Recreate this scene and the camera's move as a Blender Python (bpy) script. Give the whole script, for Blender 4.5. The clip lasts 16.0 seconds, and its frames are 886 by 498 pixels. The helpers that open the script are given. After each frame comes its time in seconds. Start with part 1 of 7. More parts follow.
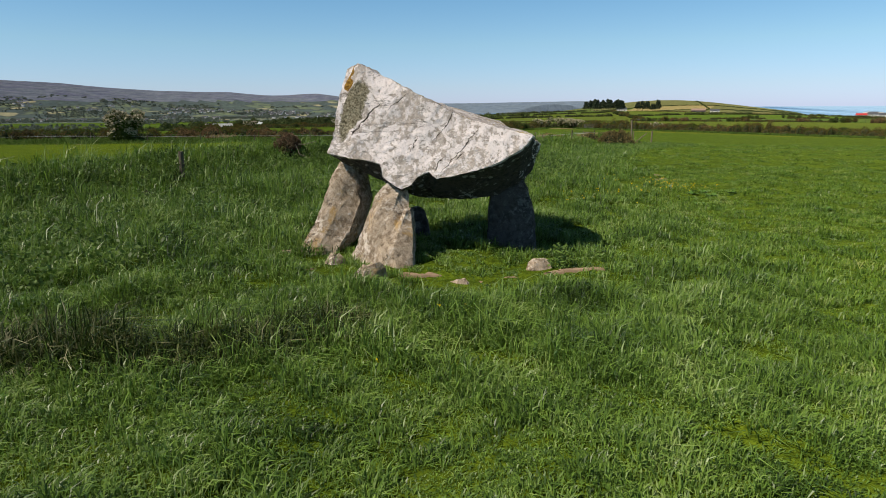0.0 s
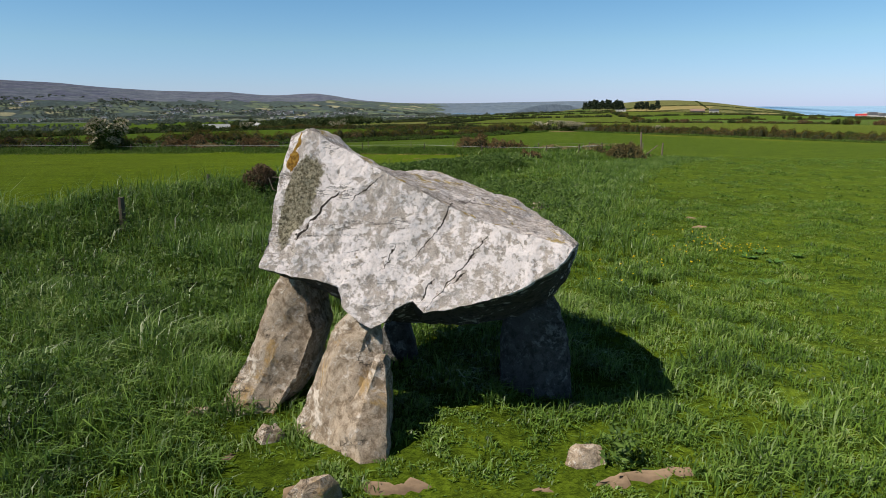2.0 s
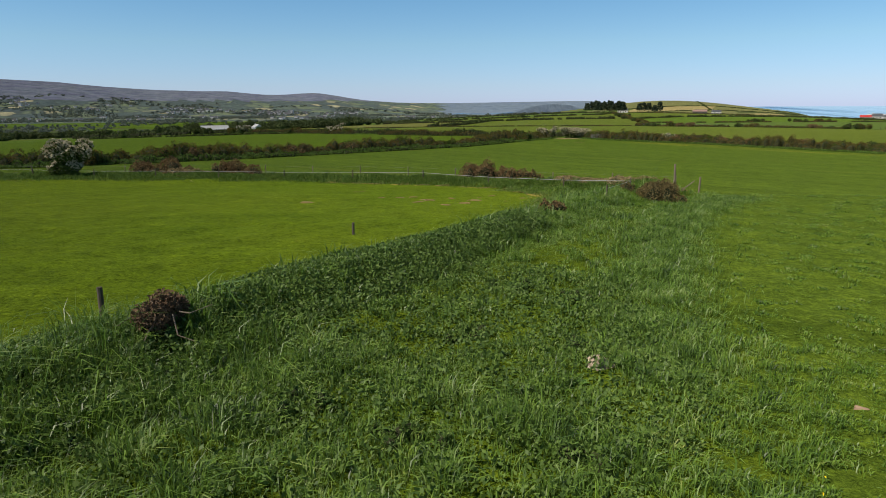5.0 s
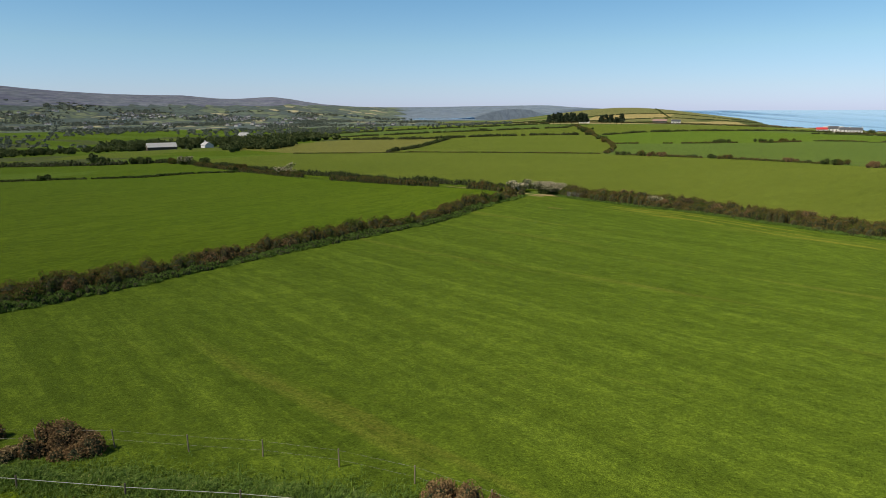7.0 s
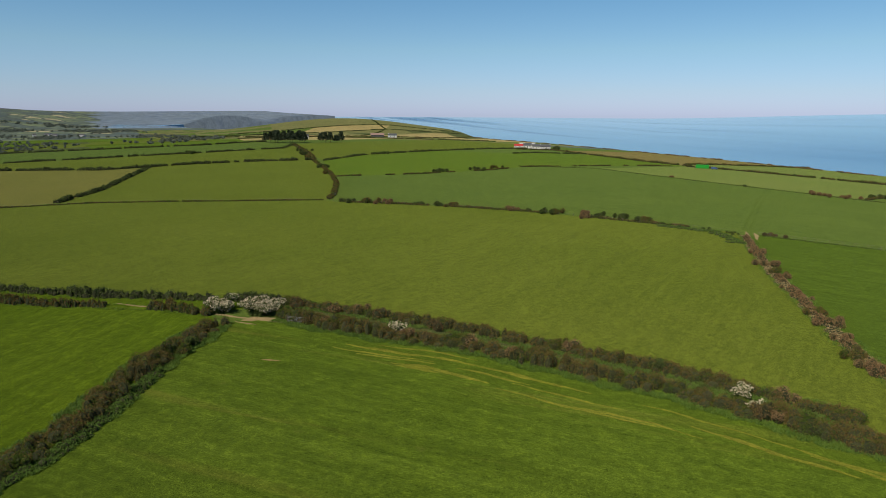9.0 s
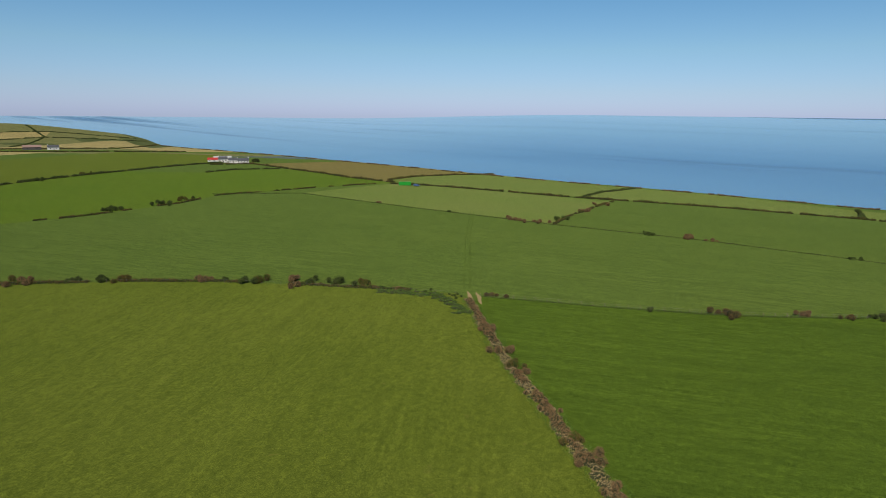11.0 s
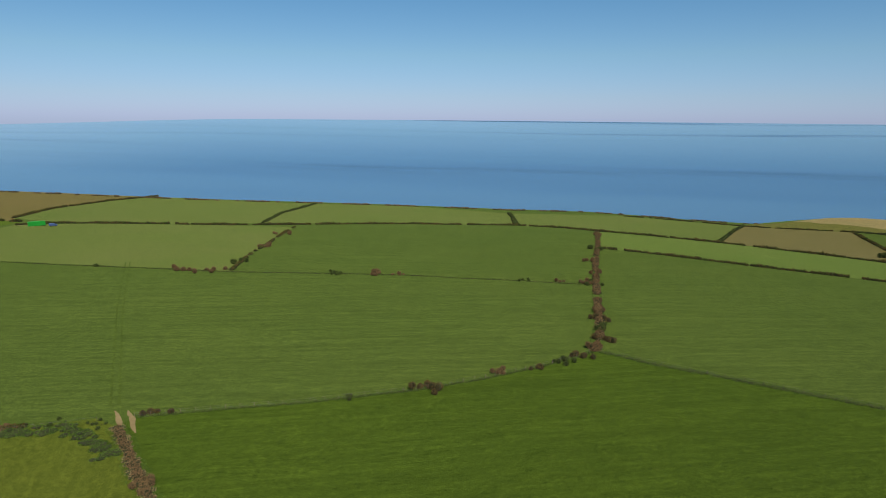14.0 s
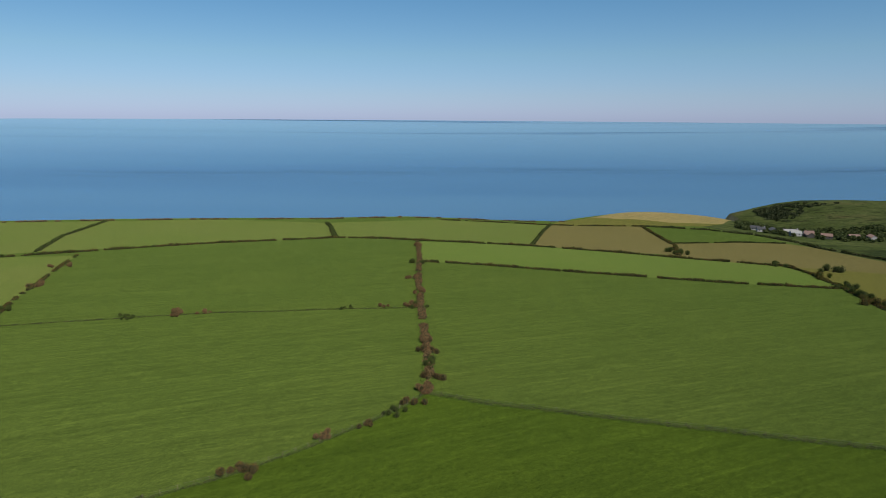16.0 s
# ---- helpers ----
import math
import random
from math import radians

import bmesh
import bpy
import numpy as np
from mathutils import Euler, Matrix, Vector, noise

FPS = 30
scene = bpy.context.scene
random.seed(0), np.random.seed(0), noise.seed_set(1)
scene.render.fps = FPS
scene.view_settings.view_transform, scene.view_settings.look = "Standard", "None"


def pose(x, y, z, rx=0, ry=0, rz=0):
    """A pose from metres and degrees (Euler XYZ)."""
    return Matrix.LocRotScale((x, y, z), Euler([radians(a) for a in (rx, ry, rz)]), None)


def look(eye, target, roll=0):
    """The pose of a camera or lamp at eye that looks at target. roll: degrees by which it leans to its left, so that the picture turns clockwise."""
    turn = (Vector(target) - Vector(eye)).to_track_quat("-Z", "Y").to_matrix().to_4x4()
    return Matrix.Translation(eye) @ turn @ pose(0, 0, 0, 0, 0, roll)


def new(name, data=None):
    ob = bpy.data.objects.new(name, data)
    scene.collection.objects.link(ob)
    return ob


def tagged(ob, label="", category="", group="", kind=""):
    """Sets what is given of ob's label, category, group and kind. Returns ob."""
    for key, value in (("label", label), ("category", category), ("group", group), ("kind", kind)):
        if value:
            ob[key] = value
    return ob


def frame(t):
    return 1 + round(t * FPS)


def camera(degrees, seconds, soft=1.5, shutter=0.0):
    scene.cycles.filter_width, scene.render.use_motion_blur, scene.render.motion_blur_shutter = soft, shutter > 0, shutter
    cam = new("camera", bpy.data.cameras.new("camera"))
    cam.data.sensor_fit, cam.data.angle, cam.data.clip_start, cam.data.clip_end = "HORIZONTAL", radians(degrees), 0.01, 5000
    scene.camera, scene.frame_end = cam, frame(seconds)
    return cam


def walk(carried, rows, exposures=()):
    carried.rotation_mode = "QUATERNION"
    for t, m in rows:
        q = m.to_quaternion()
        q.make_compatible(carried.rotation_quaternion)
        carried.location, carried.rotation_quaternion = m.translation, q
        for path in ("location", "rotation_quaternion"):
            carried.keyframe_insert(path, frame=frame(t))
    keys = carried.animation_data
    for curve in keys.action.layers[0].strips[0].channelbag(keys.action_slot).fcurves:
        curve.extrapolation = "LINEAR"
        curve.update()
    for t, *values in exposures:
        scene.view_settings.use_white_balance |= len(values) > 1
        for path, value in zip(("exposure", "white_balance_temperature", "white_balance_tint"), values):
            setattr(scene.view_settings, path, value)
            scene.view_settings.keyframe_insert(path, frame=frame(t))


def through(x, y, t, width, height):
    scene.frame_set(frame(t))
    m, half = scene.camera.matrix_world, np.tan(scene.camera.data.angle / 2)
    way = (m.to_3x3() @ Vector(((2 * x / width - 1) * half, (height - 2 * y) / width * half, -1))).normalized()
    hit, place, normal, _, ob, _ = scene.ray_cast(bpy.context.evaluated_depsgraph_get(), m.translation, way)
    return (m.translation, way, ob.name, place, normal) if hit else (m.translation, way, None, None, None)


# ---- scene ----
from mathutils.geometry import delaunay_2d_cdt

cam = camera(69.0, 16.0, 0.9)
PATH = [
    (0, (0.0, 0.0, 1.95), (0.0, 1.953, 1.521), -0.38),
    (0.5, (0.015, 0.667, 2.118), (0.015, 2.62, 1.689), -0.38),
    (1, (0.022, 1.376, 2.308), (0.022, 3.33, 1.878), -0.38),
    (1.5, (0.038, 2.157, 2.505), (0.038, 4.11, 2.075), -0.38),
    (2, (0.067, 2.994, 2.682), (0.071, 4.948, 2.252), -0.36),
    (2.5, (0.082, 3.879, 2.863), (0.086, 5.832, 2.434), -0.36),
    (3, (0.112, 4.815, 3.034), (0.116, 6.768, 2.604), -0.36),
    (3.5, (0.15, 5.821, 3.243), (0.153, 7.773, 2.81), -0.26),
    (4, (0.18, 6.891, 3.43), (0.183, 8.844, 2.997), -0.26),
    (4.2, (0.19, 7.337, 3.498), (0.193, 9.29, 3.067), -0.29),
    (4.5, (0.173, 8.07, 3.661), (0.176, 10.022, 3.23), -0.29),
    (4.8, (0.113, 9.011, 3.987), (0.116, 10.964, 3.555), -0.29),
    (5.1, (0.039, 10.286, 4.539), (0.041, 12.239, 4.108), -0.31),
    (5.4, (-0.019, 12.019, 5.382), (-0.018, 13.972, 4.952), -0.32),
    (5.7, (-0.032, 14.333, 6.581), (-0.031, 16.286, 6.151), -0.34),
    (6, (0.032, 17.352, 8.198), (0.032, 19.305, 7.769), -0.34),
    (6.3, (0.2, 21.2, 10.3), (0.2, 23.153, 9.871), -0.35),
    (6.5, (0.354, 24.069, 11.877), (0.354, 26.023, 11.447), -0.35),
    (7, (0.816, 31.911, 15.987), (0.935, 33.862, 15.561), -0.29),
    (7.5, (2.202, 40.505, 19.931), (2.525, 42.432, 19.507), -0.10),
    (8, (4.358, 49.615, 24.078), (4.882, 51.499, 23.656), 0.09),
    (8.5, (7.592, 59.211, 28.275), (8.314, 61.028, 27.858), 0.25),
    (9, (12.058, 68.439, 32.238), (12.969, 70.17, 31.822), 0.34),
    (9.5, (17.602, 77.216, 36.3), (18.691, 78.841, 35.886), 0.47),
    (10, (23.916, 85.391, 40.494), (25.184, 86.881, 40.078), 0.60),
    (10.2, (26.657, 88.493, 42.209), (27.995, 89.92, 41.791), 0.65),
    (10.5, (30.664, 92.903, 44.6), (32.097, 94.233, 44.181), 0.71),
    (10.9, (36.239, 97.579, 47.385), (37.789, 98.774, 46.968), 0.70),
    (11.2, (40.429, 100.306, 49.21), (42.054, 101.396, 48.796), 0.67),
    (11.6, (45.781, 103.079, 51.349), (47.49, 104.034, 50.939), 0.60),
    (11.9, (49.45, 104.634, 52.772), (51.21, 105.492, 52.365), 0.55),
    (12.3, (53.638, 106.184, 54.485), (55.449, 106.93, 54.08), 0.50),
    (12.5, (55.486, 106.939, 55.309), (57.317, 107.634, 54.904), 0.49),
    (13, (60.106, 108.488, 57.333), (61.982, 109.053, 56.93), 0.47),
    (13.5, (64.726, 109.553, 59.307), (66.637, 109.984, 58.905), 0.50),
    (14, (69.654, 110.166, 61.379), (71.592, 110.456, 60.978), 0.47),
    (14.5, (74.428, 110.629, 63.485), (76.381, 110.776, 63.081), 0.47),
    (15, (79.356, 110.575, 65.389), (81.315, 110.582, 64.985), 0.41),
    (15.5, (84.13, 110.403, 67.477), (86.084, 110.272, 67.072), 0.48),
    (16, (88.75, 109.897, 69.48), (90.692, 109.638, 69.076), 0.40),
]
walk(cam, [(t, look(eye, target, roll)) for t, eye, target, roll in PATH], [(t, e, k, 10) for t, e, k in ((0, 0.12, 7150), (1.5, 0.10, 7000), (2.5, -0.08, 6700), (3.5, -0.26, 6500), (4.2, -0.06, 6650), (6.3, 0.09, 7200), (7.5, 0.02, 7150), (9, -0.24, 7000), (10.2, -0.31, 6850), (12.5, -0.41, 6650), (16, -0.42, 6650))])

# ---- world, sun, exposure ----
SUN_TO = Vector((-0.75, -0.36, 1.0)).normalized()
world = bpy.data.worlds.new("sky")
scene.world = world
world.use_nodes = True
wn = world.node_tree
wn.nodes.clear()
sky = wn.nodes.new("ShaderNodeTexSky")
sky.sky_type = "NISHITA"
sky.sun_disc = False
sky.sun_elevation = math.asin(SUN_TO.z)
sky.sun_rotation = math.atan2(SUN_TO.x, SUN_TO.y)
sky.altitude = 120.0
sky.air_density, sky.dust_density, sky.ozone_density = 1.0, 0.15, 4.0
bg = wn.nodes.new("ShaderNodeBackground")
bg.inputs["Strength"].default_value = 0.095
wout = wn.nodes.new("ShaderNodeOutputWorld")
# clear air over the sea: paler and bluer than the model towards the horizon
height = wn.nodes.new("ShaderNodeSeparateXYZ")
wn.links.new(wn.nodes.new("ShaderNodeTexCoord").outputs["Generated"], height.inputs[0])
tone = wn.nodes.new("ShaderNodeValToRGB")
stops = tone.color_ramp.elements
while len(stops) < 5:
    stops.new(0.5)
for stop, (at, colour) in zip(stops, [(0.0, (0.70, 0.88, 1.62)), (0.03, (0.75, 0.93, 1.40)), (0.09, (0.79, 1.03, 1.23)), (0.17, (0.67, 1.02, 1.20)), (0.38, (0.36, 0.47, 0.52))]):
    stop.position, stop.color = at, (*colour, 1.0)
wn.links.new(height.outputs["Z"], tone.inputs["Fac"])
blend = wn.nodes.new("ShaderNodeMix")
blend.data_type, blend.blend_type = "RGBA", "MULTIPLY"
blend.inputs["Factor"].default_value = 1.0
wn.links.new(sky.outputs[0], blend.inputs[6])
wn.links.new(tone.outputs["Color"], blend.inputs[7])
wn.links.new(blend.outputs[2], bg.inputs["Color"])
wn.links.new(bg.outputs[0], wout.inputs["Surface"])

sun = new("sun", bpy.data.lights.new("sun", "SUN"))
sun.data.energy, sun.data.angle, sun.data.color = 5.0, radians(0.53), (1.0, 0.95, 0.87)
sun.matrix_world = look(SUN_TO * 100, (0, 0, 0))
scene.view_settings.exposure = 0.0


# ---- materials ----
def material(name, rough=0.9, spec=0.25):
    m = bpy.data.materials.new(name)
    m.use_nodes = True
    nt = m.node_tree
    bsdf = nt.nodes["Principled BSDF"]
    bsdf.inputs["Roughness"].default_value = rough
    bsdf.inputs["Specular IOR Level"].default_value = spec
    bsdf.inputs["Diffuse Roughness"].default_value = 1.0
    return m, nt, bsdf


def add(nt, kind, **values):
    node = nt.nodes.new(kind)
    for key, value in values.items():
        node.inputs[key].default_value = value
    return node


def rgba(c):
    return (c[0], c[1], c[2], 1.0)


def ramp(nt, source, stops):
    r = nt.nodes.new("ShaderNodeValToRGB")
    els = r.color_ramp.elements
    while len(els) < len(stops):
        els.new(0.5)
    for e, (p, c) in zip(els, stops):
        e.position, e.color = p, rgba(c)
    nt.links.new(source, r.inputs["Fac"])
    return r.outputs["Color"]


def noise_at(nt, coords, scale, detail=4.0, rough=0.55, distort=0.0):
    n = add(nt, "ShaderNodeTexNoise", Scale=scale, Detail=detail, Roughness=rough, Distortion=distort)
    nt.links.new(coords, n.inputs["Vector"])
    return n.outputs["Fac"]


def mixed(nt, fac, a, b, how="MIX"):
    m = nt.nodes.new("ShaderNodeMix")
    m.data_type, m.blend_type = "RGBA", how
    for value, socket in ((fac, m.inputs["Factor"]), (a, m.inputs[6]), (b, m.inputs[7])):
        if isinstance(value, (int, float)):
            socket.default_value = value
        elif isinstance(value, tuple):
            socket.default_value = rgba(value)
        else:
            nt.links.new(value, socket)
    return m.outputs[2]


def bumped(nt, bsdf, height, strength=0.4, distance=0.05):
    b = add(nt, "ShaderNodeBump", Strength=strength, Distance=distance)
    nt.links.new(height, b.inputs["Height"])
    nt.links.new(b.outputs["Normal"], bsdf.inputs["Normal"])


def place(nt):
    return nt.nodes.new("ShaderNodeNewGeometry").outputs["Position"]


def turned(nt, coords, angle, sx, sy):
    m = add(nt, "ShaderNodeMapping")
    m.vector_type = "TEXTURE"
    m.inputs["Rotation"].default_value = (0, 0, radians(angle))
    m.inputs["Scale"].default_value = (1 / sx, 1 / sy, 1 / min(sx, sy))
    nt.links.new(coords, m.inputs["Vector"])
    return m.outputs["Vector"]


def scaled(c, k):
    return tuple(min(1.0, v * k) for v in c)


def field(name, base, other, lines=30.0, streak=0.35, patch=0.02, cut=0.0, clump=0.26):
    """Pasture: broad patches, mowing streaks along one heading, and tussocks."""
    m, nt, bsdf = material(name, 1.0, 0.03)
    p = place(nt)
    broad = noise_at(nt, p, patch, 5, 0.6)
    tuft = noise_at(nt, p, 0.9, 6, 0.75)
    fine = noise_at(nt, p, 14.0, 4, 0.75)
    lumps = noise_at(nt, p, 4.5, 5, 0.8, 0.3)
    rows = noise_at(nt, turned(nt, p, lines, 0.018, 0.42), 1.0, 5, 0.72, 0.7)
    col = ramp(nt, broad, [(0.33, base), (0.68, other)])
    col = mixed(nt, streak, col, ramp(nt, rows, [(0.34, scaled(base, 0.66)), (0.5, base), (0.66, scaled(other, 1.28))]))
    swath = noise_at(nt, turned(nt, p, lines, 0.16, 0.7), 1.0, 5, 0.75, 1.2)
    col = mixed(nt, min(0.5, streak * 1.5), col, ramp(nt, swath, [(0.34, (0.27, 0.30, 0.28)), (0.5, (0.5, 0.5, 0.5)), (0.66, (0.72, 0.70, 0.66))]), "OVERLAY")
    col = mixed(nt, 0.45 + clump, col, ramp(nt, tuft, [(0.28, (0.24, 0.27, 0.25)), (0.5, (0.52, 0.52, 0.5)), (0.72, (0.82, 0.77, 0.68))]), "OVERLAY")
    clumps = noise_at(nt, turned(nt, p, lines, 0.28, 0.5), 1.0, 4, 0.7, 0.9)
    col = mixed(nt, clump, col, ramp(nt, clumps, [(0.33, (0.24, 0.28, 0.27)), (0.48, (0.5, 0.5, 0.5)), (0.64, (0.76, 0.72, 0.62))]), "OVERLAY")
    col = mixed(nt, 0.75, col, ramp(nt, fine, [(0.38, (0.18, 0.20, 0.20)), (0.62, (0.82, 0.80, 0.76))]), "OVERLAY")
    col = mixed(nt, 0.8, col, ramp(nt, lumps, [(0.36, (0.22, 0.25, 0.24)), (0.5, (0.5, 0.5, 0.5)), (0.64, (0.80, 0.77, 0.68))]), "OVERLAY")
    col = mixed(nt, ramp(nt, noise_at(nt, p, 0.32, 6, 0.8), [(0.63, (0, 0, 0)), (0.72, (0.6, 0.6, 0.6))]), col, scaled((other[0] * 1.9, other[1] * 1.35, other[2] * 2.2), 1.0))
    if cut:
        strips = ramp(nt, noise_at(nt, turned(nt, p, lines + 6, 0.009, 0.16), 1.0, 4, 0.6, 0.5), [(0.60, (0, 0, 0)), (0.68, (cut,) * 3)])
        col = mixed(nt, mixed(nt, 1.0, strips, ramp(nt, lumps, [(0.35, (0, 0, 0)), (0.6, (1, 1, 1))]), "MULTIPLY"), col, (0.20, 0.155, 0.035))
    nt.links.new(col, bsdf.inputs["Base Color"])
    bsdf.inputs["Sheen Weight"].default_value = 0.16
    bsdf.inputs["Sheen Roughness"].default_value = 0.5
    bsdf.inputs["Sheen Tint"].default_value = rgba(scaled(other, 6.0))
    both = mixed(nt, 0.4, tuft, mixed(nt, 0.5, fine, lumps))
    bumped(nt, bsdf, both, 0.8, 0.25)
    return m


def cliff_scrub():
    """Grass slope broken by bracken and dark thickets."""
    m, nt, bsdf = material("bracken_slope", 1.0, 0.03)
    p = place(nt)
    col = ramp(nt, noise_at(nt, p, 0.016, 6, 0.62, 0.6), [(0.36, (0.028, 0.042, 0.016)), (0.47, (0.058, 0.078, 0.024)), (0.60, (0.078, 0.098, 0.034)), (0.72, (0.092, 0.086, 0.038))])
    thick = noise_at(nt, turned(nt, p, 35, 0.05, 0.11), 1.0, 6, 0.7, 0.8)
    col = mixed(nt, ramp(nt, thick, [(0.52, (0, 0, 0)), (0.60, (0.8, 0.8, 0.8))]), col, (0.026, 0.036, 0.015))
    col = mixed(nt, 0.6, col, ramp(nt, noise_at(nt, p, 0.3, 5, 0.75), [(0.3, (0.25, 0.27, 0.25)), (0.7, (0.78, 0.76, 0.7))]), "OVERLAY")
    nt.links.new(col, bsdf.inputs["Base Color"])
    bumped(nt, bsdf, thick, 0.8, 1.5)
    return m


M = {}
M["main"] = field("pasture_main", (0.046, 0.074, 0.0077), (0.061, 0.091, 0.0111), -54, 0.48, 0.02, 0.3, 0.24)
M["bright"] = field("pasture_bright", (0.060, 0.101, 0.0060), (0.086, 0.117, 0.0083), 12, 0.15, 0.06)
M["leftfar"] = field("pasture_lush", (0.048, 0.080, 0.0057), (0.060, 0.088, 0.0073), 50, 0.36)
M["olive"] = field("pasture_dry", (0.066, 0.087, 0.0120), (0.081, 0.100, 0.0155), 30, 0.2, clump=0.2)
M["mid"] = field("meadow_mid", (0.057, 0.087, 0.0175), (0.069, 0.098, 0.0204), 105, 0.42, clump=0.14)
M["fresh"] = field("meadow_fresh", (0.058, 0.096, 0.0105), (0.070, 0.103, 0.0128), 80, 0.18, clump=0.06)
M["deep"] = field("meadow_deep", (0.042, 0.070, 0.0095), (0.052, 0.082, 0.0104), 108, 0.42, clump=0.16)
M["pale"] = field("meadow_pale", (0.089, 0.122, 0.0270), (0.106, 0.129, 0.0345), 15, 0.15, clump=0.06)
M["strip"] = field("meadow_strip", (0.086, 0.130, 0.0260), (0.102, 0.139, 0.0320), 15, 0.15, clump=0.06)
M["dry"] = field("rough_dry_grazing", (0.110, 0.095, 0.030), (0.128, 0.103, 0.038), 0, 0.12)
M["brown"] = field("dry_stubble_field", (0.112, 0.100, 0.036), (0.130, 0.113, 0.044), 25, 0.15)
M["yellow"] = field("ripe_field", (0.215, 0.170, 0.070), (0.255, 0.195, 0.084), 10, 0.12)
M["scrub"] = field("rough_scrubland", (0.044, 0.058, 0.020), (0.062, 0.068, 0.026), 0, 0.1, 0.05)
M["tan"] = field("worn_olive_pasture", (0.098, 0.100, 0.024), (0.114, 0.110, 0.030), 60, 0.2)
M["cliff_scrub"] = cliff_scrub()
M["heath"] = field("headland_grass", (0.100, 0.104, 0.038), (0.118, 0.114, 0.046), 10, 0.15)
M["trodden"] = field("trodden_wheel_marks", (0.050, 0.078, 0.014), (0.060, 0.086, 0.016), 45, 0.2)
M["rough"] = field("rough_grass_ground", (0.040, 0.067, 0.0059), (0.059, 0.085, 0.0076), 0, 0.1, 0.3)


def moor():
    m, nt, bsdf = material("hazed_moorland", 0.97, 0.05)
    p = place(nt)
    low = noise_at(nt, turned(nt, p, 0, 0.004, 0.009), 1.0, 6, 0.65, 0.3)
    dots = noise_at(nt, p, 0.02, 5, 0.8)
    # Blue-grey stops: distance haze is painted into the moor's colour.
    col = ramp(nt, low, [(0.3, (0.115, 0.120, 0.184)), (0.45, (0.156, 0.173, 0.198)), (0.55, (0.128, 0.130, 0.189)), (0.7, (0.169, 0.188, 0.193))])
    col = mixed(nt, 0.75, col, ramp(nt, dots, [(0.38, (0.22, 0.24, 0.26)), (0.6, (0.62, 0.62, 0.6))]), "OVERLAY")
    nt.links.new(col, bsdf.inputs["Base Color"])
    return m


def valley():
    """Far farmland: small fields of many greens, woods, dark hedges between, blued by painted haze."""
    m, nt, bsdf = material("hazed_valley_farmland", 0.97, 0.05)
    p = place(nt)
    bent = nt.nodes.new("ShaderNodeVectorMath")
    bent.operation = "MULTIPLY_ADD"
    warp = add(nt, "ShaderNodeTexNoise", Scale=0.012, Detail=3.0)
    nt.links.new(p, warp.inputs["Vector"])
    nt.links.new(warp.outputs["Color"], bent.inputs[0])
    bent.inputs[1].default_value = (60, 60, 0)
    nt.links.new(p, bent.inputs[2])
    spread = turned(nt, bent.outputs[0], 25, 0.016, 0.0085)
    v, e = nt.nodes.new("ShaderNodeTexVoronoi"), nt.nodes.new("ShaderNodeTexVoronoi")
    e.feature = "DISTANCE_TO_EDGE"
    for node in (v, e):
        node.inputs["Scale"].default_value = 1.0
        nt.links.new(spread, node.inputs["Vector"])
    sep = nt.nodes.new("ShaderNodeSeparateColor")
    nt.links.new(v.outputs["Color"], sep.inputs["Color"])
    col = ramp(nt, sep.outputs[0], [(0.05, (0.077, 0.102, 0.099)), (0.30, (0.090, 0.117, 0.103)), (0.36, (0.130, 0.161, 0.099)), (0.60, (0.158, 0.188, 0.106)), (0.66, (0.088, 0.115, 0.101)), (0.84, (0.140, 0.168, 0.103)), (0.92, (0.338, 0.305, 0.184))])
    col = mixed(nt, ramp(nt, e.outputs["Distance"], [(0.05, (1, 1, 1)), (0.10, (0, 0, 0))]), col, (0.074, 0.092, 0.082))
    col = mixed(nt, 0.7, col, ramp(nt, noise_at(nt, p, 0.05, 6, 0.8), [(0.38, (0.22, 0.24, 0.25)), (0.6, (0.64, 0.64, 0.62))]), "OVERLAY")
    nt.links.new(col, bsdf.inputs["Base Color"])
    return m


def cliff():
    m, nt, bsdf = material("sea_cliff", 0.95, 0.1)
    p = place(nt)
    nt.links.new(ramp(nt, noise_at(nt, p, 0.08, 6, 0.7), [(0.3, (0.035, 0.050, 0.020)), (0.55, (0.085, 0.085, 0.055)), (0.7, (0.12, 0.11, 0.09))]), bsdf.inputs["Base Color"])
    return m


def seawater():
    """Calm sea: it mirrors the sky, with ruffled bands that are rougher."""
    m, nt, bsdf = material("sea_water", 0.2, 0.5)
    p = place(nt)
    band = noise_at(nt, turned(nt, p, -4, 0.0014, 0.00016), 1.0, 5, 0.6, 0.5)
    nt.links.new(ramp(nt, band, [(0.40, (0.016, 0.058, 0.140)), (0.52, (0.030, 0.086, 0.178)), (0.66, (0.050, 0.118, 0.205))]), bsdf.inputs["Base Color"])
    nt.links.new(ramp(nt, band, [(0.36, (0.22,) * 3), (0.44, (0.09,) * 3), (0.56, (0.04,) * 3)]), bsdf.inputs["Roughness"])
    chop = noise_at(nt, turned(nt, p, -4, 0.02, 0.008), 1.0, 4, 0.6)
    bumped(nt, bsdf, chop, 0.12, 0.6)
    return m


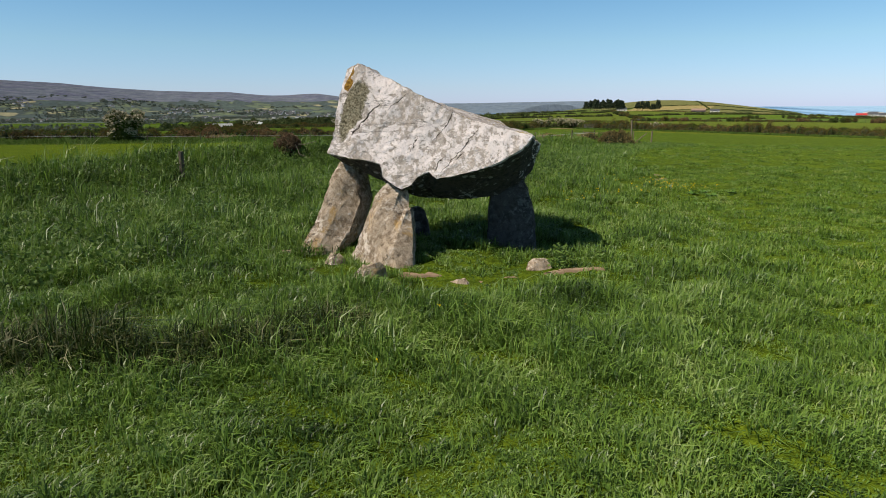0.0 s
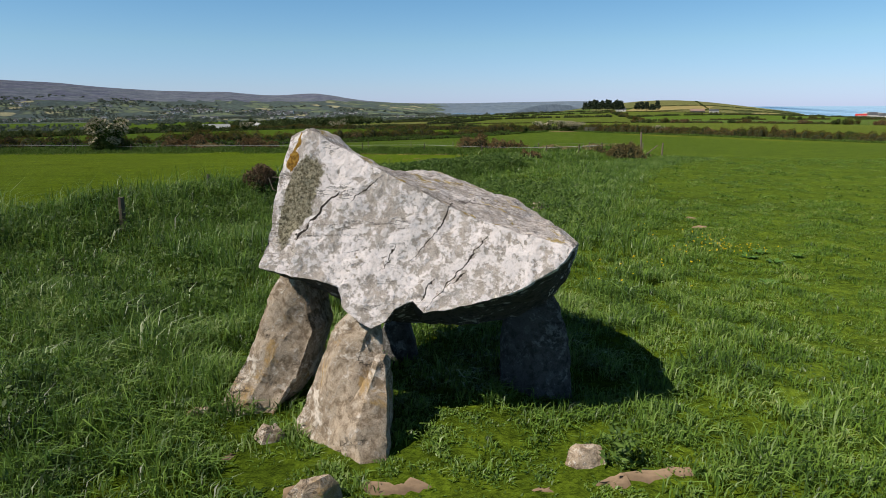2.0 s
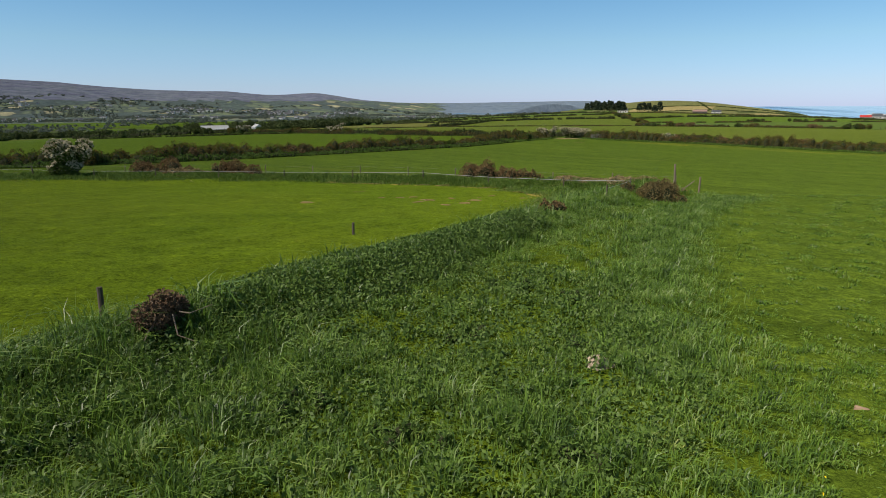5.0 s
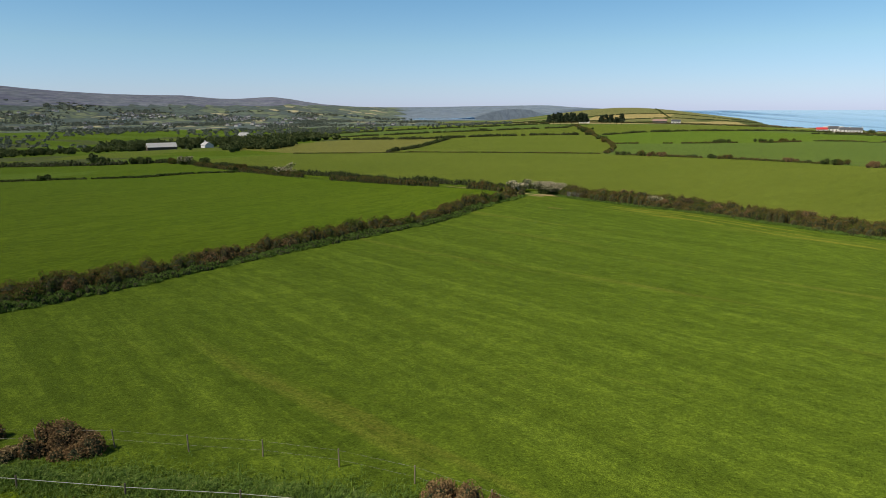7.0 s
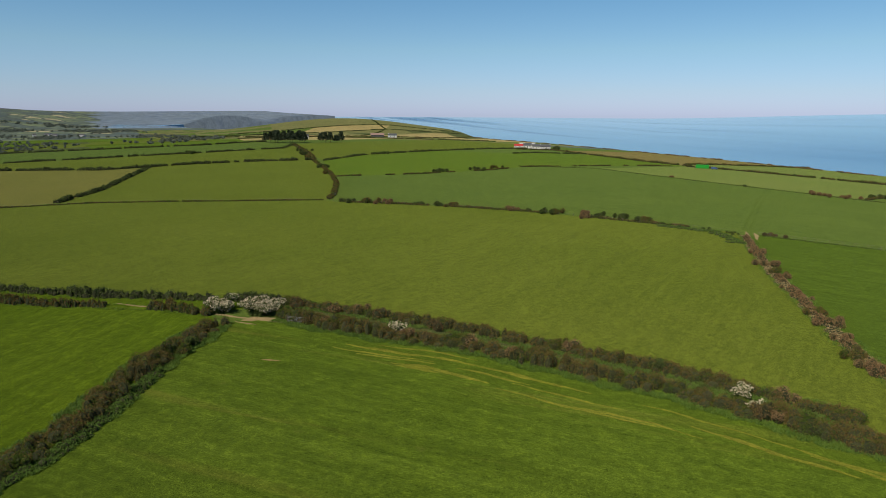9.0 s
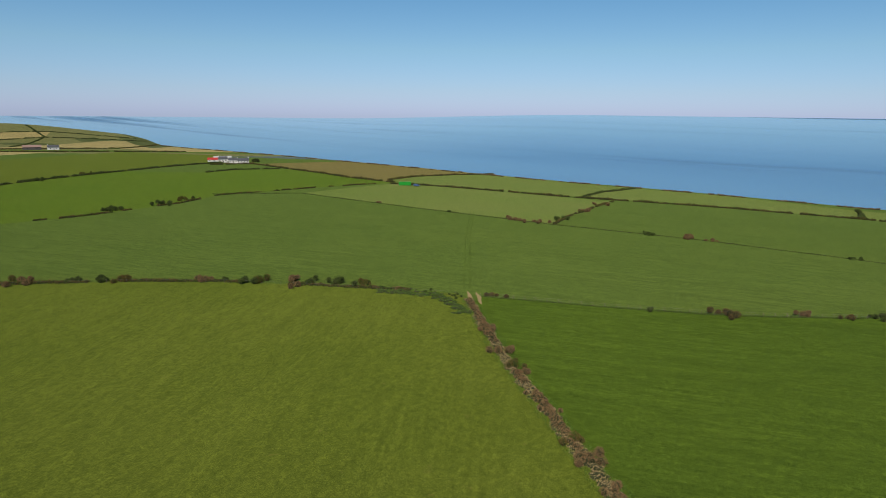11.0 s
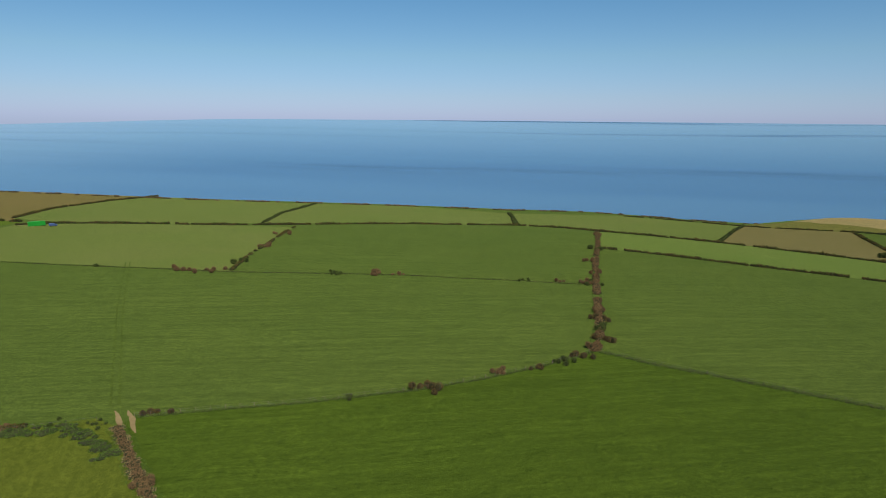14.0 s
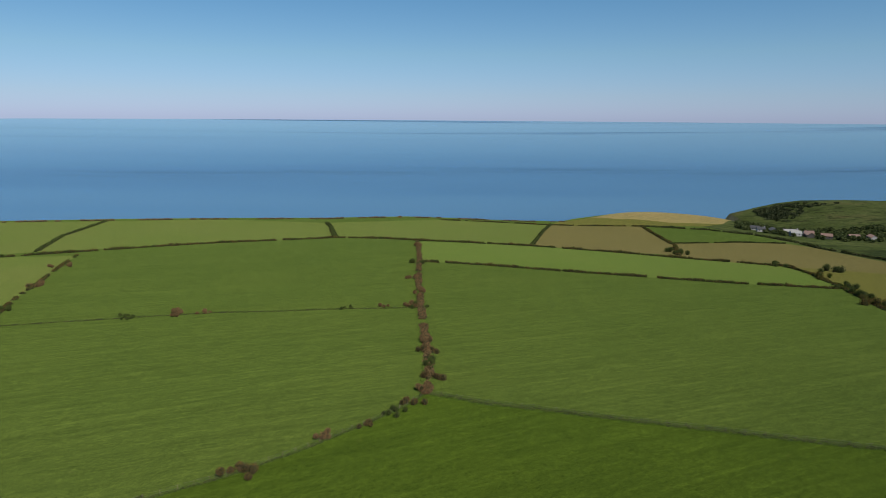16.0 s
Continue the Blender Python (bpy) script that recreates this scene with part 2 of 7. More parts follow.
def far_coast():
    """Bare heath and cliffs across the bay, with blue haze put into the colour."""
    m, nt, bsdf = material("hazed_far_coast", 0.97, 0.05)
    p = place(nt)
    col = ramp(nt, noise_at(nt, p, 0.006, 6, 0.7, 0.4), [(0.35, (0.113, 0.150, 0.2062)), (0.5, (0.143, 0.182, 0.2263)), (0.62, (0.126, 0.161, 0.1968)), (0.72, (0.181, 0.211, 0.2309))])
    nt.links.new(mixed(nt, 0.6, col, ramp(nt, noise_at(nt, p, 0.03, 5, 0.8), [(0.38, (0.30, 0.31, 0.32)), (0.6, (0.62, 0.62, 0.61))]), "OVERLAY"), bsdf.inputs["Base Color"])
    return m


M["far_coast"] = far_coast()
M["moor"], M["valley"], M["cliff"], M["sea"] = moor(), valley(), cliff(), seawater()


def stain(nt, p, centre, radii, wild, grain, turn=0.0, spin=0.0):
    """A patch about a point, 1 inside and 0 outside, turned about y, with a ragged edge."""
    shaken = nt.nodes.new("ShaderNodeVectorMath")
    shaken.operation = "MULTIPLY_ADD"
    shake = add(nt, "ShaderNodeTexNoise", Scale=11.0, Detail=5.0)
    nt.links.new(p, shake.inputs["Vector"])
    nt.links.new(shake.outputs["Color"], shaken.inputs[0])
    shaken.inputs[1].default_value = (0.10, 0.10, 0.10)
    nt.links.new(p, shaken.inputs[2])
    m = add(nt, "ShaderNodeMapping")
    m.vector_type = "TEXTURE"
    m.inputs["Location"].default_value = tuple(v + 0.05 for v in centre)
    m.inputs["Rotation"].default_value = (0, radians(turn), radians(spin))
    m.inputs["Scale"].default_value = radii
    nt.links.new(shaken.outputs[0], m.inputs["Vector"])
    length = nt.nodes.new("ShaderNodeVectorMath")
    length.operation = "LENGTH"
    nt.links.new(m.outputs[0], length.inputs[0])
    mix = nt.nodes.new("ShaderNodeMath")
    mix.operation = "MULTIPLY_ADD"
    mix.inputs[1].default_value = wild
    nt.links.new(noise_at(nt, p, grain, 8, 0.75), mix.inputs[0])
    nt.links.new(length.outputs["Value"], mix.inputs[2])
    small = nt.nodes.new("ShaderNodeMath")
    small.operation = "MULTIPLY"
    small.inputs[1].default_value = 0.4
    nt.links.new(mix.outputs[0], small.inputs[0])
    return ramp(nt, small.outputs[0], [(0.4 * (0.90 + wild * 0.5) - 0.02, (1, 1, 1)), (0.4 * (0.90 + wild * 0.5) + 0.02, (0, 0, 0))])


def fissures(nt, p, turn, scale, width):
    """Thin crooked cracks running one way: 1 in the crack."""
    m = add(nt, "ShaderNodeMapping")
    m.inputs["Rotation"].default_value = (0, radians(turn), 0)
    m.inputs["Scale"].default_value = scale
    nt.links.new(p, m.inputs["Vector"])
    line = noise_at(nt, m.outputs[0], 1.0, 5, 0.62, 0.3)
    thin = ramp(nt, line, [(0.5 - 2 * width, (0, 0, 0)), (0.5 - width * 0.6, (1, 1, 1)), (0.5 + width * 0.6, (1, 1, 1)), (0.5 + 2 * width, (0, 0, 0))])
    return mixed(nt, 1.0, thin, ramp(nt, noise_at(nt, p, 2.6, 4, 0.6), [(0.50, (0, 0, 0)), (0.58, (0.75, 0.75, 0.75))]), "MULTIPLY")


def crust_rock(name, pale, mid, dark, ochre, cover=0.5, tint=0.6, lean=40, patches=(), discs_show=0.75):
    """Weathered rock: a crust of pale lichen with sharp edges over mottled stone, grit, fissures and ochre stains."""
    m, nt, bsdf = material(name, 0.93, 0.15)
    p = place(nt)
    wide = noise_at(nt, p, 2.2, 4, 0.6, 0.5)
    crust = noise_at(nt, p, 13.0, 9, 0.72, 0.25)
    speck = noise_at(nt, p, 42.0, 6, 0.75)
    grit = noise_at(nt, p, 130.0, 3, 0.7)
    col = mixed(nt, ramp(nt, crust, [(0.40, (0, 0, 0)), (0.52, (1, 1, 1))]), dark, mid)
    bloom = mixed(nt, 0.66, wide, mixed(nt, 0.28, crust, speck))
    edge = 0.56 - 0.12 * cover
    lichen = ramp(nt, bloom, [(edge, (0, 0, 0)), (edge + 0.018, (1, 1, 1))])
    col = mixed(nt, lichen, col, mixed(nt, ramp(nt, speck, [(0.36, (0, 0, 0)), (0.5, (1, 1, 1))]), scaled(pale, 0.72), pale))
    rings = nt.nodes.new("ShaderNodeTexVoronoi")
    rings.inputs["Scale"].default_value = 9.0
    warped = nt.nodes.new("ShaderNodeVectorMath")
    warped.operation = "MULTIPLY_ADD"
    warp = add(nt, "ShaderNodeTexNoise", Scale=16.0, Detail=4.0)
    nt.links.new(p, warp.inputs["Vector"])
    nt.links.new(warp.outputs["Color"], warped.inputs[0])
    warped.inputs[1].default_value = (0.09, 0.09, 0.09)
    nt.links.new(p, warped.inputs[2])
    nt.links.new(warped.outputs[0], rings.inputs["Vector"])
    sep = nt.nodes.new("ShaderNodeSeparateColor")
    nt.links.new(rings.outputs["Color"], sep.inputs["Color"])
    discs = mixed(nt, 1.0, ramp(nt, rings.outputs["Distance"], [(0.30, (1, 1, 1)), (0.35, (0, 0, 0))]), ramp(nt, sep.outputs[0], [(0.66, (0, 0, 0)), (0.68, (1, 1, 1))]), "MULTIPLY")
    col = mixed(nt, mixed(nt, 1.0, discs, (discs_show,) * 3, "MULTIPLY"), col, scaled(pale, 0.95))
    rust = ramp(nt, noise_at(nt, p, 2.7, 7, 0.7, 0.7), [(0.70 - 0.14 * tint, (0, 0, 0)), (0.78 - 0.14 * tint, (0.85, 0.85, 0.85))])
    col = mixed(nt, rust, col, ochre)
    for mask, first, second in (q(nt, p) for q in patches):
        col = mixed(nt, mask, col, mixed(nt, ramp(nt, speck, [(0.42, (0, 0, 0)), (0.56, (1, 1, 1))]), first, second))
    cracks = fissures(nt, p, lean, (1.1, 3.0, 6.5), 0.0035)
    col = mixed(nt, cracks, col, (0.045, 0.038, 0.032))
    col = mixed(nt, 0.6, col, ramp(nt, grit, [(0.32, (0.22, 0.22, 0.22)), (0.6, (0.64, 0.64, 0.64))]), "OVERLAY")
    nt.links.new(col, bsdf.inputs["Base Color"])
    relief = mixed(nt, 0.45, mixed(nt, 0.35, crust, lichen), mixed(nt, 0.4, speck, grit))
    bumped(nt, bsdf, mixed(nt, cracks, relief, (0, 0, 0)), 1.0, 0.035)
    return m


def crack_line(x0, z0, x1, z1, wide):
    """A long crack across the stone's face between two places, given by x and z."""
    centre = ((x0 + x1) / 2, 7.32 - 0.139 * (x0 + x1) / 2 + 0.45 * (z0 + z1) / 2, (z0 + z1) / 2)
    turn = -math.degrees(math.atan2(z1 - z0, x1 - x0))
    half = math.hypot(x1 - x0, z1 - z0) / 2 * 1.15
    return lambda nt, p: (stain(nt, p, centre, (half, 0.9, wide), 1.1, 5.0, turn), (0.035, 0.03, 0.025), (0.07, 0.055, 0.045))


def top_wear(nt, p):
    """The flat top is trodden and rained bare: grey and pinkish brown."""
    up = nt.nodes.new("ShaderNodeSeparateXYZ")
    nt.links.new(nt.nodes.new("ShaderNodeNewGeometry").outputs["Normal"], up.inputs[0])
    flat = ramp(nt, up.outputs["Z"], [(0.70, (0, 0, 0)), (0.84, (1, 1, 1))])
    bare = ramp(nt, noise_at(nt, p, 6.0, 9, 0.75, 0.3), [(0.40, (0.92, 0.92, 0.92)), (0.60, (0.25, 0.25, 0.25))])
    return mixed(nt, 1.0, flat, bare, "MULTIPLY"), (0.22, 0.195, 0.18), (0.42, 0.375, 0.355)


def top_crack(x0, y0, x1, y1, wide):
    """A crack that runs over the top, between two places in plan."""
    half = math.hypot(x1 - x0, y1 - y0) / 2 * 1.1
    return lambda nt, p: (stain(nt, p, ((x0 + x1) / 2, (y0 + y1) / 2, 1.85), (half, wide, 0.9), 1.1, 5.0, 0.0, math.degrees(math.atan2(y1 - y0, x1 - x0))), (0.03, 0.026, 0.022), (0.06, 0.05, 0.04))


def top_dark(nt, p):
    """Black and brown lichen in streaks on the top."""
    up = nt.nodes.new("ShaderNodeSeparateXYZ")
    nt.links.new(nt.nodes.new("ShaderNodeNewGeometry").outputs["Normal"], up.inputs[0])
    flat = ramp(nt, up.outputs["Z"], [(0.62, (0, 0, 0)), (0.80, (1, 1, 1))])
    m = add(nt, "ShaderNodeMapping")
    m.inputs["Rotation"].default_value = (0, 0, radians(28))
    m.inputs["Scale"].default_value = (3.0, 9.0, 4.0)
    nt.links.new(p, m.inputs["Vector"])
    marks = ramp(nt, noise_at(nt, m.outputs[0], 1.0, 9, 0.78, 0.6), [(0.545, (0, 0, 0)), (0.60, (0.85, 0.85, 0.85))])
    return mixed(nt, 1.0, flat, marks, "MULTIPLY"), (0.09, 0.075, 0.068), (0.24, 0.20, 0.185)


def top_yellow(nt, p):
    up = nt.nodes.new("ShaderNodeSeparateXYZ")
    nt.links.new(nt.nodes.new("ShaderNodeNewGeometry").outputs["Normal"], up.inputs[0])
    flat = ramp(nt, up.outputs["Z"], [(0.70, (0, 0, 0)), (0.84, (1, 1, 1))])
    spots = ramp(nt, noise_at(nt, p, 4.0, 7, 0.7, 0.6), [(0.555, (0, 0, 0)), (0.61, (0.85, 0.85, 0.85))])
    return mixed(nt, 1.0, flat, spots, "MULTIPLY"), (0.26, 0.18, 0.03), (0.46, 0.34, 0.09)


CAP_PATCHES = [
    top_wear, top_dark, top_yellow, top_crack(0.20, 8.40, 0.40, 8.88, 0.006), top_crack(0.38, 8.84, 0.92, 9.50, 0.006), top_crack(-0.58, 8.80, -0.32, 8.88, 0.012),
    lambda nt, p: (stain(nt, p, (-1.13, 8.40, 1.95), (0.145, 1.5, 0.44), 0.9, 5.0, 21), (0.13, 0.112, 0.070), (0.40, 0.36, 0.26)),
    lambda nt, p: (stain(nt, p, (-1.20, 8.50, 2.24), (0.045, 0.8, 0.10), 1.7, 7.0, 25), (0.24, 0.11, 0.015), (0.46, 0.27, 0.05)),
    lambda nt, p: (stain(nt, p, (-1.15, 8.55, 2.39), (0.02, 0.8, 0.10), 1.0, 9.0, 20), (0.30, 0.16, 0.02), (0.46, 0.27, 0.05)),
    crack_line(0.16, 1.92, 0.04, 1.72, 0.0099), crack_line(0.05, 1.74, -0.17, 1.47, 0.0037), crack_line(-0.79, 2.0, -1.02, 1.76, 0.0124), crack_line(-0.98, 1.82, -1.16, 1.60, 0.0062),
    crack_line(0.44, 1.69, -0.06, 1.13, 0.0043), crack_line(0.0, 1.35, -0.11, 1.18, 0.0056), crack_line(-0.44, 2.13, -0.68, 1.93, 0.0050), crack_line(0.26, 1.43, 0.10, 1.29, 0.0037), crack_line(-0.30, 1.62, -0.42, 1.40, 0.0037)]
M["capstone"] = crust_rock("lichen_crusted_capstone", (0.90, 0.835, 0.82), (0.66, 0.59, 0.545), (0.47, 0.41, 0.365), (0.42, 0.35, 0.26), 0.62, 0.1, 42, CAP_PATCHES)
# Bare broken rock with lichen, its colour also darkened for the underside's shade.
M["shaded_broken_rock"] = crust_rock("broken_rock_with_shade", (0.42, 0.42, 0.40), (0.085, 0.075, 0.065), (0.035, 0.032, 0.03), (0.07, 0.055, 0.035), 0.06, 0.2, 10)
M["upright"] = crust_rock("weathered_upright", (0.68, 0.60, 0.52), (0.48, 0.39, 0.30), (0.24, 0.18, 0.125), (0.44, 0.29, 0.12), 0.30, 0.85, 75,
                          [lambda nt, p: (ramp(nt, noise_at(nt, p, 3.4, 8, 0.72, 0.9), [(0.56, (0, 0, 0)), (0.61, (0.8, 0.8, 0.8))]), (0.15, 0.11, 0.075), (0.34, 0.26, 0.18)),
                           lambda nt, p: (fissures(nt, p, 20, (2.2, 2.0, 4.0), 0.006), (0.03, 0.026, 0.02), (0.05, 0.04, 0.03))], 0.2)
# Darker copy of the upright stone: the capstone's shade painted into its colour.
M["shade_upright"] = crust_rock("shade_darkened_stone", (0.24, 0.235, 0.23), (0.12, 0.112, 0.105), (0.06, 0.055, 0.05), (0.11, 0.09, 0.06), 0.2, 0.3, 75, (), 0.3)


def foliage(name, stops, rough=0.75, through=0.25, patch=0.35, gloss=0.2, weights=(0.55, 0.48, 0.0)):
    """Leaves: each one takes its own tone from the stops."""
    m, nt, bsdf = material(name, rough, gloss)
    g = nt.nodes.new("ShaderNodeNewGeometry")
    clump = noise_at(nt, g.outputs["Position"], patch, 3, 0.6)
    mean = nt.nodes.new("ShaderNodeMath")
    mean.operation = "MULTIPLY_ADD"
    mean.inputs[1].default_value = weights[0]
    nt.links.new(g.outputs["Random Per Island"], mean.inputs[0])
    shift = nt.nodes.new("ShaderNodeMath")
    shift.operation = "MULTIPLY_ADD"
    shift.inputs[1].default_value, shift.inputs[2].default_value = weights[1], weights[2]
    nt.links.new(clump, shift.inputs[0])
    nt.links.new(shift.outputs[0], mean.inputs[2])
    col = ramp(nt, mean.outputs[0], stops)
    nt.links.new(col, bsdf.inputs["Base Color"])
    if through:
        t = nt.nodes.new("ShaderNodeBsdfTranslucent")
        nt.links.new(col, t.inputs["Color"])
        mix = nt.nodes.new("ShaderNodeMixShader")
        mix.inputs["Fac"].default_value = through
        nt.links.new(bsdf.outputs[0], mix.inputs[1])
        nt.links.new(t.outputs[0], mix.inputs[2])
        nt.links.new(mix.outputs[0], nt.nodes["Material Output"].inputs["Surface"])
    return m


M["grass_tall"] = foliage("tall_grass", [(0.08, (0.020, 0.046, 0.009)), (0.34, (0.090, 0.172, 0.026)), (0.66, (0.190, 0.312, 0.052)), (0.98, (0.36, 0.44, 0.17))], 0.42, 0.3, 1.3, 0.38, (0.50, 1.3, -0.40))
M["grass_short"] = foliage("short_grass", [(0.08, (0.031, 0.068, 0.0074)), (0.40, (0.106, 0.203, 0.0202)), (0.70, (0.187, 0.302, 0.0368)), (0.98, (0.396, 0.423, 0.1472))], 0.42, 0.3, 1.3, 0.38, (0.50, 1.3, -0.40))
M["grass_seed"] = foliage("seeding_grass", [(0.1, (0.012, 0.026, 0.005)), (0.50, (0.034, 0.060, 0.011)), (0.72, (0.105, 0.125, 0.035)), (0.84, (0.36, 0.34, 0.20))], 0.55, 0.2, 2.0, 0.15)
M["hedge_mixed"] = foliage("gorse_and_bramble", [(0.14, (0.026, 0.048, 0.012)), (0.34, (0.070, 0.125, 0.018)), (0.46, (0.105, 0.112, 0.028)), (0.58, (0.190, 0.118, 0.045)), (0.70, (0.135, 0.088, 0.034)), (0.80, (0.090, 0.140, 0.022)), (0.97, (0.170, 0.220, 0.042))], 0.95, 0.22, 0.22, 0.05, (0.36, 1.25, -0.28))
M["hedge_green"] = foliage("hedge_leaves", [(0.1, (0.028, 0.046, 0.013)), (0.45, (0.062, 0.092, 0.021)), (0.8, (0.115, 0.148, 0.034)), (0.97, (0.175, 0.178, 0.070))], 0.85, 0.12)
M["gorse_brown"] = foliage("dead_gorse", [(0.1, (0.066, 0.042, 0.020)), (0.4, (0.165, 0.102, 0.048)), (0.7, (0.270, 0.178, 0.090)), (0.95, (0.085, 0.100, 0.028))], 0.95, 0.05, 0.35, 0.05)
M["gorse_bloom"] = foliage("gorse_in_flower", [(0.1, (0.030, 0.045, 0.014)), (0.4, (0.085, 0.062, 0.030)), (0.68, (0.125, 0.088, 0.040)), (0.86, (0.30, 0.19, 0.02))], 0.85, 0.1)
M["blossom"] = foliage("hawthorn_blossom", [(0.1, (0.36, 0.31, 0.20)), (0.9, (0.62, 0.55, 0.40))], 0.8, 0.1)
M["bank"] = foliage("bank_grass", [(0.1, (0.058, 0.104, 0.016)), (0.45, (0.116, 0.193, 0.026)), (0.75, (0.197, 0.277, 0.044)), (0.95, (0.464, 0.376, 0.160))], 0.6, 0.25, 0.5, 0.3)
M["straw"] = foliage("dead_stalks", [(0.1, (0.170, 0.121, 0.0546)), (0.6, (0.340, 0.252, 0.1248)), (0.95, (0.480, 0.388, 0.2106))], 0.85, 0.1)
# Colour of the added filler: shade between the leaves, painted dark.
M["core"] = foliage("hedge_gap_shade", [(0.1, (0.026, 0.034, 0.013)), (0.9, (0.052, 0.054, 0.024))], 0.95, 0.0)
M["skirt"] = foliage("hedge_foot_grass", [(0.1, (0.038, 0.082, 0.012)), (0.5, (0.090, 0.165, 0.024)), (0.9, (0.160, 0.245, 0.042))], 0.7, 0.2, 0.5, 0.2)
# Far leaves are pale and bluish: haze painted into the leaf colour.
M["wood_far"] = foliage("hazed_woodland_leaves", [(0.1, (0.100, 0.125, 0.106)), (0.5, (0.146, 0.172, 0.134)), (0.9, (0.203, 0.226, 0.163))], 0.9, 0.2)
M["wood_near"] = foliage("farm_tree_leaves", [(0.1, (0.040, 0.060, 0.022)), (0.5, (0.078, 0.106, 0.034)), (0.9, (0.130, 0.160, 0.052))], 0.85, 0.25)
M["wood_slope"] = foliage("bracken_thicket", [(0.1, (0.042, 0.058, 0.024)), (0.9, (0.080, 0.096, 0.040))], 0.9, 0.1)
M["pine"] = foliage("conifer_needles", [(0.1, (0.022, 0.036, 0.018)), (0.9, (0.050, 0.068, 0.034))], 0.9, 0.0)


def plain(name, color, rough=0.7, spec=0.3, metal=0.0, grain=8.0, depth=0.35):
    m, nt, bsdf = material(name, rough, spec)
    bsdf.inputs["Metallic"].default_value = metal
    o = nt.nodes.new("ShaderNodeTexCoord").outputs["Object"]
    n = noise_at(nt, o, grain, 6, 0.7)
    n2 = noise_at(nt, o, grain * 0.13, 4, 0.6)
    col = mixed(nt, depth, rgba(color)[:3], ramp(nt, n, [(0.3, scaled(color, 0.5)), (0.7, scaled(color, 1.3))]))
    col = mixed(nt, depth * 0.7, col, ramp(nt, n2, [(0.35, scaled(color, 0.6)), (0.65, scaled(color, 1.15))]))
    nt.links.new(col, bsdf.inputs["Base Color"])
    bumped(nt, bsdf, n, 0.2, 0.01)
    return m


M["post"] = plain("weathered_timber", (0.14, 0.115, 0.088), 0.85, 0.2, 0, 14)
M["post_pale"] = plain("bleached_timber", (0.24, 0.19, 0.14), 0.85, 0.2, 0, 14)
M["bark"] = plain("bark", (0.085, 0.065, 0.045), 0.9, 0.1, 0, 6)
M["wire"] = plain("galvanised_wire", (0.22, 0.22, 0.21), 0.6, 0.4, 0.4)
M["tape"] = plain("white_fence_tape", (0.55, 0.55, 0.53), 0.6, 0.3)
M["far_render"] = plain("far_white_walls", (0.60, 0.60, 0.61), 0.9, 0.1, 0, 0.05, 0.3)
M["render"] = plain("white_render", (0.78, 0.76, 0.72), 0.85, 0.2, 0, 1.5, 0.15)
M["slate"] = plain("slate_roof", (0.10, 0.105, 0.115), 0.7, 0.3, 0, 2.0)
M["red_roof"] = plain("red_sheet_roof", (0.52, 0.05, 0.045), 0.6, 0.3, 0, 1.5)
M["grey_sheet"] = plain("grey_sheet_roof", (0.48, 0.48, 0.47), 0.6, 0.3, 0, 1.5)
M["pink_sheet"] = plain("rusty_pink_roof", (0.36, 0.24, 0.20), 0.7, 0.2, 0, 1.0)
M["dark_wall"] = plain("dark_cladding", (0.12, 0.115, 0.105), 0.8, 0.2, 0, 2.0)
M["glass_dark"] = plain("dark_window_glass", (0.03, 0.035, 0.04), 0.12, 0.6)
M["green_box"] = plain("green_container_paint", (0.015, 0.36, 0.035), 0.5, 0.4, 0, 3.0, 0.2)
M["blue_paint"] = plain("blue_car_paint", (0.08, 0.14, 0.30), 0.3, 0.5)
M["rubber"] = plain("black_rubber", (0.03, 0.03, 0.03), 0.8, 0.2)
M["earth"] = plain("bare_earth", (0.29, 0.205, 0.135), 0.95, 0.1, 0, 22.0, 0.8)
M["dead_grass"] = field("dried_cut_grass", (0.096, 0.107, 0.0122), (0.130, 0.126, 0.0204), 130, 0.4, 0.35)
M["bleached"] = field("bleached_grass", (0.175, 0.150, 0.030), (0.240, 0.185, 0.050), 0, 0.3, 0.5)
M["molehill"] = plain("crumbled_earth", (0.225, 0.165, 0.062), 0.95, 0.1, 0, 5.0, 0.7)
M["dry_earth"] = plain("dry_wheel_track", (0.25, 0.19, 0.092), 0.95, 0.1, 0, 1.5, 0.5)
M["petal"] = plain("yellow_petal", (0.75, 0.55, 0.01), 0.6, 0.3)
M["leaf"] = plain("broad_leaf", (0.090, 0.185, 0.030), 0.5, 0.35, 0, 20)
M["root_fibre"] = foliage("matted_roots", [(0.1, (0.085, 0.052, 0.030)), (0.5, (0.175, 0.108, 0.062)), (0.9, (0.27, 0.18, 0.11))], 0.95, 0.0)
M["gorse_tawny"] = foliage("tawny_gorse", [(0.1, (0.050, 0.058, 0.020)), (0.4, (0.130, 0.105, 0.040)), (0.7, (0.230, 0.165, 0.070)), (0.95, (0.120, 0.150, 0.040))], 0.85, 0.1)
M["nettle"] = foliage("nettle_leaves", [(0.1, (0.040, 0.082, 0.018)), (0.5, (0.110, 0.190, 0.036)), (0.95, (0.210, 0.310, 0.070))], 0.6, 0.25, 0.8, 0.3)


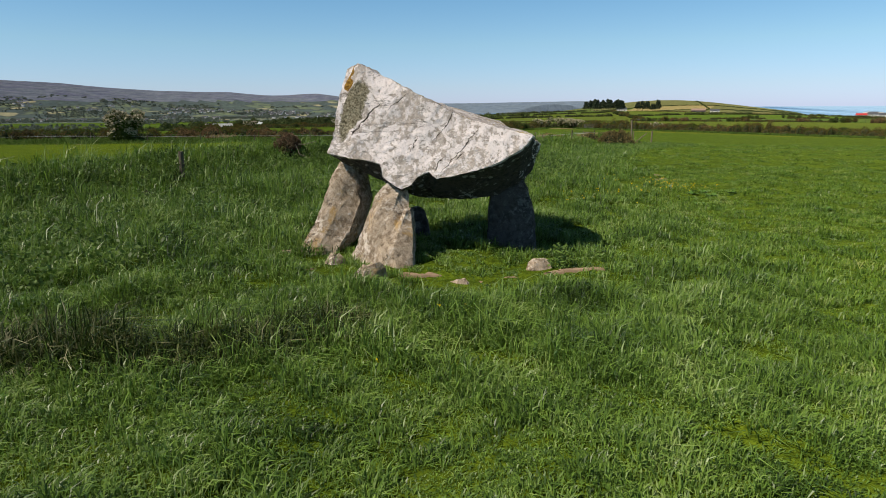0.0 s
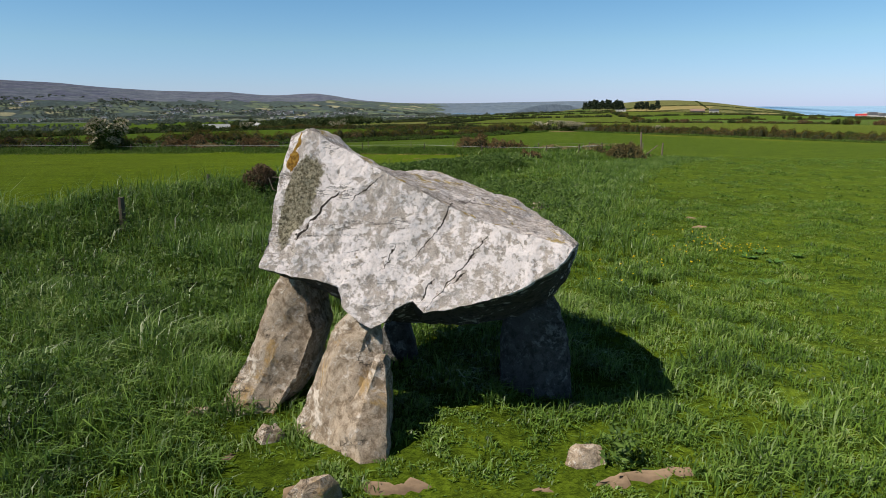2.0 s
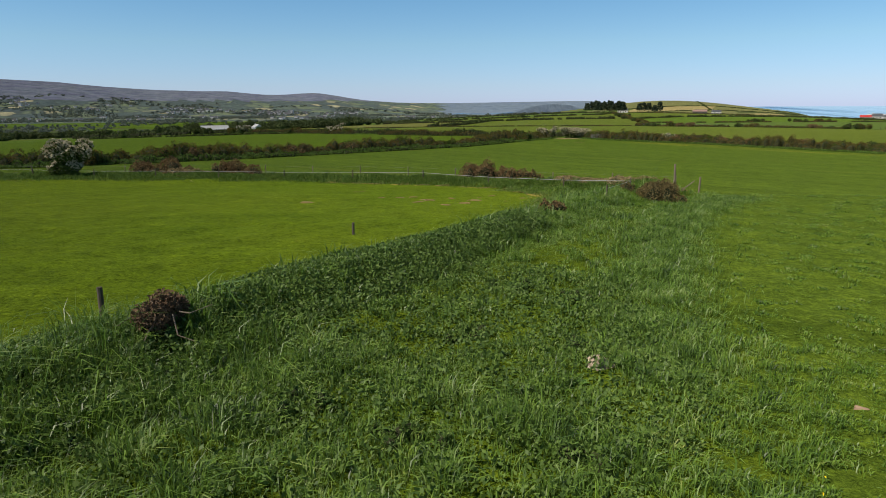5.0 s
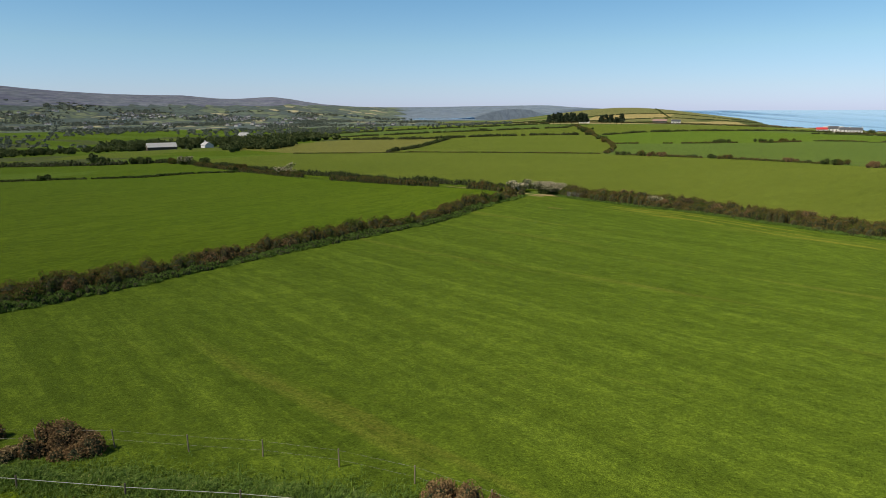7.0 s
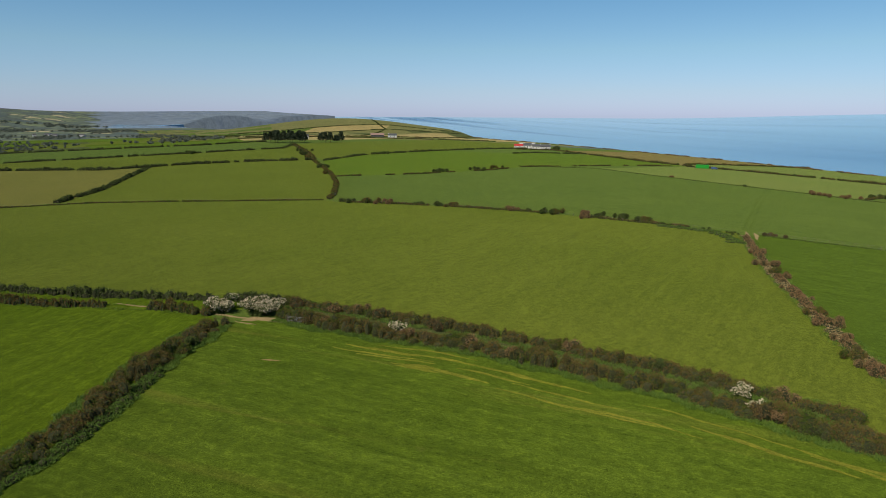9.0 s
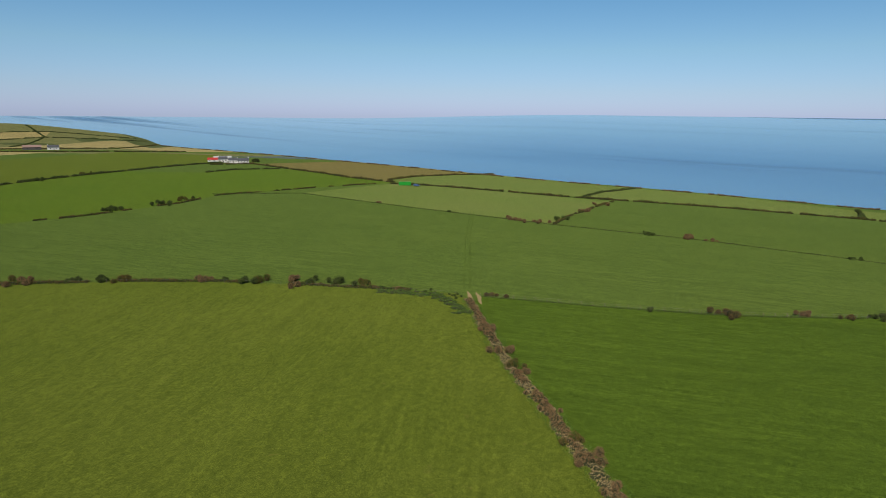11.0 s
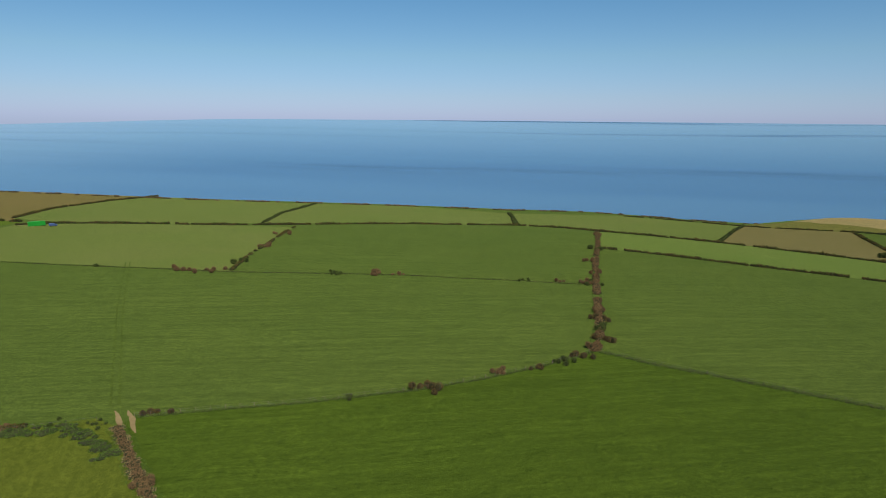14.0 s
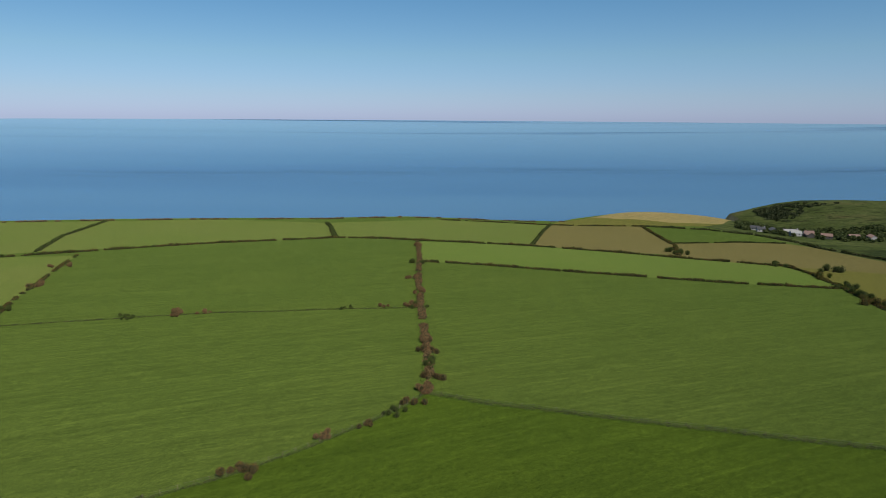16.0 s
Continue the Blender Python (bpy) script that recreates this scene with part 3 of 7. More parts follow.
# ---- mesh helpers ----
def mesh_object(name, verts, faces, mats, index=None, parent=None, smooth=False):
    me = bpy.data.meshes.new(name)
    me.from_pydata([tuple(v) for v in verts] if not isinstance(verts, np.ndarray) else verts.tolist(), [], faces)
    for m in mats if isinstance(mats, (list, tuple)) else [mats]:
        me.materials.append(m)
    if index is not None:
        me.polygons.foreach_set("material_index", np.asarray(index, dtype=np.int32))
    if smooth:
        me.polygons.foreach_set("use_smooth", np.ones(len(me.polygons), dtype=bool))
    me.update()
    ob = new(name, me)
    if parent:
        ob.parent = parent
    return ob


def part(name, bm, mat, parent=None, label="", smooth=False):
    """One bmesh as one mesh object under a thing or a part."""
    me = bpy.data.meshes.new(name)
    bm.to_mesh(me)
    bm.free()
    me.materials.append(mat)
    if smooth:
        me.polygons.foreach_set("use_smooth", np.ones(len(me.polygons), dtype=bool))
    ob = new(name, me)
    if parent:
        ob.parent = parent
    if label:
        tagged(ob, label)
    return ob


def raw_quads(name, verts, mat, parent=None):
    """A mesh of separate four-cornered leaves from an array (n, 4, 3)."""
    n = len(verts)
    me = bpy.data.meshes.new(name)
    me.vertices.add(n * 4)
    me.vertices.foreach_set("co", verts.astype(np.float32).ravel())
    me.loops.add(n * 4)
    me.loops.foreach_set("vertex_index", np.arange(n * 4, dtype=np.int32))
    me.polygons.add(n)
    me.polygons.foreach_set("loop_start", np.arange(0, n * 4, 4, dtype=np.int32))
    me.materials.append(mat)
    me.update(calc_edges=True)
    ob = new(name, me)
    if parent:
        ob.parent = parent
    return ob


def inside(poly, x, y):
    poly = np.asarray(poly, float)
    x, y = np.asarray(x, float), np.asarray(y, float)
    hit = np.zeros(x.shape, bool)
    for (x0, y0), (x1, y1) in zip(poly, np.roll(poly, -1, 0)):
        cross = (y0 > y) != (y1 > y)
        hit ^= cross & (x < (x1 - x0) * (y - y0) / ((y1 - y0) or 1e-9) + x0)
    return hit


def dense(line, step):
    line = np.asarray(line, float)
    out = []
    for a, b in zip(line[:-1], line[1:]):
        n = max(1, int(np.hypot(*(b - a)) / step))
        out += [a + (b - a) * k / n for k in range(n)]
    return np.array(out + [line[-1]])


def line_distance(line, x, y):
    best = np.full(np.shape(x), 1e9)
    line = np.asarray(line, float)
    for a, b in zip(line[:-1], line[1:]):
        d = b - a
        s = np.clip(((x - a[0]) * d[0] + (y - a[1]) * d[1]) / (d @ d), 0, 1)
        best = np.minimum(best, np.hypot(x - a[0] - s * d[0], y - a[1] - s * d[1]))
    return best


# ---- lie of the land ----
NEAR_LEVELS = [(0, 8, 0), (-15, 0, .1), (15, 5, .1), (5, 22, 0), (-8, 20, .1), (14, 47, -.8), (0, 56, -1.1), (-30, 60, -1.2), (-20, 115, -3.2), (28, 182, -4), (52, 161, -4),
               (72, 125, -4), (108, 121, -4.5), (180, 200, -5), (160, 262, -5), (101, 343, -5.8), (125, 415, -7), (210, 75, -4.5), (216, 135, -5), (245, 75, -5.8), (333, 257, -8.6), (355, 86, -11.5)]
FAR_LEVELS = [(457, 72, -16), (550, 68, -21.5), (640, 130, -30), (601, -166, -38), (445, 435, -12), (198, 830, -4), (-150, 545, -13), (-229, 677, -21), (-235, 1026, -27), (-100, 250, -6), (-60, 0, 0),
              (0, -60, 0), (100, 0, -2), (560, 760, -16), (0, 900, -12), (400, -400, -28), (-400, 300, -18), (700, 450, -30), (750, 0, -40), (300, 1200, -8)]
COVE_LEVELS = [(660, -310, -41), (720, -350, -53), (775, -395, -63), (850, -425, -66), (934, -427, -64), (924, -442, -58), (910, -462, -51.5), (896, -482, -45.5), (865, -522, -41), (830, -564, -38), (760, -640, -32), (800, -470, -52), (640, -520, -40),
               (841, -162, -53), (823, -208, -43.5), (797, -263, -41.5), (772, -312, -45), (745, -270, -43.5), (800, -140, -49)]
LEVELS = np.array(NEAR_LEVELS + FAR_LEVELS + COVE_LEVELS, float)


def bend(d):
    return np.sqrt(d * d + 1600.0)


def level_weights():
    n = len(LEVELS)
    a = np.zeros((n + 3, n + 3))
    a[:n, :n] = bend(np.hypot(LEVELS[:, None, 0] - LEVELS[:, 0], LEVELS[:, None, 1] - LEVELS[:, 1])) - 0.8 * np.eye(n)
    a[:n, n:] = np.c_[np.ones(n), LEVELS[:, :2]]
    a[n:, :n] = a[:n, n:].T
    return np.linalg.solve(a, np.r_[LEVELS[:, 2], 0, 0, 0])


WEIGHTS = level_weights()
BANK = [(-14, 6), (-9.6, 12), (-7.9, 15.5), (-6.6, 18.5), (-4.8, 21.8), (-2.8, 24.8), (-1.0, 27.4), (1.3, 30.6), (4.0, 35.4), (6.8, 40.5), (9.4, 45), (12, 48.5)]
FENCE = [(14, 48.4), (9, 51), (4, 54), (-1.4, 57), (-6, 58), (-13, 59.5), (-21, 61), (-29, 62.5), (-60, 64), (-110, 62)]


def smoothstep(a, b, v):
    s = np.clip((v - a) / (b - a), 0, 1)
    return s * s * (3 - 2 * s)


SKYLINE_AZ = np.radians([-60, -50, -42, -36, -33.5, -30.1, -26.5, -22.7, -20, -17.8, -16.2, -14.2, -12.6, -11.0, -9.3, -7.2, -5.5, -3.8, -1.1, 2.5, 6.9, 10.6, 12.4, 13.4, 15.5, 18, 60])
SKYLINE_UP = [0.0256, 0.0316, 0.0354, 0.0379, 0.0362, 0.0333, 0.0277, 0.0238, 0.0227, 0.0227, 0.0201, 0.0171, 0.0189, 0.0207, 0.0175, 0.011, 0.0084, 0.0062, 0.0052, 0.0054, 0.0064, 0.0070, 0.0074, 0.0056, 0.0034, 0.0008, -0.0059]


def ground_z(x, y):
    """Height of the land, without the drop to the sea."""
    x, y = np.asarray(x, float), np.asarray(y, float)
    d = np.hypot(x[..., None] - LEVELS[:, 0], y[..., None] - LEVELS[:, 1])
    n = len(LEVELS)
    near = bend(d) @ WEIGHTS[:n] + WEIGHTS[n] + WEIGHTS[n + 1] * x + WEIGHTS[n + 2] * y
    r, az = np.hypot(x, y), np.arctan2(x, y)
    # valley floor and the hills behind it
    top = np.interp(az, SKYLINE_AZ, SKYLINE_UP) * 3900 + 4
    waves = np.sin(az * 37 + r * 0.004) * 3 + np.sin(az * 91 - r * 0.007) * 2
    rise = np.where(r < 3900, smoothstep(2100 + 900 * smoothstep(-0.08, 0.03, az), 3900, r), 1 - 0.5 * smoothstep(3900, 4800, r))
    far = -24 + (top + 24) * rise + waves * rise * (top > 30) * np.clip((3900 - r) / 600, 0, 1)
    blend = smoothstep(1150, 1700, r)
    z = near * (1 - blend) + far * blend
    # the long dark point across the bay, and the headland to the north
    z = z + 36 * np.exp(-((r - 3000) / 170) ** 2) * smoothstep(0.085, 0.150, az) * smoothstep(0.224, 0.192, az)
    z = z + 40 * np.exp(-(((x - 550) / 255) ** 2 + ((y - 1620) / 260) ** 2))
    # the old field bank and the fence bank
    close = (x > -130) & (x < 40) & (y > -10) & (y < 80)
    if np.any(close):
        z = z + np.where(close, 0.42 * np.exp(-(line_distance(BANK, x, y) / 1.1) ** 2) + 0.35 * np.exp(-(line_distance(FENCE, x, y) / 1.0) ** 2), 0)
        z = z + np.where(close, 0.035 * np.sin(x * 1.7 + 0.6 * y) * np.sin(y * 1.3 - 0.4 * x) + 0.03 * np.sin(x * 3.1 - y * 2.2), 0)
    return z


def gz(x, y):
    return float(ground_z(np.array([x]), np.array([y]))[0])


# ---- plan of hedges and field edges ----
H_WEST = [(-95, 30), (-70, 58), (-45, 86), (-33, 99), (-20, 117), (-8, 131), (6, 146), (16, 164), (27, 181)]
H_LONG = [(38, 180), (45, 170), (52, 161), (59, 154), (64, 146), (69, 137), (77, 124), (82, 111), (86, 100), (93, 80), (98, 40), (102, -40)]
H_UPPER = [(39, 190), (46.5, 181.7), (54.4, 171.4), (64, 159.4), (69.2, 150.4), (76.9, 138.8), (81.8, 129.8), (86, 120), (90, 108)]
H_LANE_NEAR = [(27, 187), (20, 195), (-1, 209), (-27, 231), (-56, 265), (-85, 308)]
H_LANE_FAR = [(40, 190), (25, 200), (8, 211), (-6, 223), (-21, 237), (-42, 256), (-62, 285), (-86, 314), (-114, 349)]
B_NORTH = [(-60, 400), (-26, 385), (8, 381), (36, 369), (62, 356), (96, 341)]
B_EAST = [(99, 333), (117, 315), (136, 295), (154, 272), (168, 248), (178, 230), (190, 206)]
B_GORSE = [(187, 199), (169, 182), (149, 162), (138, 149), (124, 134), (113, 121), (105, 111), (90, 98)]
F_EAST = [(192, 198), (200, 178), (205, 164), (211, 151), (217, 138), (226, 124), (237, 110), (247, 99), (256, 92)]
B_SPUR = [(256, 92), (274, 89), (305, 87), (351, 84), (406, 80), (486, 72), (560, 66)]
F_SOUTH = [(256, 92), (247, 77), (239, 58), (233, 44), (226, 26), (219, 8), (212, -11), (196, -60)]
B_CROSS = [(292, 478), (339, 443), (337, 375), (337, 328), (339, 269), (339, 250), (347, 202), (352, 172), (353, 137), (355, 116), (355, 85)]
B_DIAG = [(342, 250), (387, 261), (412, 265), (468, 277), (510, 285)]
H_COAST = [(450, 458), (468, 440), (477, 419), (492, 376), (504, 331), (526, 293), (549, 254), (570, 213), (585, 169), (600, 128), (585, 90), (566, 64), (557, 20), (552, -23), (533, -83), (514, -117), (496, -149), (478, -176), (447, -170), (398, -153), (346, -132)]
B_NEAR_CONT = [(140, 453), (193, 444), (252, 452), (292, 470), (329, 466), (389, 466), (443, 464)]
H_SECOND = [(466, 73), (456, 38), (439, -8), (430, -39), (415, -82), (407, -111), (398, -150)]
H_SEAWARD = [(490, 495), (570, 529), (671, 547), (751, 544)]
H_SEAWARD_TWO = [(530, 318), (629, 343), (752, 356)]
B_LANE_EAST = [(742, 141), (691, 135), (600, 128)]
H_HOUSE = [(456, 725), (515, 727), (500, 642), (490, 584), (475, 535), (468, 470)]
H_HOUSE_TWO = [(390, 632), (437, 652), (490, 650)]
R_ONE = [(745, -93), (678, -65), (555, -20)]
R_TWO = [(719, -183), (598, -158), (530, -125)]
R_THREE = [(719, -186), (691, -239), (649, -262), (597, -271), (564, -267), (504, -274), (420, -270)]
R_FOUR = [(612, -162), (609, -220), (593, -257)]
R_FIVE = [(779, 20), (763, -52), (745, -93), (719, -186)]
S_WEST = [(-7, 390), (10, 438), (31, 535), (42, 583)]
S_NORTH = [(-55, 639), (11, 582), (42, 589), (73, 596), (119, 596), (164, 588)]
S_EAST = [(164, 585), (150, 510), (138, 455), (126, 412), (108, 362), (99, 342)]
N_ONE = [(-67, 748), (-2, 730), (88, 721), (177, 736), (203, 790)]
N_TWO = [(-95, 980), (1, 896), (114, 850), (192, 878)]
NETTLE_CORNER = [(177.5, 226.0), (181.5, 218.0), (184.4, 210.0), (182.4, 201.8), (178.4, 196.4), (174.6, 192.6)]
HEAD_ONE = [(120, 1240), (300, 1295), (560, 1375), (735, 1335)]
HEAD_TWO = [(150, 1150), (300, 1085), (560, 1122), (700, 1250)]
HEAD_THREE = [(240, 1420), (420, 1440), (600, 1450), (740, 1400)]
HEAD_FOUR = [(430, 1180), (560, 1380), (600, 1560)]
HEAD_FIVE = [(190, 1045), (300, 1065), (420, 1015), (600, 1000)]
N_LINK = [(203, 790), (182, 660), (166, 590)]
N_THREE = [(171, 578), (220, 623), (263, 643), (334, 675), (430, 726), (533, 775)]
W_ONE = [(-135, 252), (-85, 249), (-72, 262), (-53, 263)]
W_TWO = [(-202, 371), (-142, 343), (-112, 345)]
COAST = [(1600, 5000), (1300, 3950), (1080, 3600), (770, 3250), (740, 3120), (480, 2950), (240, 2700), (330, 2150), (480, 2000), (640, 1960), (770, 1800), (800, 1600), (760, 1400), (708, 1250), (712, 1110), (704, 978), (711, 770),
         (735, 565), (775, 361), (790, 255), (800, 143), (830, 53), (815, -50), (818, -128), (856, -158), (846, -215), (818, -272), (788, -326), (800, -372), (860, -400), (946, -420), (938, -452), (926, -478), (912, -502), (884, -546), (850, -590), (790, -670), (700, -950), (500, -1500), (300, -5000)]

FIELDS = [
    ("bright", [(-15, 6), (-10.7, 12.5), (-8.9, 16.0), (-7.6, 19.0), (-5.8, 22.4), (-3.8, 25.4), (-2.0, 28.0), (0.2, 31.2), (2.8, 36.0), (5.0, 41.0), (6.2, 44.0), (7.3, 47.2), (5.5, 49.3), (4, 51.2), (2.8, 52.3), (0.8, 53.8), (-0.9, 54.6), (-3.9, 56.0), (-6.4, 56.9), (-11.8, 58.5), (-16.2, 59.2), (-21, 60.1), (-29, 61.5), (-60, 63), (-130, 62), (-130, -60), (-22, -60)]),
    ("rough", [(-40, -60), (-15, 6), (-10.7, 12.5), (-8.9, 16.0), (-7.6, 19.0), (-5.8, 22.4), (-3.8, 25.4), (-2.0, 28.0), (0.2, 31.2), (2.8, 36.0), (5.0, 41.0), (6.2, 44.0), (7.3, 47.2), (5.5, 49.3), (4, 51.2), (2.8, 52.3), (0.8, 53.8), (-0.9, 54.6), (-3.9, 56.0), (-6.4, 56.9), (-11.8, 58.5), (-16.2, 59.2), (-21, 60.1), (-29, 61.5), (-29, 63), (-6, 59), (9, 52), (15, 48), (12, 41), (8, 33), (6.3, 27), (5.1, 21), (4.1, 17), (3.3, 14), (2.8, 5), (2.6, -30), (2.6, -60)]),
    ("main", [(2.6, -60), (2.6, -30), (2.8, 5), (3.3, 14), (5.1, 21), (8, 33), (12, 41), (15, 48), (9, 52), (-6, 59), (-29, 63), (-110, 64)] + H_WEST[1:] + H_LONG),
    ("leftfar", H_WEST[1:] + H_LANE_NEAR + [(-135, 252), (-200, 100)]),
    ("leftfar", H_LANE_NEAR + [(-114, 349)] + H_LANE_FAR[::-1]),
    ("olive", H_LANE_FAR + B_NORTH + B_EAST + B_GORSE + H_LONG[8::-1]),
    ("tan", S_WEST + [(11, 582), (-55, 639), (-120, 500), (-60, 400), (-26, 385)]),
    ("olive", S_WEST + S_NORTH[2:] + S_EAST + B_NORTH[::-1][:4]),
    ("olive", S_NORTH + N_LINK[::-1] + N_ONE[::-1]),
    ("mid", N_ONE + N_TWO[::-1]),
    ("mid", B_EAST + F_EAST + B_SPUR[:4] + B_CROSS[::-1] + B_NEAR_CONT[2::-1] + [(126, 412), (108, 362)]),
    ("fresh", B_NEAR_CONT + [(468, 470), (475, 535), (490, 584), (497, 642), (437, 652), (390, 632), (334, 675)] + N_THREE[2::-1] + [(150, 510)]),
    ("olive", N_THREE + [(600, 900), (500, 1000), (203, 790), (182, 660)]),
    ("pale", [(339, 443), (337, 375), (339, 250)] + B_DIAG + [(504, 331), (477, 419), (450, 458)]),
    ("mid", B_DIAG + [(549, 254), (585, 169), (600, 128), (566, 64), (486, 72), (355, 85), (353, 137), (347, 202)]),
    ("mid", B_SPUR[:6] + H_SECOND + [(346, -132), (196, -60)] + F_SOUTH[::-1][1:]),
    ("strip", B_SPUR[5:] + H_COAST[12:19] + H_SECOND[::-1]),
    ("deep", F_EAST + F_SOUTH + [(102, -60)] + H_LONG[:7:-1] + B_GORSE[::-1]),
    ("pale", H_SEAWARD + [(752, 356)] + H_SEAWARD_TWO[::-1] + [(492, 376), (468, 440)]),
    ("pale", H_SEAWARD_TWO + [(776, 255), (742, 141)] + B_LANE_EAST[1:] + [(549, 254)]),
    ("pale", B_LANE_EAST + [(566, 64), (557, 20)] + R_ONE[::-1] + [(783, 20)]),
    ("dry", [(468, 470), (490, 495), (570, 529), (671, 547), (751, 544), (730, 770), (515, 727), (490, 584)]),
    ("brown", R_ONE + R_TWO[::-1]),
    ("mid", [(719, -183), (612, -162), (609, -220), (593, -257), (649, -262), (691, -239)]),
    ("brown", [(530, -125), (612, -162), (609, -220), (593, -257), (564, -267), (504, -274), (420, -270), (478, -176), (514, -117)]),
    ("tan", [(478, -176), (420, -270), (346, -132), (398, -153), (447, -170)]),
    ("tan", [(745, -93), (818, -128), (842, -172), (785, -180), (742, -225), (738, -285), (719, -250), (719, -186)]),
    ("yellow", [(842, -172), (785, -180), (742, -225), (738, -285), (776, -318), (815, -272), (843, -215)]),
    ("cliff_scrub", [(738, -285), (719, -250), (649, -262), (420, -270), (300, -600), (600, -1200), (1250, -1200), (1100, -420), (900, -360), (776, -318)]),
    ("yellow", [(150, 1150), (420, 1180), (640, 1330), (735, 1330), (700, 1250), (560, 1120), (300, 1080)]),
    ("yellow", [(330, 1300), (560, 1380), (600, 1450), (420, 1440)]),
    ("mid", [(330, 1300), (150, 1150), (120, 1260), (240, 1420), (420, 1440)]),
    ("yellow", [(560, 1120), (700, 1250), (712, 1110), (704, 1000), (600, 1000)]),
    ("yellow", [(180, 960), (300, 930), (420, 1010), (300, 1060), (190, 1040)]),
    ("scrub", [(630, 1150), (680, 1320), (710, 1420), (735, 1620), (830, 1620), (800, 1420), (735, 1220)]),
    ("heath", [(330, 1440), (600, 1450), (740, 1400), (790, 1600), (700, 1750), (400, 1750)]),
    ("scrub", H_LONG[:9] + H_UPPER[::-1]),
    ("trodden", [(196.2, 207.4), (271, 258.1), (349, 308.3), (349.3, 307.8), (271.3, 257.6), (196.5, 206.9)]),
    ("trodden", [(197.2, 205.8), (272, 256.5), (350, 306.7), (350.3, 306.2), (272.3, 256.0), (197.5, 205.3)]),
]
WATER = [(30, 2440), (180, 2360), (330, 2440), (300, 2800), (200, 2960), (60, 2930)]


def build_ground():
    rng = np.random.default_rng(4)
    pts = []

    def grid(x0, x1, y0, y1, step, skip=None):
        gx, gy = np.meshgrid(np.arange(x0, x1, step), np.arange(y0, y1, step))
        p = np.c_[gx.ravel(), gy.ravel()] + rng.uniform(-0.3, 0.3, (gx.size, 2)) * step
        if skip:
            p = p[~((p[:, 0] > skip[0]) & (p[:, 0] < skip[1]) & (p[:, 1] > skip[2]) & (p[:, 1] < skip[3]))]
        pts.append(p)

    grid(-16, 17, -2, 36, 0.65)
    grid(-110, 110, -40, 200, 4.5, (-16, 17, -2, 36))
    grid(-420, 900, -420, 1250, 19, (-110, 110, -40, 200))
    grid(560, 960, -700, -420, 17)
    for r in np.geomspace(1300, 4700, 40):
        n = 260 if r < 4000 else 160
        a = np.linspace(0, 2 * math.pi, n, endpoint=False) + rng.uniform(0, 0.04)
        pts.append(np.c_[r * np.sin(a), r * np.cos(a)])
    p = np.concatenate(pts)
    lines, coast = [], dense(COAST, 40)
    for _, poly in FIELDS:
        lines.append(dense(poly + poly[:1], 14))
    lines.append(dense(WATER + WATER[:1], 60))
    d = np.gradient(coast, axis=0)
    out = coast + np.c_[-d[:, 1], d[:, 0]] / np.hypot(d[:, 0], d[:, 1])[:, None] * 16.0
    lines += [coast, out]
    keep = (line_distance(coast, p[:, 0], p[:, 1]) > 8) & (np.hypot(p[:, 0], p[:, 1]) < 4750)
    p = p[keep]
    coords, edges = [Vector(v) for v in p], []
    for l in lines:
        l = l[np.hypot(l[:, 0], l[:, 1]) < 4750]
        at = len(coords)
        coords += [Vector(v) for v in l]
        edges += [(at + k, at + k + 1) for k in range(len(l) - 1)]
    verts, _, faces, *_ = delaunay_2d_cdt(coords, edges, [], 0, 0.01)
    v = np.array([tuple(q) for q in verts])
    land_poly = COAST + [(-9000, -9000), (-9000, 9000)]
    on_land = inside(land_poly, v[:, 0], v[:, 1]) | (line_distance(COAST, v[:, 0], v[:, 1]) < 1.5)
    z = np.where(on_land, ground_z(v[:, 0], v[:, 1]), -92.0)
    tri = np.array(faces)
    c = v[tri].mean(1)
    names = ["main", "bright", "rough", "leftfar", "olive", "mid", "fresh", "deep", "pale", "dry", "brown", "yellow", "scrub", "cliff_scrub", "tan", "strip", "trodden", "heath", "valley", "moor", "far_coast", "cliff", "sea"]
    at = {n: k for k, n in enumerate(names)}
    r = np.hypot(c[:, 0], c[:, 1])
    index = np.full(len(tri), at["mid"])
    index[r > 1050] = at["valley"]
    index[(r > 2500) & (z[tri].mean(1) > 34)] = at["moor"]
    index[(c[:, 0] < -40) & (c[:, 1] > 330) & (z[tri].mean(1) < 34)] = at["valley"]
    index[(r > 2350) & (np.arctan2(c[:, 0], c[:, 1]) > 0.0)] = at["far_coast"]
    # small pastures round the farm, and the open headland
    parcel = np.sin(np.floor(c[:, 0] / 75) * 12.9 + np.floor((c[:, 1] + 0.4 * c[:, 0]) / 60) * 78.2) * 0.5 + 0.5
    farm = (c[:, 0] < np.where(c[:, 1] > 760, 190, -40)) & (c[:, 1] > 230) & (r < 1450)
    for low, name in ((0.0, "leftfar"), (0.35, "olive"), (0.6, "scrub"), (0.8, "fresh")):
        index[farm & (parcel >= low)] = at[name]
    headland = (c[:, 0] > 100) & (c[:, 1] > 880) & (r > 1050) & (c[:, 1] < 2100)
    for low, name in ((0.0, "heath"), (0.5, "scrub"), (0.6, "heath"), (0.8, "mid")):
        index[headland & (parcel >= low)] = at[name]
    for name, poly in FIELDS:
        index[inside(poly, c[:, 0], c[:, 1])] = at[name]
    index[(~on_land[tri]).any(1)] = at["cliff"]
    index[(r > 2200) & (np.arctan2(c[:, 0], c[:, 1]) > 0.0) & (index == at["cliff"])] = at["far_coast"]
    index[inside(WATER, c[:, 0], c[:, 1])] = at["sea"]
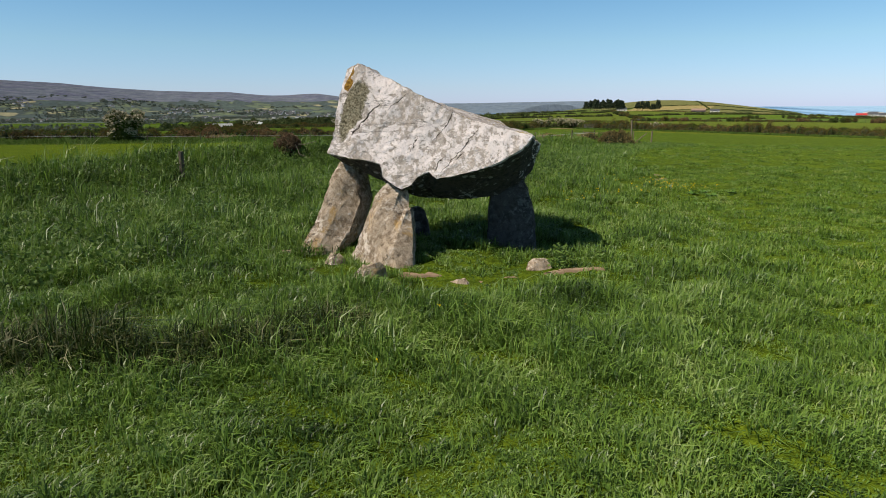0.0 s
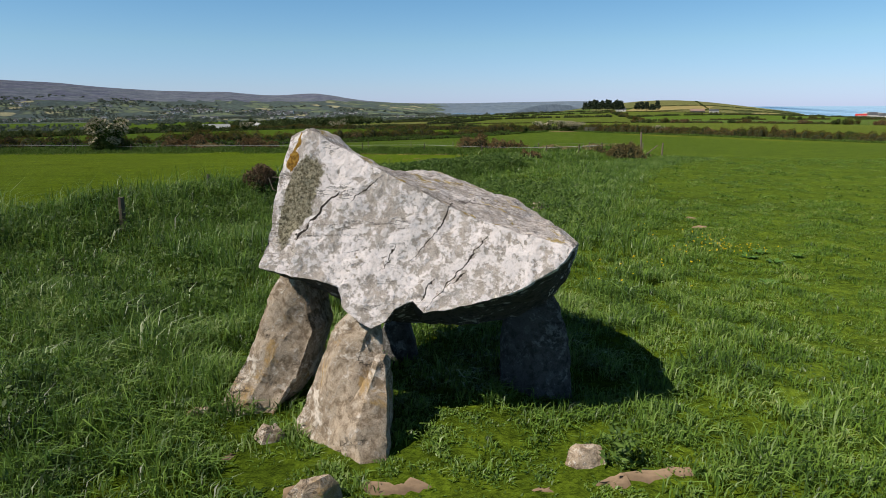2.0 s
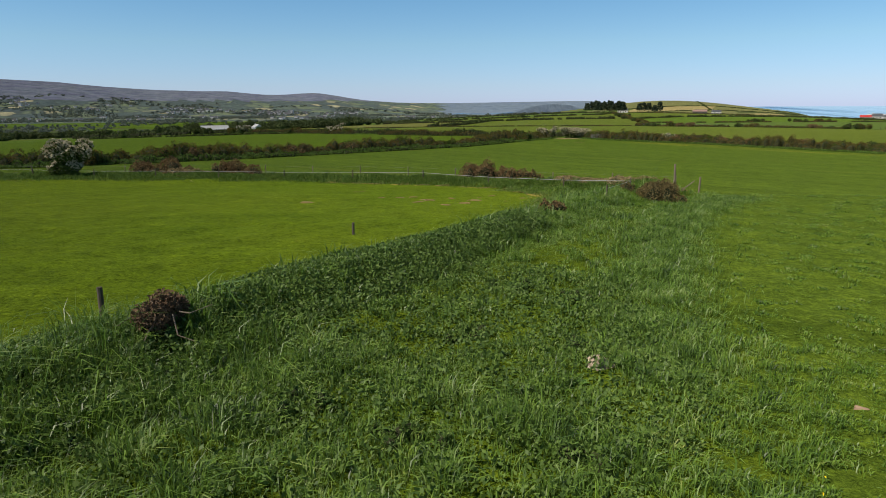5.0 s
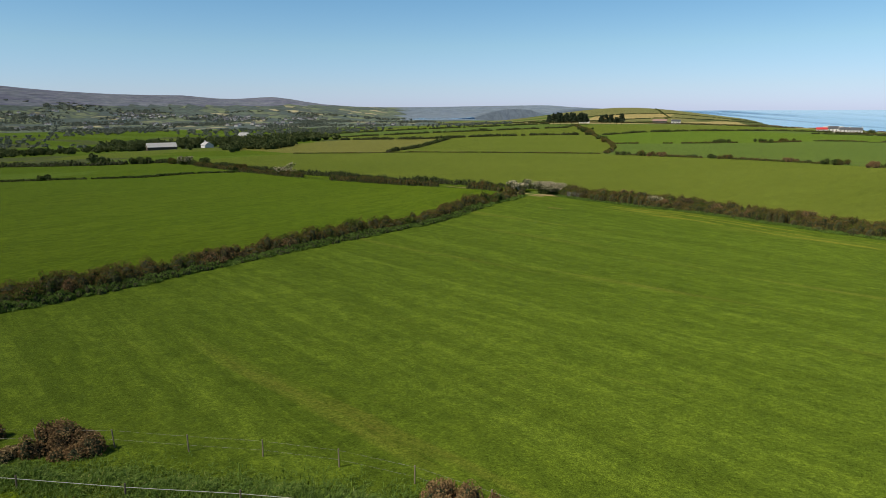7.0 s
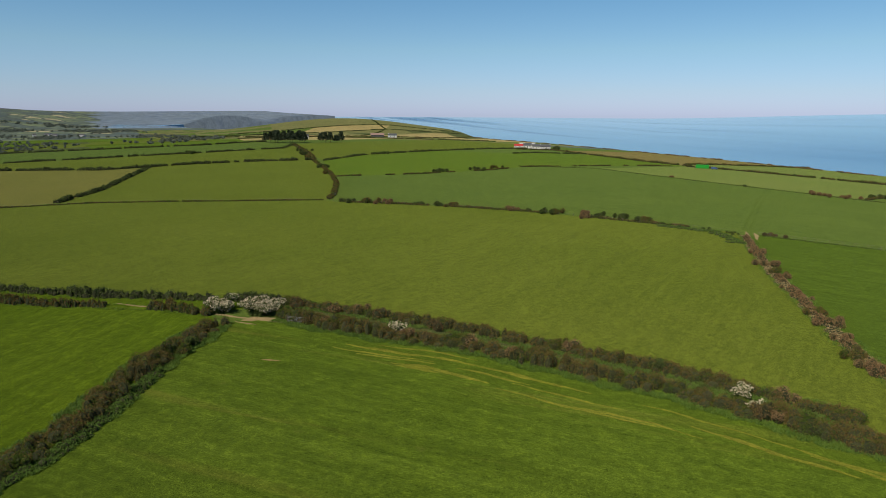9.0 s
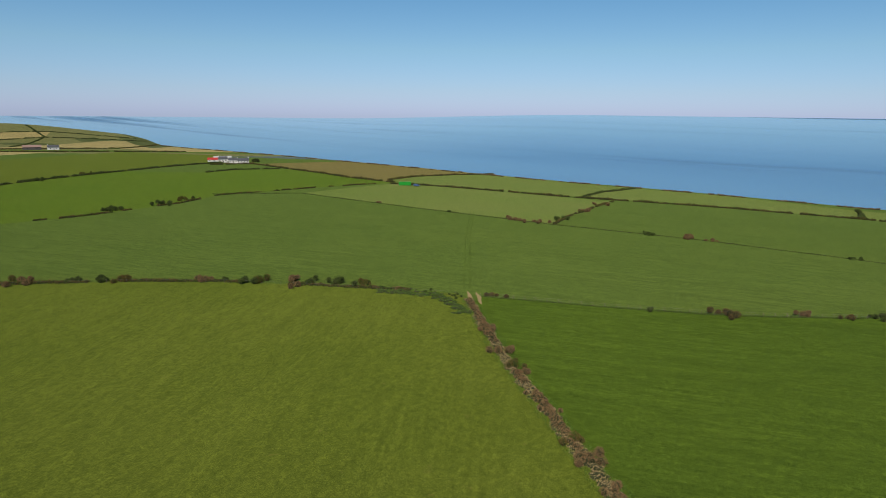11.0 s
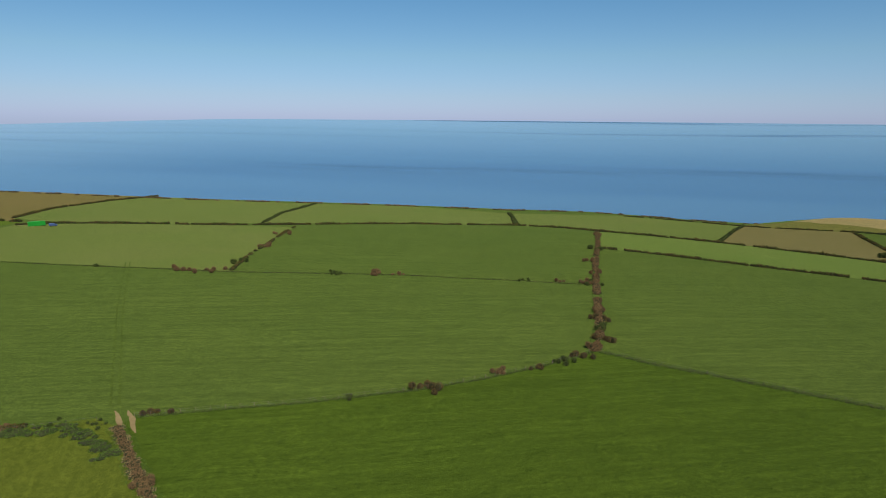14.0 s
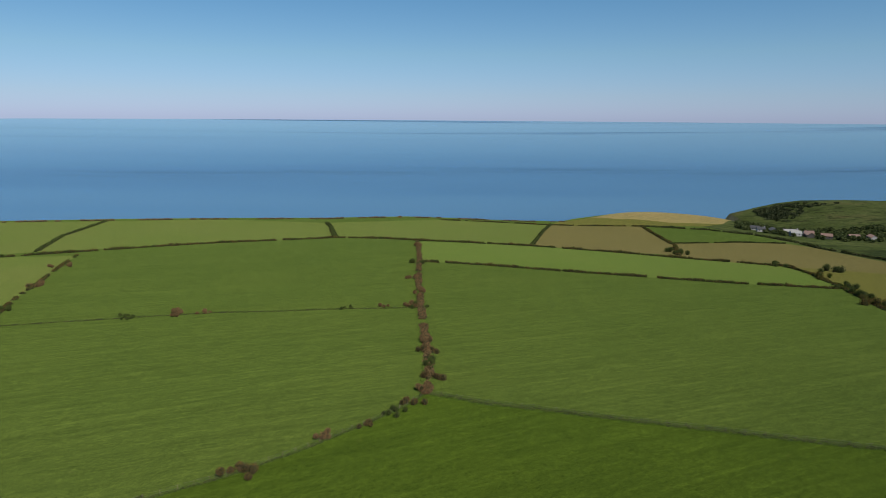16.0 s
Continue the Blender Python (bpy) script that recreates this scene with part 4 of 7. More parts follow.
    ob = mesh_object("ground", np.c_[v, z], [tuple(int(k) for k in f) for f in tri], [M[n] for n in names], index, smooth=True)
    return tagged(ob, "grass pastures and meadows running down to sea cliffs", "ground", kind="structure")


ground = build_ground()


def build_sea():
    rings, n = (300, 1000, 1300, 1700, 4820), 240
    verts, faces = [], []
    for r in rings:
        for k in range(n):
            a = 2 * math.pi * k / n
            verts.append((60 + r * math.sin(a), 90 + r * math.cos(a), -78 + (72 + 44 * float(smoothstep(0.75, 1.15, a)) * float(smoothstep(3.1, 2.6, a))) * max(0.0, (r - 1300) / 3520)))
    for j in range(len(rings) - 1):
        for k in range(n):
            faces.append((j * n + k, j * n + (k + 1) % n, (j + 1) * n + (k + 1) % n, (j + 1) * n + k))
    return tagged(mesh_object("water", verts, faces, M["sea"], smooth=True), "calm blue sea reaching to a hazy horizon", "sea", kind="structure")


build_sea()


# ---- the dolmen ----
def cage(rings, cell, rough, seed, fine=0.008, grain=(0.62, 0.1, 0.62), chips=0.6, ease=0.35):
    """A stone from a few closed outlines set one above or behind another: joined, closed, divided, its edges a little worn, its faces uneven like broken rock."""
    bm = bmesh.new()
    rows = [[bm.verts.new(p) for p in ring] for ring in rings]
    n = len(rings[0])
    for a, b in zip(rows[:-1], rows[1:]):
        for k in range(n):
            bm.faces.new((a[k], a[(k + 1) % n], b[(k + 1) % n], b[k]))
    bm.faces.new(rows[0][::-1])
    bm.faces.new(rows[-1])
    bmesh.ops.triangulate(bm, faces=bm.faces[:])
    bmesh.ops.recalc_face_normals(bm, faces=bm.faces[:])
    for _ in range(8):
        long_edges = [e for e in bm.edges if e.calc_length() > cell * 1.4]
        if not long_edges:
            break
        bmesh.ops.subdivide_edges(bm, edges=long_edges, cuts=1)
        bmesh.ops.triangulate(bm, faces=[f for f in bm.faces if len(f.verts) > 3], quad_method="SHORT_EDGE")
    bmesh.ops.smooth_vert(bm, verts=bm.verts[:], factor=ease, use_axis_x=True, use_axis_y=True, use_axis_z=True)
    bm.normal_update()
    g = Vector(grain).normalized()
    for v in bm.verts:
        q = v.co + Vector((seed * 7.3, seed * 3.1, 0))
        split = q - g * q.dot(g) * 0.8
        low = noise.fractal(q * 1.5, 0.9, 2.1, 3)
        step = noise.noise(split * 3.1)
        ledge = math.floor(4 * step) / 4 + min(1.0, (4 * step) % 1.0 * 3) / 4
        chip = noise.voronoi(split * 2.6)[0][0]
        v.co += v.normal * (rough * (0.5 * low + 0.45 * ledge + chips * (0.4 - chip)) + fine * noise.fractal(q * 9, 0.8, 2.2, 3))
    bm.normal_update()
    for f in bm.faces:
        f.smooth = True
    for e in bm.edges:
        if len(e.link_faces) == 2 and e.calc_face_angle() > 0.55:
            e.smooth = False
    return bm


def capstone():
    """One broken slab: a flat front, a bulging dark underside, a sloping top with a hump at its back."""
    face = [(-1.45, 1.40), (-1.14, 1.34), (-0.93, 1.31), (-0.77, 1.27), (-0.74, 1.12), (-0.63, 1.04), (-0.50, 0.975), (-0.38, 1.03), (-0.31, 1.12), (-0.17, 1.18), (-0.08, 1.10), (0.14, 1.135), (0.42, 1.20), (0.68, 1.30),
            (0.96, 1.46), (1.03, 1.53), (1.08, 1.60), (0.88, 1.655), (0.60, 1.73), (0.15, 1.91), (-0.22, 2.05), (-0.50, 2.18), (-0.66, 2.30), (-0.92, 2.43), (-1.08, 2.515), (-1.22, 2.44), (-1.31, 2.13), (-1.385, 1.68)]
    front = [(x, 7.322 - 0.139 * x + 0.450 * z + (0.06 if k > 24 else 0.0), z) for k, (x, z) in enumerate(face)]
    belly = [(-1.41, 8.60, 1.36), (-1.12, 8.55, 1.15), (-0.95, 8.50, 1.09), (-0.82, 8.45, 1.03), (-0.74, 8.42, 0.96), (-0.62, 8.42, 0.90), (-0.50, 8.45, 0.84), (-0.38, 8.50, 0.80), (-0.28, 8.52, 0.78), (-0.15, 8.55, 0.77),
             (-0.02, 8.55, 0.76), (0.18, 8.55, 0.755), (0.46, 8.60, 0.76), (0.75, 8.65, 0.79), (1.02, 8.70, 0.89), (1.20, 8.75, 1.13), (1.33, 8.82, 1.45), (1.10, 8.72, 1.62), (0.80, 8.68, 1.71), (0.35, 8.62, 1.86),
             (-0.10, 8.70, 2.01), (-0.42, 8.78, 2.13), (-0.62, 8.84, 2.25), (-0.85, 8.92, 2.41), (-1.00, 8.94, 2.485), (-1.17, 8.94, 2.40), (-1.29, 8.85, 2.10), (-1.37, 8.70, 1.68)]
    back = [(-1.15, 9.35, 1.40), (-0.95, 9.35, 1.18), (-0.75, 9.35, 1.02), (-0.60, 9.35, 0.95), (-0.42, 9.35, 0.90), (-0.20, 9.35, 0.87), (0.02, 9.35, 0.86), (0.25, 9.35, 0.86), (0.62, 9.35, 0.88),
            (0.98, 9.35, 1.02), (1.20, 9.42, 1.46), (0.96, 9.60, 1.71), (0.44, 9.60, 1.88), (0.00, 9.64, 1.98), (-0.42, 9.58, 2.03), (-0.76, 9.54, 2.14), (-0.97, 9.48, 2.08), (-1.12, 9.40, 1.74)]
    tail = [(-0.72, 9.88, 1.42), (-0.62, 9.88, 1.28), (-0.52, 9.88, 1.20), (-0.42, 9.88, 1.16), (-0.30, 9.88, 1.12), (-0.16, 9.92, 1.10), (-0.02, 9.92, 1.10), (0.14, 9.92, 1.11), (0.38, 9.92, 1.16),
            (0.60, 9.92, 1.28), (0.80, 9.90, 1.52), (0.64, 10.04, 1.74), (0.32, 10.14, 1.90), (0.02, 10.20, 2.00), (-0.24, 10.14, 1.97), (-0.48, 10.04, 1.88), (-0.62, 9.98, 1.76), (-0.71, 9.90, 1.58)]
    steps = np.interp(np.arange(28), [0, 16, 24, 27], [0, 10, 15, 17])
    back, tail = ([tuple(np.interp(k, np.arange(18), np.array(ring)[:, i]) for i in range(3)) for k in steps] for ring in (back, tail))
    bm = cage([front, belly, back, tail], 0.028, 0.044, 1, 0.014, ease=0.08)
    for v in bm.verts:
        # the long crack over the top is a real groove
        if v.normal.z > 0.4:
            for (ax, ay), (bx, by) in (((0.20, 8.40), (0.40, 8.88)), ((0.40, 8.88), (0.92, 9.50))):
                t = min(1.0, max(0.0, ((v.co.x - ax) * (bx - ax) + (v.co.y - ay) * (by - ay)) / ((bx - ax) ** 2 + (by - ay) ** 2)))
                off = math.hypot(v.co.x - ax - t * (bx - ax), v.co.y - ay - t * (by - ay)) + 0.03 * noise.noise(v.co * 5)
                v.co.z -= 0.022 * math.exp(-(off / 0.02) ** 2)
    # Downward faces take the broken rock that has the shade in its colour.
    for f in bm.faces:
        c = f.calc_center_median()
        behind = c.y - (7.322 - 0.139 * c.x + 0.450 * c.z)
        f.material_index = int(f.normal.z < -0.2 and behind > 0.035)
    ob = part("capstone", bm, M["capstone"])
    ob.data.materials.append(M["shaded_broken_rock"])
    return tagged(ob, "huge tilted grey capstone crusted with pale lichen", "megalith", "stones of the dolmen")


def upright(name, levels, seed, label, parent=None, grain=(0.25, 0.1, 1.0), rock="upright", rough=0.07):
    """An angular pillar: outlines given height by height, the lowest run into the ground, the top worn round."""
    low, high = levels[0], levels[-1]
    rings = [[(x, y, -0.35) for x, y in low[1]]] + [[(x, y, z + 0.025 * math.sin(seed + 2.1 * j) * (z > 0.1)) for j, (x, y) in enumerate(line)] for z, line in levels]
    c = np.mean(high[1], axis=0)
    rings.append([(*(c + (np.array(p) - c) * 0.55), high[0] + 0.035) for p in high[1]])
    ob = part(name, cage(rings, 0.026, rough, seed, 0.012, grain, 1.2, 0.12), M[rock], parent)
    return tagged(ob, label) if parent else tagged(ob, label, "megalith", "stones of the dolmen")


capstone()
upright("standing_stone", [(0.0, [(-2.04, 8.28), (-1.76, 8.08), (-1.45, 8.08), (-1.28, 8.75), (-1.50, 9.00), (-1.95, 8.85)]),
                           (0.35, [(-1.81, 8.42), (-1.55, 8.24), (-1.20, 8.26), (-1.07, 8.80), (-1.30, 9.00), (-1.72, 8.85)]),
                           (0.75, [(-1.56, 8.48), (-1.32, 8.34), (-1.05, 8.36), (-0.97, 8.80), (-1.15, 9.00), (-1.50, 8.85)]),
                           (1.03, [(-1.45, 8.55), (-1.30, 8.43), (-1.09, 8.43), (-1.00, 8.85), (-1.15, 8.98), (-1.40, 8.85)]),
                           (1.21, [(-1.34, 8.60), (-1.27, 8.52), (-1.17, 8.52), (-1.06, 8.80), (-1.18, 8.92), (-1.30, 8.85)])], 2,
        "brown leaning upright stone streaked with ochre lichen")
prop = upright("standing_stone", [(0.0, [(-1.21, 7.94), (-1.00, 7.66), (-0.70, 7.42), (-0.36, 7.46), (-0.42, 8.35), (-1.10, 8.30)]),
                                  (0.31, [(-1.07, 7.98), (-0.95, 7.78), (-0.68, 7.58), (-0.37, 7.60), (-0.44, 8.33), (-1.00, 8.30)]),
                                  (0.60, [(-0.96, 8.00), (-0.85, 7.84), (-0.64, 7.72), (-0.38, 7.78), (-0.46, 8.30), (-0.90, 8.28)]),
                                  (0.87, [(-0.86, 8.05), (-0.74, 7.92), (-0.56, 7.87), (-0.40, 7.98), (-0.50, 8.28), (-0.80, 8.25)]),
                                  (1.00, [(-0.71, 8.08), (-0.62, 8.03), (-0.49, 8.02), (-0.45, 8.12), (-0.52, 8.22), (-0.66, 8.20)])], 3,
               "cracked grey-brown upright stone under the capstone's front corner")
upright("split_slab", [(0.0, [(-0.66, 7.36), (-0.52, 7.24), (-0.35, 7.28), (-0.34, 7.75), (-0.64, 7.72)]), (0.30, [(-0.74, 7.52), (-0.58, 7.41), (-0.37, 7.44), (-0.34, 7.85), (-0.68, 7.82)]),
                       (0.50, [(-0.63, 7.62), (-0.52, 7.55), (-0.37, 7.57), (-0.35, 7.90), (-0.58, 7.88)]), (0.70, [(-0.49, 7.75), (-0.44, 7.72), (-0.38, 7.74), (-0.37, 7.93), (-0.46, 7.93)])], 12,
        "pale slab split from the stone's face", prop, (-0.3, 0.1, 1.0), rough=0.035)
# This stone's dark colour stands in for the shade under the capstone.
upright("standing_stone", [(0.0, [(0.61, 8.65), (0.90, 8.42), (1.28, 8.48), (1.35, 8.90), (0.95, 9.12), (0.62, 8.98)]), (0.48, [(0.62, 8.68), (0.88, 8.48), (1.20, 8.54), (1.26, 8.90), (0.93, 9.10), (0.63, 8.97)]),
                           (0.88, [(0.64, 8.70), (0.87, 8.55), (1.11, 8.60), (1.16, 8.90), (0.90, 9.06), (0.66, 8.96)]), (1.08, [(0.70, 8.74), (0.87, 8.62), (1.02, 8.66), (1.05, 8.88), (0.90, 9.00), (0.70, 8.92)])], 4,
        "squat grey upright stone, its colour darkened for the capstone's shade", rock="shade_upright")
upright("standing_stone", [(0.0, [(-0.62, 9.40), (-0.45, 9.24), (-0.20, 9.36), (-0.18, 9.58), (-0.42, 9.68), (-0.62, 9.58)]), (0.44, [(-0.54, 9.42), (-0.44, 9.34), (-0.30, 9.40), (-0.28, 9.52), (-0.44, 9.58), (-0.54, 9.52)])], 5,
        "low dark stump of a stone behind the others", rock="shade_upright")


def boulder(x, y, w, d, h, seed, label, sunk=0.3):
    """A broken lump with a few flat faces."""
    rng, z0 = random.Random(seed), gz(x, y)
    outline = [(1 + rng.uniform(-0.42, 0.22), 2 * math.pi * (k + rng.uniform(-0.3, 0.3)) / 6) for k in range(6)]
    tx, ty = rng.uniform(-0.3, 0.3) * w, rng.uniform(-0.2, 0.3) * d
    rings = [[(w * s * r * math.cos(a) + tx * max(f, 0), d * s * r * math.sin(a) + ty * max(f, 0), h * (f + rng.uniform(-0.22, 0.08) * (f > 0.3))) for r, a in outline] for f, s in ((-sunk, 1.0), (0.0, 1.06), (0.6, 0.88), (1.0, 0.5))]
    ob = part("field_stone", cage(rings, 0.022, 0.03, seed, 0.006, ease=0.08), M["upright"])
    ob.location = (x, y, z0)
    return tagged(ob, label, "stone")


boulder(-0.82, 6.84, 0.19, 0.13, 0.16, 6, "pale stone lying in the grass before the dolmen")
boulder(1.12, 7.32, 0.22, 0.14, 0.13, 7, "pale round stone beside a thistle in the grass")
boulder(0.22, 6.78, 0.13, 0.08, 0.08, 8, "small flat stone sunk in bare earth")
boulder(-1.32, 7.75, 0.13, 0.11, 0.13, 9, "small brown stone at the foot of an upright")
boulder(-2.05, 8.15, 0.14, 0.10, 0.08, 10, "small stone half hidden in grass beside an upright")
boulder(2.72, 20.0, 0.34, 0.22, 0.15, 11, "low brown stone showing through the field grass")


# ---- leaves, hedges and bushes ----
def leaf_cloud(c, size, rng, slim=0.5):
    """Diamond leaves of the given sizes, turned every way, about the points c."""
    n = len(c)
    u = rng.normal(size=(n, 3))
    u /= np.linalg.norm(u, axis=1)[:, None]
    v = np.cross(u, rng.normal(size=(n, 3)))
    v /= np.linalg.norm(v, axis=1)[:, None] + 1e-9
    s = np.asarray(size).reshape(-1, 1)
    return np.stack([c + u * s, c + v * s * slim, c - u * s, c - v * s * slim], 1)


def wobble(s, seed, scale):
    return np.sin(s / scale + seed) * 0.5 + np.sin(s / scale * 2.3 + seed * 1.7) * 0.3 + np.sin(s / scale * 5.1 + seed * 2.9) * 0.2


def along(line, s):
    line = np.asarray(line, float)
    seg = np.hypot(*np.diff(line, axis=0).T)
    cum = np.r_[0, np.cumsum(seg)]
    x, y = np.interp(s, cum, line[:, 0]), np.interp(s, cum, line[:, 1])
    k = np.clip(np.searchsorted(cum, s) - 1, 0, len(seg) - 1)
    d = np.diff(line, axis=0)[k] / seg[k][:, None]
    return x, y, -d[:, 1], d[:, 0], cum[-1]


def domes(x, y, z, r, h, rng):
    """Low lumpy mounds, one at each place: an added solid core, dark as the shade between leaves."""
    n, k = len(x), 7
    a = np.arange(k) * 2 * math.pi / k
    levels = ((0.85, -0.12), (1.0, 0.3), (0.72, 0.75))
    rows = []
    for f, up in levels:
        rr = (r * f)[:, None] * rng.uniform(0.8, 1.15, (n, k))
        rows.append(np.stack([x[:, None] + rr * np.cos(a), y[:, None] + rr * np.sin(a), (z + h * up)[:, None] + rng.normal(0, 0.06, (n, k)) * h[:, None] * (up > 0)], -1))
    verts = np.concatenate([np.concatenate(rows, 1), np.stack([x, y, z + h], -1)[:, None]], 1)
    per, faces = 3 * k + 1, []
    for i in range(k):
        j = (i + 1) % k
        faces += [(i, j, k + j, k + i), (k + i, k + j, 2 * k + j, 2 * k + i), (2 * k + i, 2 * k + j, 3 * k)]
    return verts.reshape(-1, 3), [tuple(q + per * m for q in f) for m in range(n) for f in faces]


def hedge(line, mat, label, tall=1.8, wide=2.4, per_m=60, leaf=0.22, seed=1, gap=-2.0, skirt=None, name="hedge"):
    """A hedge along a line: rounded bushy lumps in a close coat of leaves over an added shade-dark core, uneven in
    height and width, with gaps where the wobble falls under gap.
    """
    rng = np.random.default_rng(seed)
    total = float(np.hypot(*np.diff(np.asarray(line, float), axis=0).T).sum())
    lumps = max(4, int(total / wide * 17))
    ls = rng.uniform(0, total, lumps)
    ls = ls[wobble(ls, seed + 9, 9.0) > gap]
    lumps = len(ls)
    lo = np.clip(rng.normal(0, 0.22 * wide, lumps), -0.36 * wide, 0.36 * wide)
    lr = wide * rng.choice([0.12, 0.17, 0.22, 0.28], lumps, p=[0.28, 0.34, 0.26, 0.12]) * rng.uniform(0.8, 1.15, lumps)
    lh = tall * np.clip(0.76 + 0.26 * wobble(ls, seed, 6.0) + rng.normal(0, 0.13, lumps) - 0.75 * np.abs(lo) / wide, 0.3, 1.2)
    x, y, nx, ny, _ = along(line, ls)
    lx, ly = x + nx * lo, y + ny * lo
    lz = ground_z(lx, ly)
    n = int(total * per_m)
    share = lr * (lr + lh)
    which = rng.choice(lumps, n, p=share / share.sum())
    v = rng.normal(size=(n, 3))
    v /= np.linalg.norm(v, axis=1)[:, None]
    v[:, 2] = np.abs(v[:, 2])
    rad = rng.uniform(0.90, 1.08, n) + 0.09 * np.sin(v[:, 0] * 7 + which) * np.cos(v[:, 1] * 6 + which * 2)
    c = np.c_[lx[which] + v[:, 0] * rad * lr[which], ly[which] + v[:, 1] * rad * lr[which], lz[which] + v[:, 2] ** 0.9 * rad * lh[which]]
    thing = raw_quads(name, leaf_cloud(c, leaf * rng.uniform(0.5, 1.25, len(c)), rng, 0.6), mat)
    tagged(thing, label, "hedge")
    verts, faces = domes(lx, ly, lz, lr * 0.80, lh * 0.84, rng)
    tagged(mesh_object("dark_filler", verts, faces, M["core"], parent=thing), kind="stuff")
    if skirt:
        q = int(total * skirt)
        s = rng.uniform(0, total, q)
        x, y, nx, ny, _ = along(line, s)
        off = rng.choice([-1, 1], q) * wide * rng.uniform(0.30, 0.72, q) * (1 + 0.25 * wobble(s, seed + 4, 2.0))
        gx, gy = x + nx * off, y + ny * off
        raw_quads("grass_fringe", blades(gx, gy, rng.uniform(0.2, 0.65, q), 0.08, rng, 0.6), M["skirt"], thing)
    return thing


def blades(x, y, height, wide, rng, lean=0.35, wind=(0.5, 0.25)):
    """Grass blades as slim four-cornered shapes (n, 4, 3)."""
    n = len(x)
    z = ground_z(x, y) - 0.02
    a = rng.uniform(0, 2 * math.pi, n)
    side = np.c_[np.cos(a), np.sin(a), np.zeros(n)]
    tip = rng.normal(0, lean, (n, 2)) + np.array(wind) * lean
    base = np.c_[x, y, z]
    h = np.asarray(height)[:, None]
    w = (wide * rng.uniform(0.6, 1.3, n))[:, None]
    mid = base + np.c_[tip * 0.32, np.full(n, 0.58)] * h
    top = base + np.c_[tip, np.clip(1 - 0.5 * (tip ** 2).sum(1), 0.35, 1)] * h
    return np.stack([base, mid + side * w * 0.5, top, mid - side * w * 0.5], 1)


def bush(x, y, wide, tall, mat, label, seed, leaves=500, leaf=0.16, name="gorse_bush", stretch=(1.0, 1.0), category="bush"):
    """A bush of several swelling lobes with an added shade-dark core and bare stems."""
    rng = np.random.default_rng(seed)
    z0 = gz(x, y)
    lobes = rng.integers(4, 8)
    lc = np.c_[rng.normal(0, wide * 0.24 * stretch[0], lobes), rng.normal(0, wide * 0.24 * stretch[1], lobes), rng.uniform(0.25, 0.62, lobes) * tall]
    lr = rng.uniform(0.24, 0.40, lobes) * min(wide, tall * 1.7)
    leaves, leaf = int(leaves * 3.0), leaf * 0.58
    which = rng.integers(0, lobes, leaves)
    d = rng.normal(size=(leaves, 3))
    d /= np.linalg.norm(d, axis=1)[:, None]
    c = lc[which] + d * (lr[which] * rng.uniform(0.55, 1.12, leaves))[:, None] * np.array([1, 1, 0.9])
    c = c[c[:, 2] > 0.02]
    thing = raw_quads(name, leaf_cloud(c, leaf * rng.uniform(0.6, 1.5, len(c)), rng, 0.45), mat)
    thing.location = (x, y, z0)
    tagged(thing, label, category)
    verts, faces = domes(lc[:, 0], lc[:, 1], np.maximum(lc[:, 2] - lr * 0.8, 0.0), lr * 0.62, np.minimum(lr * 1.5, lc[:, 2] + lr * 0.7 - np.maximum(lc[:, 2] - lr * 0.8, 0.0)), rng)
    tagged(mesh_object("dark_filler", verts, faces, M["core"], parent=thing), kind="stuff")
    bm = bmesh.new()
    for k in range(lobes):
        a, b = Vector((lc[k, 0] * 0.2, lc[k, 1] * 0.2, -0.1)), Vector(lc[k])
        made = bmesh.ops.create_cone(bm, cap_ends=False, segments=5, radius1=0.016 * tall + 0.01, radius2=0.008, depth=(b - a).length)["verts"]
        turn = (b - a).to_track_quat("Z", "Y").to_matrix()
        for v in made:
            v.co = turn @ (v.co + Vector((0, 0, (b - a).length / 2))) + a
    part("stems", bm, M["bark"], thing)
    return thing


hedge([(x - 0.9, y + 1.0) for x, y in H_WEST[1:-1]] + H_WEST[-1:], M["hedge_mixed"], "dense field hedge of gorse and bramble, brown and green", 2.4, 4.8, 1200, 0.085, 11, skirt=420)
hedge([(x + 0.9, y - 0.9) for x, y in H_WEST[1:-1]], M["skirt"], "low green bramble and nettles along the hedge foot", 0.95, 2.4, 520, 0.09, 30, gap=-0.7)
hedge(H_LONG[:10], M["hedge_mixed"], "long field hedge of flowering gorse, bramble and hawthorn", 2.35, 4.9, 1250, 0.085, 12, skirt=240)
hedge(H_UPPER, M["hedge_mixed"], "outer hedge bank of gorse along the dry pasture", 1.8, 3.8, 850, 0.085, 27, gap=-0.95, skirt=160)
hedge(H_LANE_NEAR, M["hedge_mixed"], "low gorse hedge on the near side of a lane", 1.9, 2.8, 230, 0.15, 13, gap=-0.4, skirt=25)
hedge(H_LANE_FAR, M["hedge_green"], "dark green hedge on the far side of a lane", 2.0, 3.0, 120, 0.20, 14, gap=-0.75, skirt=20)
hedge(B_NORTH, M["hedge_mixed"], "low broken hedge bank round the upper pasture", 0.7, 1.8, 40, 0.24, 15, gap=-0.9, skirt=14)
hedge(B_EAST, M["hedge_mixed"], "low field bank of gorse and grass with a wire fence", 1.0, 2.2, 60, 0.22, 16, gap=-0.3, skirt=16)
hedge(B_GORSE, M["straw"], "field bank overgrown with tawny dead grass", 0.45, 3.2, 150, 0.13, 17, skirt=40)
hedge(B_GORSE, M["gorse_brown"], "ragged row of brown gorse on a field bank", 1.25, 2.2, 130, 0.15, 28, gap=-0.1)
